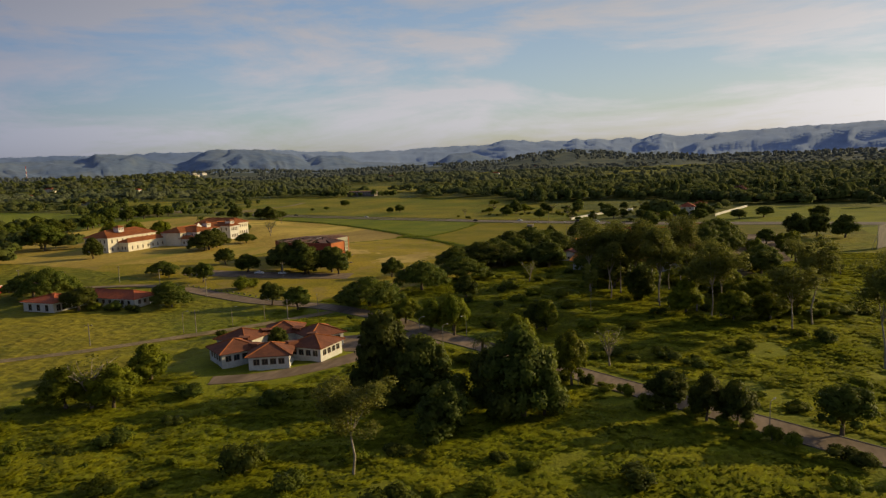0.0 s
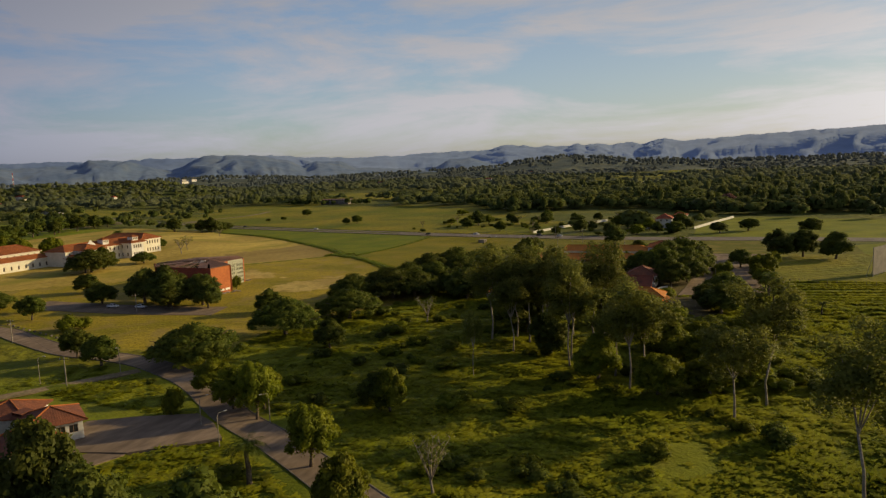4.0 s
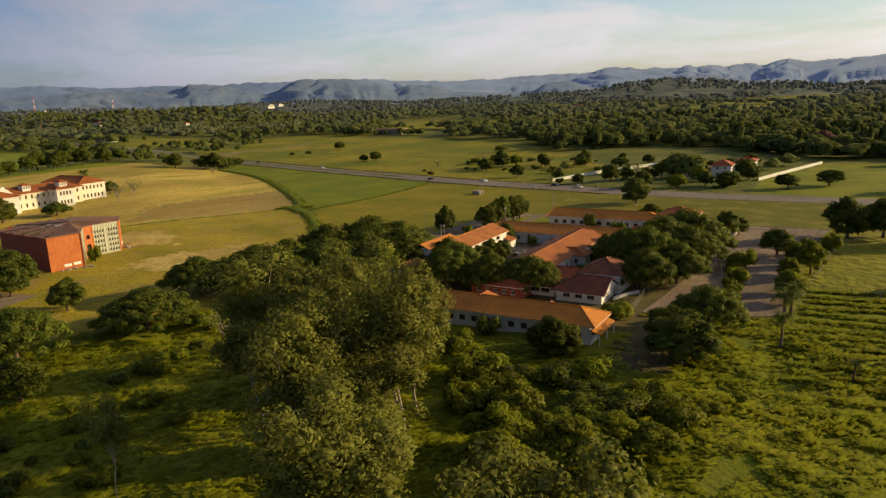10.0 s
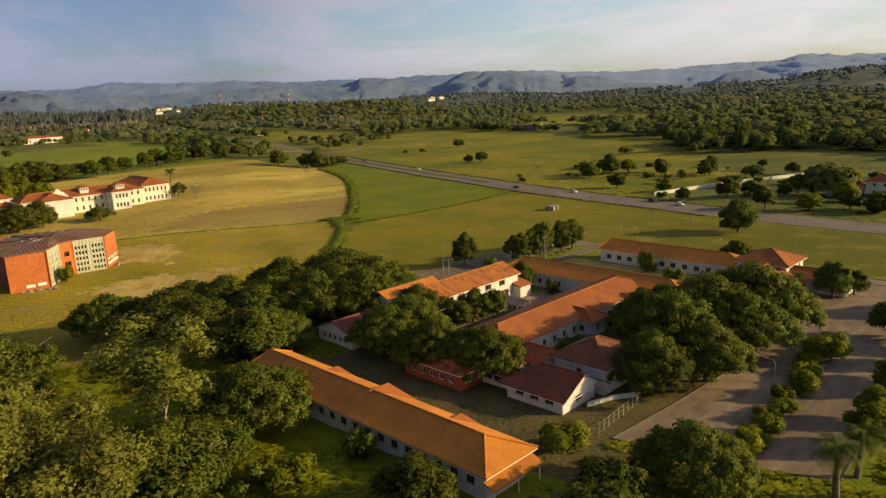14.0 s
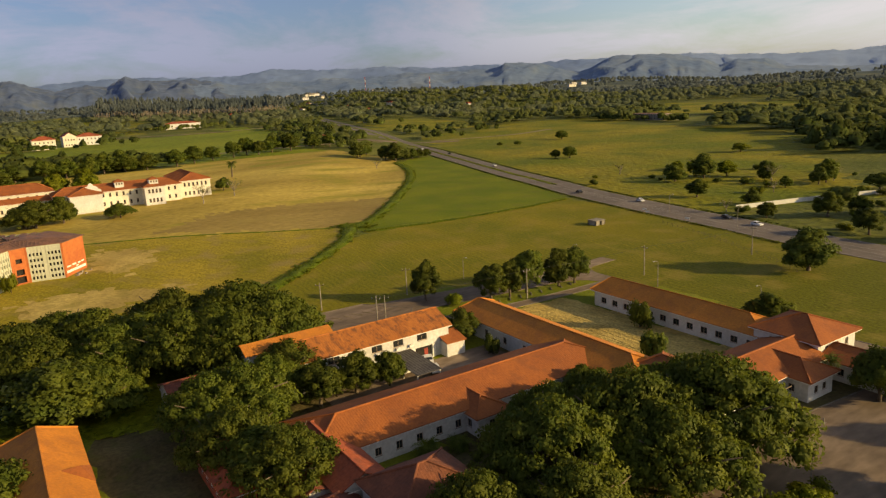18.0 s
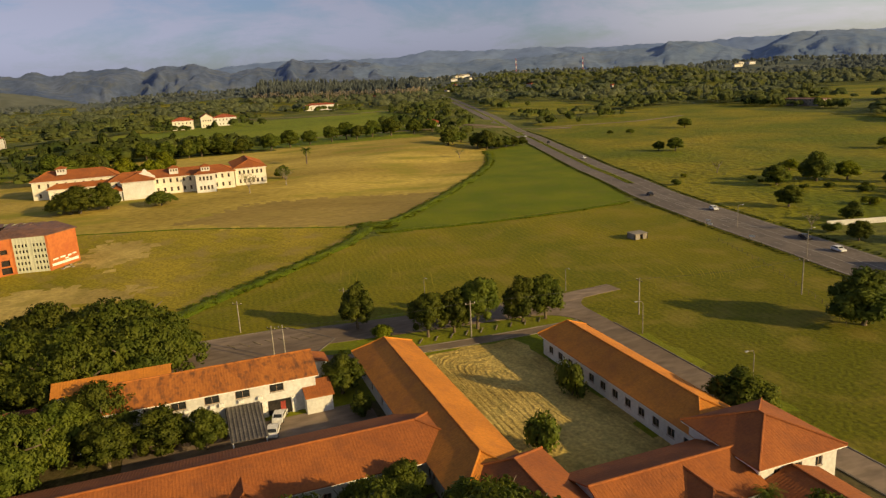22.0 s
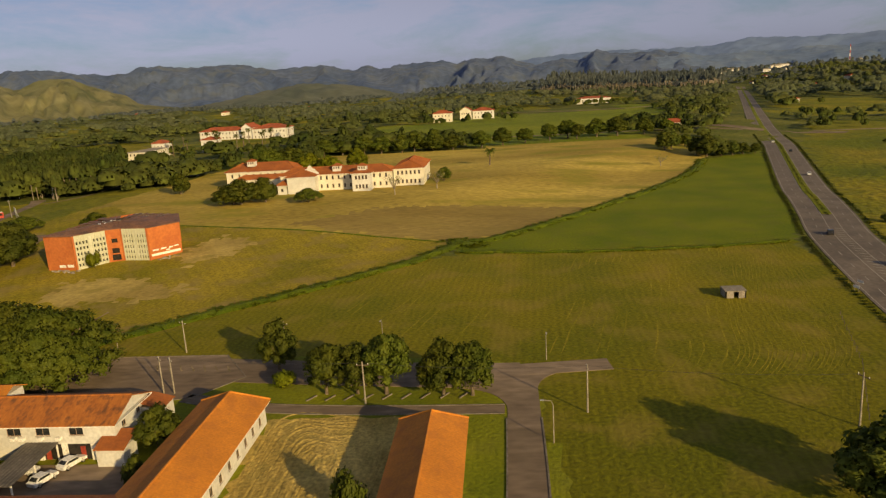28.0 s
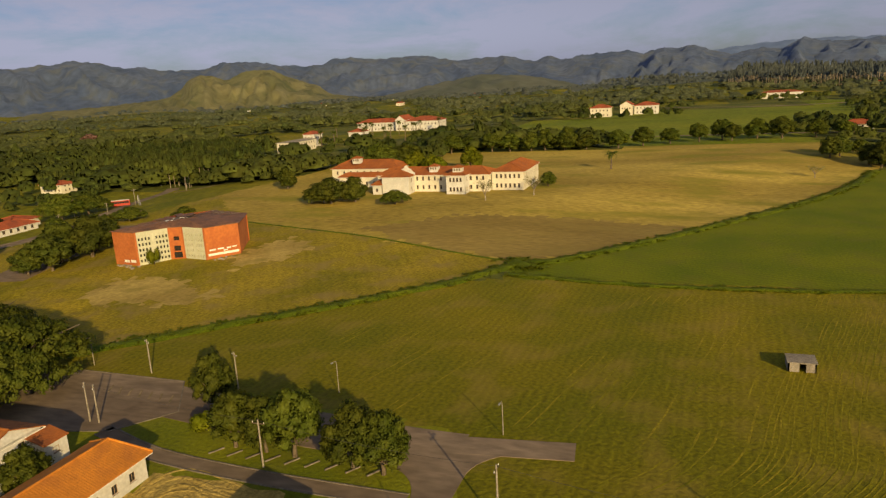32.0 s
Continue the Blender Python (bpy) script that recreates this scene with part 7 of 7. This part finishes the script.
def tufts(name, spots, label, material="grass_blade"):
    """Clumps of bent blades; spots of x, y, height, radius."""
    rs = np.random.RandomState(4)
    V, Fc, N, k = [], [], [], 0
    for x, y, h, r in spots:
        z = terrain(x, y) - 0.15 + mounds(x, y)
        n = 5
        a = rs.uniform(0, 6.283, n)
        for i in range(n):
            c, s = math.cos(a[i]), math.sin(a[i])
            q = r * rs.uniform(0.0, 0.5)
            w = r * rs.uniform(0.30, 0.52)
            bx, by = x + c * q, y + s * q
            tx, ty = x + c * (q + r * 0.8), y + s * (q + r * 0.8)
            V += [(bx - s * w, by + c * w, z + h * 0.35), (bx + s * w, by - c * w, z + h * 0.35), (tx + s * w * 0.35, ty - c * w * 0.35, z + h * rs.uniform(0.6, 1.0)), (tx - s * w * 0.2, ty + c * w * 0.2, z + h * rs.uniform(0.5, 0.9))]
            Fc.append((k, k + 1, k + 2, k + 3))
            N += [(0.13 * c, 0.13 * s, 0.985)] * 4
            k += 4
    me = bpy.data.meshes.new(name)
    me.from_pydata(V, [], Fc)
    me.materials.append(M[material])
    me.update()
    me.normals_split_custom_set_from_vertices(N)
    tagged(new(name, me), label, "grass", kind="stuff")


gr = random.Random(8)
weeds = []
BUNG_AREA = [(-135, 132), (-92, 130), (-86, 182), (-140, 186)]
for k in range(125000):
    x, y = gr.uniform(-190, 75), gr.uniform(48, 345)
    n = noise.noise((x * 0.06, y * 0.06, 1.0)) + 0.5 * noise.noise((x * 0.2, y * 0.2, 4.0))
    if n < -0.5 or zone(x, y) != 0:
        continue
    if near_line(MAIN_ROAD, x, y) < 7 or near_line(DIRT_ROAD, x, y) < 4 or near_line(DRIVE, x, y) < 5 or inside(BUNG_AREA, x, y) or inside(LOT_EAST, x, y):
        continue
    if -67 < x < -2 and 308 < y < 350:
        continue
    if x > 30 and 288 < y < 378 and gr.random() < 0.5:
        continue
    if (-115 < x < -90 and y > 185 and y < 240) or x < -140:
        if gr.random() < 0.75:
            continue
    weeds.append((x, y, gr.uniform(0.25, 0.65) * (1 + 1.3 * max(n, 0)), gr.uniform(0.7, 1.35)))
tufts("tall_weeds", weeds, "thick tall weeds and grass over the open ground")
rows = []
for k in range(16):
    for i in range(430):
        u = i / 430
        x = 31 + 75 * u + gr.uniform(-0.8, 0.8)
        y = 292 + k * 5.2 + 9 * u + gr.gauss(0, 0.55)
        rows.append((x, y + 3.0 * noise.noise((x * 0.04, k * 0.7, 0)), gr.uniform(0.4, 0.9), gr.uniform(0.7, 1.3)))
tufts("grass_rows", rows, "rows of tall uncut grass by the parking lot")
ditch = []
for line, w, n, top in ((DITCH, 3.0, 3200, 0.6), (DITCH_SIDE, 1.7, 900, 0.4), (FIELD_PATH[1:], 0.9, 300, 0.15), ([(-206, 434), (-197, 440)], 4.5, 260, 0.7)):
    pts = curve_through(line, 1.5)
    g = Geo()
    cols = 9
    for i, (x, y) in enumerate(pts):
        (ax, ay), (bx, by) = pts[max(i - 1, 0)], pts[min(i + 1, len(pts) - 1)]
        d = math.hypot(bx - ax, by - ay)
        for c in range(cols):
            o = w * (2 * c / (cols - 1) - 1) * (1 + 0.35 * noise.noise((x * 0.11, y * 0.11, 2.0)))
            px, py = x - (by - ay) / d * o, y + (bx - ax) / d * o
            u = 1 - (2 * c / (cols - 1) - 1) ** 2
            g.v.append((px, py, terrain(px, py) - 0.12 + u * (top + 0.7 * top * noise.noise((px * 0.5, py * 0.5, 6.0))) + 0.14 * u))
        if i:
            for c in range(cols - 1):
                k = i * cols + c
                g.f.append((k - cols, k - cols + 1, k + 1, k))
                g.m.append(0)
    tagged(part("ditch_bank", g, M["lush"], smooth=True), "lush green overgrown bank of the drainage ditch", "bank", kind="structure")
    for k in range(n):
        x, y = gr.choice(pts)
        ditch.append((x + gr.gauss(0, w * 0.45), y + gr.gauss(0, w * 0.45), gr.uniform(0.5, 1.5) * top + 0.1, gr.uniform(0.6, 1.3)))
tufts("ditch_weeds", ditch, "lush green weeds along the drainage ditch", "leaf_bright")
HAY_LOOP = [(-73, 411.5), (-46, 411.5), (-24, 411.8), (-24, 421), (-24, 431.5), (-46, 431.5), (-70, 431.5), (-76, 421)]
g = Geo()
for k in range(15):
    u = 1 - k * 0.066
    loop = [(-48 + (x + 48) * (0.45 + 0.55 * u) + gr.uniform(-1.6, 1.6), 421.5 + (y - 421.5) * u + gr.uniform(-0.7, 0.7)) for x, y in HAY_LOOP]
    path = curve_through(loop + loop[:2], 0.8)
    for i, (x, y) in enumerate(path):
        (ax, ay), (bx, by) = path[max(i - 1, 0)], path[min(i + 1, len(path) - 1)]
        d = math.hypot(bx - ax, by - ay) or 1
        for c in range(5):
            o = (c - 2) * 0.18 * (1 + 0.6 * noise.noise((x * 0.4, y * 0.4, k)))
            px, py = x - (by - ay) / d * o, y + (bx - ax) / d * o
            g.v.append((px, py, 0.0 + (0, 0.05, 0.09, 0.05, 0)[c] * (1 + 0.9 * noise.noise((px * 0.9, py * 0.9, 3.0)))))
        if i:
            q = len(g.v) - 5
            for c in range(4):
                g.f.append((q - 5 + c, q - 4 + c, q + c + 1, q + c))
                g.m.append(0)
tagged(part("hay_rows", g, M["hay"], smooth=True), "curved windrows of cut golden hay in the yard", "hay", kind="stuff")
# low rows of cut grass left by the mower on the wide field
g = Geo()
for k in range(64):
    line = []
    for i in range(105):
        x = -186 + i * 2.5
        y = (405 + k * 2.2 if k < 42 else 497.4 + (k - 42) * 1.0) - 0.24 * (x + 115) - 0.02 * max(0, min(60, x + 104)) ** 2 + 0.5 * noise.noise((x * 0.1, k * 3.1, 1.0)) + 2.2 * noise.noise((x * 0.02, k * 0.06, 9.0))
        on = inside(P_MOWN, x, y) and x < -84 - 3 * (k % 3) and near_line(STUB, x, y) > 5 and near_line(PARK_ROAD, x, y) > 9 and near_line(CROSS_ROAD, x, y) > 5 and near_line(DITCH[:5], x, y) > 4.5 and noise.noise((x * 0.03, k * 0.35, 5.0)) > (0.02 if k < 42 else -0.3)
        if on:
            line.append((x, y))
        if (not on or i == 104) and line:
            for j, (px, py) in enumerate(line):
                w = (0.34 if k < 42 else 0.24) * (1 + 0.4 * noise.noise((px * 0.5, py, 3.0)))
                top = 0.045 * (1 + 0.9 * noise.noise((px * 0.35, py * 0.9, 7.0))) * (0.3 if j in (0, len(line) - 1) else 1)
                g.v += [(px, py - w, -0.04), (px, py, top), (px, py + w, -0.04)]
                if j:
                    q = len(g.v) - 3
                    g.f += [(q - 3, q, q + 1, q - 2), (q - 2, q + 1, q + 2, q - 1)]
                    g.m += [0, 0]
            line = []
tagged(part("mown_rows", g, M["cut_grass"], smooth=True), "low rows of cut grass left on the mown field", "grass", kind="stuff")
edge = []
for off, n in ((-10.8, 1300), (10.9, 1500), (0.0, 900)):
    c = curve_through(HIGHWAY[4:14] if off else HIGHWAY[8:14], 2.0)
    for k in range(n):
        i = gr.randrange(len(c) - 1)
        (ax, ay), (bx, by) = c[i], c[i + 1]
        d = math.hypot(bx - ax, by - ay)
        o = off + gr.gauss(0, 0.35 if off else 0.3)
        edge.append((ax - (by - ay) / d * o, ay + (bx - ax) / d * o, gr.uniform(0.3, 0.8), gr.uniform(0.4, 0.8)))
tufts("verge_hedge", edge, "dark hedge of weeds along the highway verge", "leaf")

# ---- poles, lamps, wires ----


def utility_pole(x, y, h, turn=0.0):
    t = thing("utility_pole", x, y, terrain(x, y), turn, "grey concrete utility pole with a wooden crossarm", "utility pole", "utility poles")
    g = Geo()
    g.tube([(0, 0, -0.3), (0, 0, h)], [0.17, 0.11], 7)
    part("post", g, M["pole"], t)
    g = Geo()
    g.box(-1.1, -0.06, h - 0.7, 1.1, 0.06, h - 0.56)
    part("crossarm", g, M["bark"], t)
    for s in (-0.95, 0.0, 0.95):
        g = Geo()
        g.tube([(s, 0, h - 0.56), (s, 0, h - 0.3)], [0.06, 0.04], 6)
        part("insulator", g, M["white_paint"], t)
    return t


def street_lamp(x, y, h, turn=0.0, arm=1.4):
    t = thing("street_lamp", x, y, terrain(x, y), turn, "thin pale street lamp with a short curved arm", "street lamp", "street lamps")
    g = Geo()
    g.tube([(0, 0, -0.2), (0, 0, h - 0.8), (0.25, 0, h - 0.15), (arm, 0, h)], [0.1, 0.07, 0.055, 0.04], 6)
    part("post", g, M["pole"], t)
    g = Geo()
    g.box(arm - 0.1, -0.13, h - 0.06, arm + 0.5, 0.13, h + 0.08)
    part("lamp_head", g, M["steel"], t)
    return t


for x, y, h, a in ((-86.2, 385.8, 7.4, 40), (-86.1, 387.9, 7.2, 40), (-69.0, 501.6, 8.6, 20), (-107, 381, 7.2, 60), (-104, 404, 7.4, 60), (-80.1, 425, 7.8, 90), (-75.3, 462.4, 8.3, 0), (-134, 192, 7.4, 35), (-150.6, 167.6, 7.2, 35), (-170.7, 146.4, 6.5, 35), (-191, 220, 7.4, 10), (-225, 231, 7.4, 10), (-186, 265, 7, 60), (-288, 214, 8.5, 0), (-262, 200, 8.5, 0), (-250, 233, 7.5, 10)):
    utility_pole(x, y, h, a)
for x, y, h, a in ((-65.4, 456.2, 7.0, -90), (-106.6, 424, 6.4, 0), (-97.8, 457.3, 6.0, 0), (-107.9, 365.2, 6.4, 0), (-92, 527.7, 8.0, 80), (-143.2, 192, 6.8, 30), (-154.6, 166.6, 6.8, 30), (-148.1, 181.6, 6.0, 30), (7.2, 131, 6.5, 60), (-30.2, 150.4, 6.5, 60), (-131, 205.6, 6.8, -60), (-80.5, 178.2, 6.5, 60), (-70.8, 171.8, 6.5, 60), (-68.7, 184.4, 6.5, -120), (9.8, 369.6, 5.5, 180), (8.0, 398.9, 5.5, 180), (-37.9, 458.2, 6.0, -90), (-129, 538, 7.5, 80)):
    street_lamp(x, y, h, a)


def wire(a, b, sag=0.7):
    g = Geo()
    a, b = Vector(a), Vector(b)
    g.tube([a.lerp(b, i / 8) - Vector((0, 0, sag * 4 * (i / 8) * (1 - i / 8))) for i in range(9)], [0.02] * 9, 4)
    tagged(part("power_line", g, M["wire"]), "thin sagging black overhead wire", "wire", "overhead wires")


for (a, b) in (((-134, 192, 7.2), (-150.6, 167.6, 7.0)), ((-150.6, 167.6, 7.0), (-170.7, 146.4, 6.3)), ((-134, 192, 7.2), (-191, 220, 7.3)), ((-86.2, 385.8, 7.2), (-80.1, 425, 7.6)), ((-80.1, 425, 7.6), (-75.3, 462.4, 8.1)), ((-75.3, 462.4, 8.1), (-69, 501.6, 8.4))):
    wire(a, b)

# field fence and roadside marker boards
fence = thing("field_fence", -70, 500, 0, 0, "low wire fence on thin dark posts by the highway", "fence")
line = densify([(-118, 521), (-92, 513), (-62, 500), (-50, 493)], 3.0)
for x, y in line:
    g = Geo()
    g.box(x + 70 - 0.035, y - 500 - 0.035, -0.2, x + 70 + 0.035, y - 500 + 0.035, 1.1)
    part("post", g, M["bark"], fence)
for z in (0.5, 0.85, 1.2):
    g = Geo()
    g.tube([(x + 70, y - 500, z) for x, y in line], [0.012] * len(line), 3)
    part("strand", g, M["wire"], fence)
for x, y in ((-139, 535.2), (-114.5, 530.4), (-135, 532.4)):
    s = thing("marker_board", x, y, 0, 20, "small white roadside board on two posts", "road sign", "roadside boards")
    for o in (-0.6, 0.6):
        g = Geo()
        g.box(o - 0.05, -0.05, -0.2, o + 0.05, 0.05, 1.2)
        part("post", g, M["pole"], s)
    g = Geo()
    g.box(-0.9, -0.09, 0.8, 0.9, -0.05, 1.4)
    part("board", g, M["white_paint"], s)

# white boundary walls across the highway
for pts, h in (([(-116, 561.5), (-108, 590), (-99, 618), (-80, 660)], 1.7), ([(-9, 588), (2, 630), (16, 680)], 1.7)):
    g = Geo()
    c = densify(pts, 8)
    ribbon(g, c, -0.15, 0.15, h, edge=h + 0.3)
    tagged(part("boundary_wall", g, M["white_wall"]), "long low white boundary wall beyond the highway", "wall", kind="structure")

# garden fence and gate by the annex
ga = thing("yard_fence", -6.5, 345, 0, 0, "grey metal fence panels round the yard", "fence")
for (ax, ay), (bx, by) in (((2.2, -8.3), (1.1, 6.5)), ((1.1, 6.5), (-2.7, 9.5))):
    L = math.hypot(bx - ax, by - ay)
    n = int(L / 1.6)
    for k in range(n + 1):
        x, y = ax + (bx - ax) * k / n, ay + (by - ay) * k / n
        g = Geo()
        g.box(x - 0.05, y - 0.05, -0.1, x + 0.05, y + 0.05, 1.9)
        part("post", g, M["pole"], ga)
    for z in (0.3, 1.0, 1.75):
        g = Geo()
        g.tube([(ax, ay, z), (bx, by, z)], [0.03, 0.03], 4)
        part("rail", g, M["pole"], ga)

lf = thing("lot_fence", 34, 390, 0, 0, "rusty wire fence on thin posts between parking lot and lawn", "fence")
run = densify([(35, 440), (32.5, 400), (30.5, 374), (46, 370), (74, 366)], 3.0)
for x, y in run:
    g = Geo()
    g.box(x - 34 - 0.05, y - 390 - 0.05, -0.2, x - 34 + 0.05, y - 390 + 0.05, 1.5)
    part("post", g, M["pole"], lf)
for z in (0.4, 0.9, 1.4):
    g = Geo()
    g.tube([(x - 34, y - 390, z) for x, y in run], [0.015] * len(run), 3)
    part("strand", g, M["wire"], lf)

# parking bay kerbs under the round trees
for k in range(9):
    y = 414.8 + k * 3.4
    t = Geo()
    t.box(-1.3, -0.11, -0.1, 1.3, 0.11, 0.2, xf=pose(-82.6, y, 0, 0, 0, -32))
    tagged(part("bay_divider", t, M["kerb"]), "low concrete divider between angled parking bays", "kerb", "bay dividers")

# ---- vehicles ----


def car(x, y, turn, paint, label, z=0.12):
    t = thing("car", x, y, z, turn, label, "car")
    prof = [(-2.05, 0.35), (2.05, 0.35), (2.1, 0.75), (1.0, 0.95), (0.45, 1.42), (-1.1, 1.45), (-1.75, 1.0), (-2.1, 0.9)]
    g = Geo()
    for s in (-0.82, 0.82):
        g.face([(u, s, v) for u, v in prof])
    for (ua, va), (ub, vb) in zip(prof, prof[1:] + prof[:1]):
        g.face([(ua, -0.82, va), (ub, -0.82, vb), (ub, 0.82, vb), (ua, 0.82, va)])
    part("body", g, M[paint], t)
    for pts in ([(0.98, 1.0), (0.5, 1.38)], [(-1.7, 1.05), (-1.15, 1.41)]):
        g = Geo()
        (u0, v0), (u1, v1) = pts
        k = 0.025 if u0 > 0 else -0.025
        g.face([(u0 + k, -0.7, v0 + 0.03), (u0 + k, 0.7, v0 + 0.03), (u1 + k, 0.62, v1 + 0.02), (u1 + k, -0.62, v1 + 0.02)])
        part("windscreen", g, M["glass"], t)
    for s in (-0.835, 0.835):
        g = Geo()
        g.face([(0.8, s, 1.0), (0.4, s, 1.36), (-1.05, s, 1.38), (-1.5, s, 1.03)])
        part("side_window", g, M["glass"], t)
    for u in (-1.3, 1.3):
        for s in (-0.8, 0.8):
            g = Geo()
            g.tube([(u, s - 0.1, 0.33), (u, s + 0.1, 0.33)], [0.33, 0.33], 10)
            w = part("wheel", g, M["tyre"], t)
            g = Geo()
            g.tube([(u, s * 1.02 + (0.09 if s > 0 else -0.09), 0.33), (u, s * 1.02 + (0.11 if s > 0 else -0.11), 0.33)], [0.19, 0.19], 8)
            part("rim", g, M["steel"], w)
    return t


def bus(x, y, turn, paint, label, z=0.12, L=11.0):
    t = thing("bus", x, y, z, turn, label, "bus")
    g = Geo()
    g.box(-L / 2, -1.25, 0.4, L / 2, 1.25, 3.1)
    part("body", g, M[paint], t)
    g = Geo()
    g.box(-L / 2 + 0.3, -1.1, 3.1, L / 2 - 0.3, 1.1, 3.25)
    part("roof", g, M["white_paint"], t)
    for s in (-1.265, 1.265):
        for k in range(7):
            u = -L / 2 + 0.6 + k * (L - 1.0) / 7
            g = Geo()
            g.face([(u, s, 1.6), (u + L / 8.5, s, 1.6), (u + L / 8.5, s, 2.6), (u, s, 2.6)])
            part("side_window", g, M["glass"], t)
    g = Geo()
    g.face([(L / 2 + 0.015, -1.05, 1.4), (L / 2 + 0.015, 1.05, 1.4), (L / 2 + 0.015, 1.05, 2.8), (L / 2 + 0.015, -1.05, 2.8)])
    part("windscreen", g, M["glass"], t)
    for u in (-L / 2 + 2.2, L / 2 - 2.4):
        for s in (-1.15, 1.15):
            g = Geo()
            g.tube([(u, s - 0.14, 0.48), (u, s + 0.14, 0.48)], [0.48, 0.48], 10)
            part("wheel", g, M["tyre"], t)
    return t


car(-58.6, 377.2, 90, "car_white", "white hatchback parked under the carport", 0.08)
car(-56.2, 381.8, 165, "car_white", "white sedan parked under the carport", 0.08)
car(-60.8, 383.4, 160, "car_white", "white car parked in the courtyard", 0.08)
car(-201.5, 268.5, 10, "car_white", "white car parked under the trees by the derelict block", terrain(-201.5, 268.5) + 0.12)
car(-190.5, 271.5, 10, "car_white", "white car parked under the trees by the derelict block", terrain(-190.5, 271.5) + 0.12)
car(-194.4, 552.6, 163, "car_dark", "dark car driving on the highway")
car(-321, 598.5, -17, "car_white", "white van-like car on the highway")
car(-156, 552.0, -14, "car_white", "white car on the highway")
car(-107, 543.0, -12, "car_dark", "dark car on the highway")
car(-420, 628.5, -17, "car_dark", "dark car far down the highway")
car(-480, 640, 163, "car_white", "white car far down the highway")
car(-92, 539.0, -8, "car_white", "white car on the highway")
bus(-288.5, 204, 130, "car_red", "red and white bus parked by the road", z=terrain(-288.5, 204) + 0.05, L=9.0)

for x, y in [(-0.4, 408.1), (-0.4, 412.4), (-0.4, 417.0)]:
    t = thing("bollard", x, y, 0.06, 0, "short pale concrete bollard in the parking lot", "bollard", "bollards in the lot")
    g = Geo()
    g.tube([(0, 0, -0.1), (0, 0, 0.75), (0, 0, 0.85)], [0.16, 0.14, 0.08], 8)
    part("post", g, M["pole"], t)
    g = Geo()
    g.box(-0.3, -0.3, -0.05, 0.3, 0.3, 0.06)
    part("foot", g, M["concrete"], t)
box = thing("utility_box", -6.8, 407.2, 0, 12, "small white utility cabinet at the wing's corner", "cabinet")
g = Geo()
g.box(-0.6, -0.45, 0, 0.6, 0.45, 1.7)
part("body", g, M["white_paint"], box)
g = Geo()
g.box(-0.7, -0.55, 1.7, 0.7, 0.55, 1.82)
part("cap", g, M["concrete"], box)

for k in range(15):
    u = k / 14
    x, y = -214 + 50 * u, np.interp(-214 + 50 * u, [-214, -186, -165], [235.6, 229.4, 223.0])
    t = Geo()
    t.box(-0.35, -0.25, -0.1, 0.35, 0.25, 0.45, xf=pose(x, y, terrain(x, y), 0, 0, 20 * k))
    tagged(part("kerb_stone", t, M["kerb"]), "rough grey boulder along the campus road", "boulder", "roadside boulders")

# billboards
for x, y, turn, w, h, lift in ((-287, 217, 40, 6.0, 2.6, 2.2), (70.5, 395, 60, 15.0, 11.0, 0.6)):
    t = thing("billboard", x, y, terrain(x, y), turn, "pale blank billboard on grey posts", "billboard", "billboards")
    g = Geo()
    g.box(-w / 2, -0.12, lift, w / 2, 0.0, lift + h)
    part("panel", g, M["grey_sheet" if w > 8 else "white_paint"], t)
    for s in (-w / 2 + 0.4, -w / 6, w / 6, w / 2 - 0.4):
        g = Geo()
        g.tube([(s, 0.15, -0.2), (s, 0.15, lift + h)], [0.1, 0.1], 6)
        part("post", g, M["steel"], t)
        g = Geo()
        g.tube([(s, 0.15, lift + h * 0.7), (s, 2.5 if w > 8 else 1.0, 0)], [0.07, 0.07], 5)
        part("brace", g, M["steel"], t)

# masts and houses on the low ridge
for a, h in ((61.4, 62), (56.3, 58)):
    w, z = radians(a), low_height(a, 0.9, 3000, 900)
    t = thing("radio_mast", -math.sin(w) * 2900, 260 + math.cos(w) * 2900, z - 2, 0, "tall thin red and white radio mast on the ridge", "mast")
    for k in range(6):
        g = Geo()
        z0, z1 = h * k / 6, h * (k + 1) / 6
        r0, r1 = 1.6 - 0.2 * k, 1.4 - 0.2 * k
        for sx, sy in ((-1, -1), (1, -1), (1, 1), (-1, 1)):
            g.tube([(sx * r0, sy * r0, z0), (sx * r1, sy * r1, z1)], [0.28, 0.28], 4)
            g.tube([(sx * r0, sy * r0, z0), (-sy * r1, sx * r1, z1)], [0.14, 0.14], 3)
        part("section", g, M["car_red" if k % 2 else "white_paint"], t)
rng = random.Random(5)
for k in range(18):
    a, u = rng.choice([rng.gauss(67.5, 1.8), rng.gauss(67.5, 1.2), rng.uniform(58, 66), rng.uniform(42, 45)]), rng.uniform(0.45, 0.95)
    r, w = 3000 - 900 * (1 - u), radians(a)
    x, y = -math.sin(w) * r, 260 + math.cos(w) * r
    L, D = rng.uniform(14, 40), rng.uniform(10, 16)
    house("ridge_house", x - D / 2, y - L / 2, x + D / 2, y + L / 2, 7, 7.1, 10, "small distant pale house on the ridge", along="y", wins=(1, 2, 1, 2), group="distant houses", floor_z=low_height(a, u, 3000, 900) + 3, **{**far, "tiles": "concrete", "win": (2, 2), "wall": rng.choice(["white_wall", "cream_wall"])})
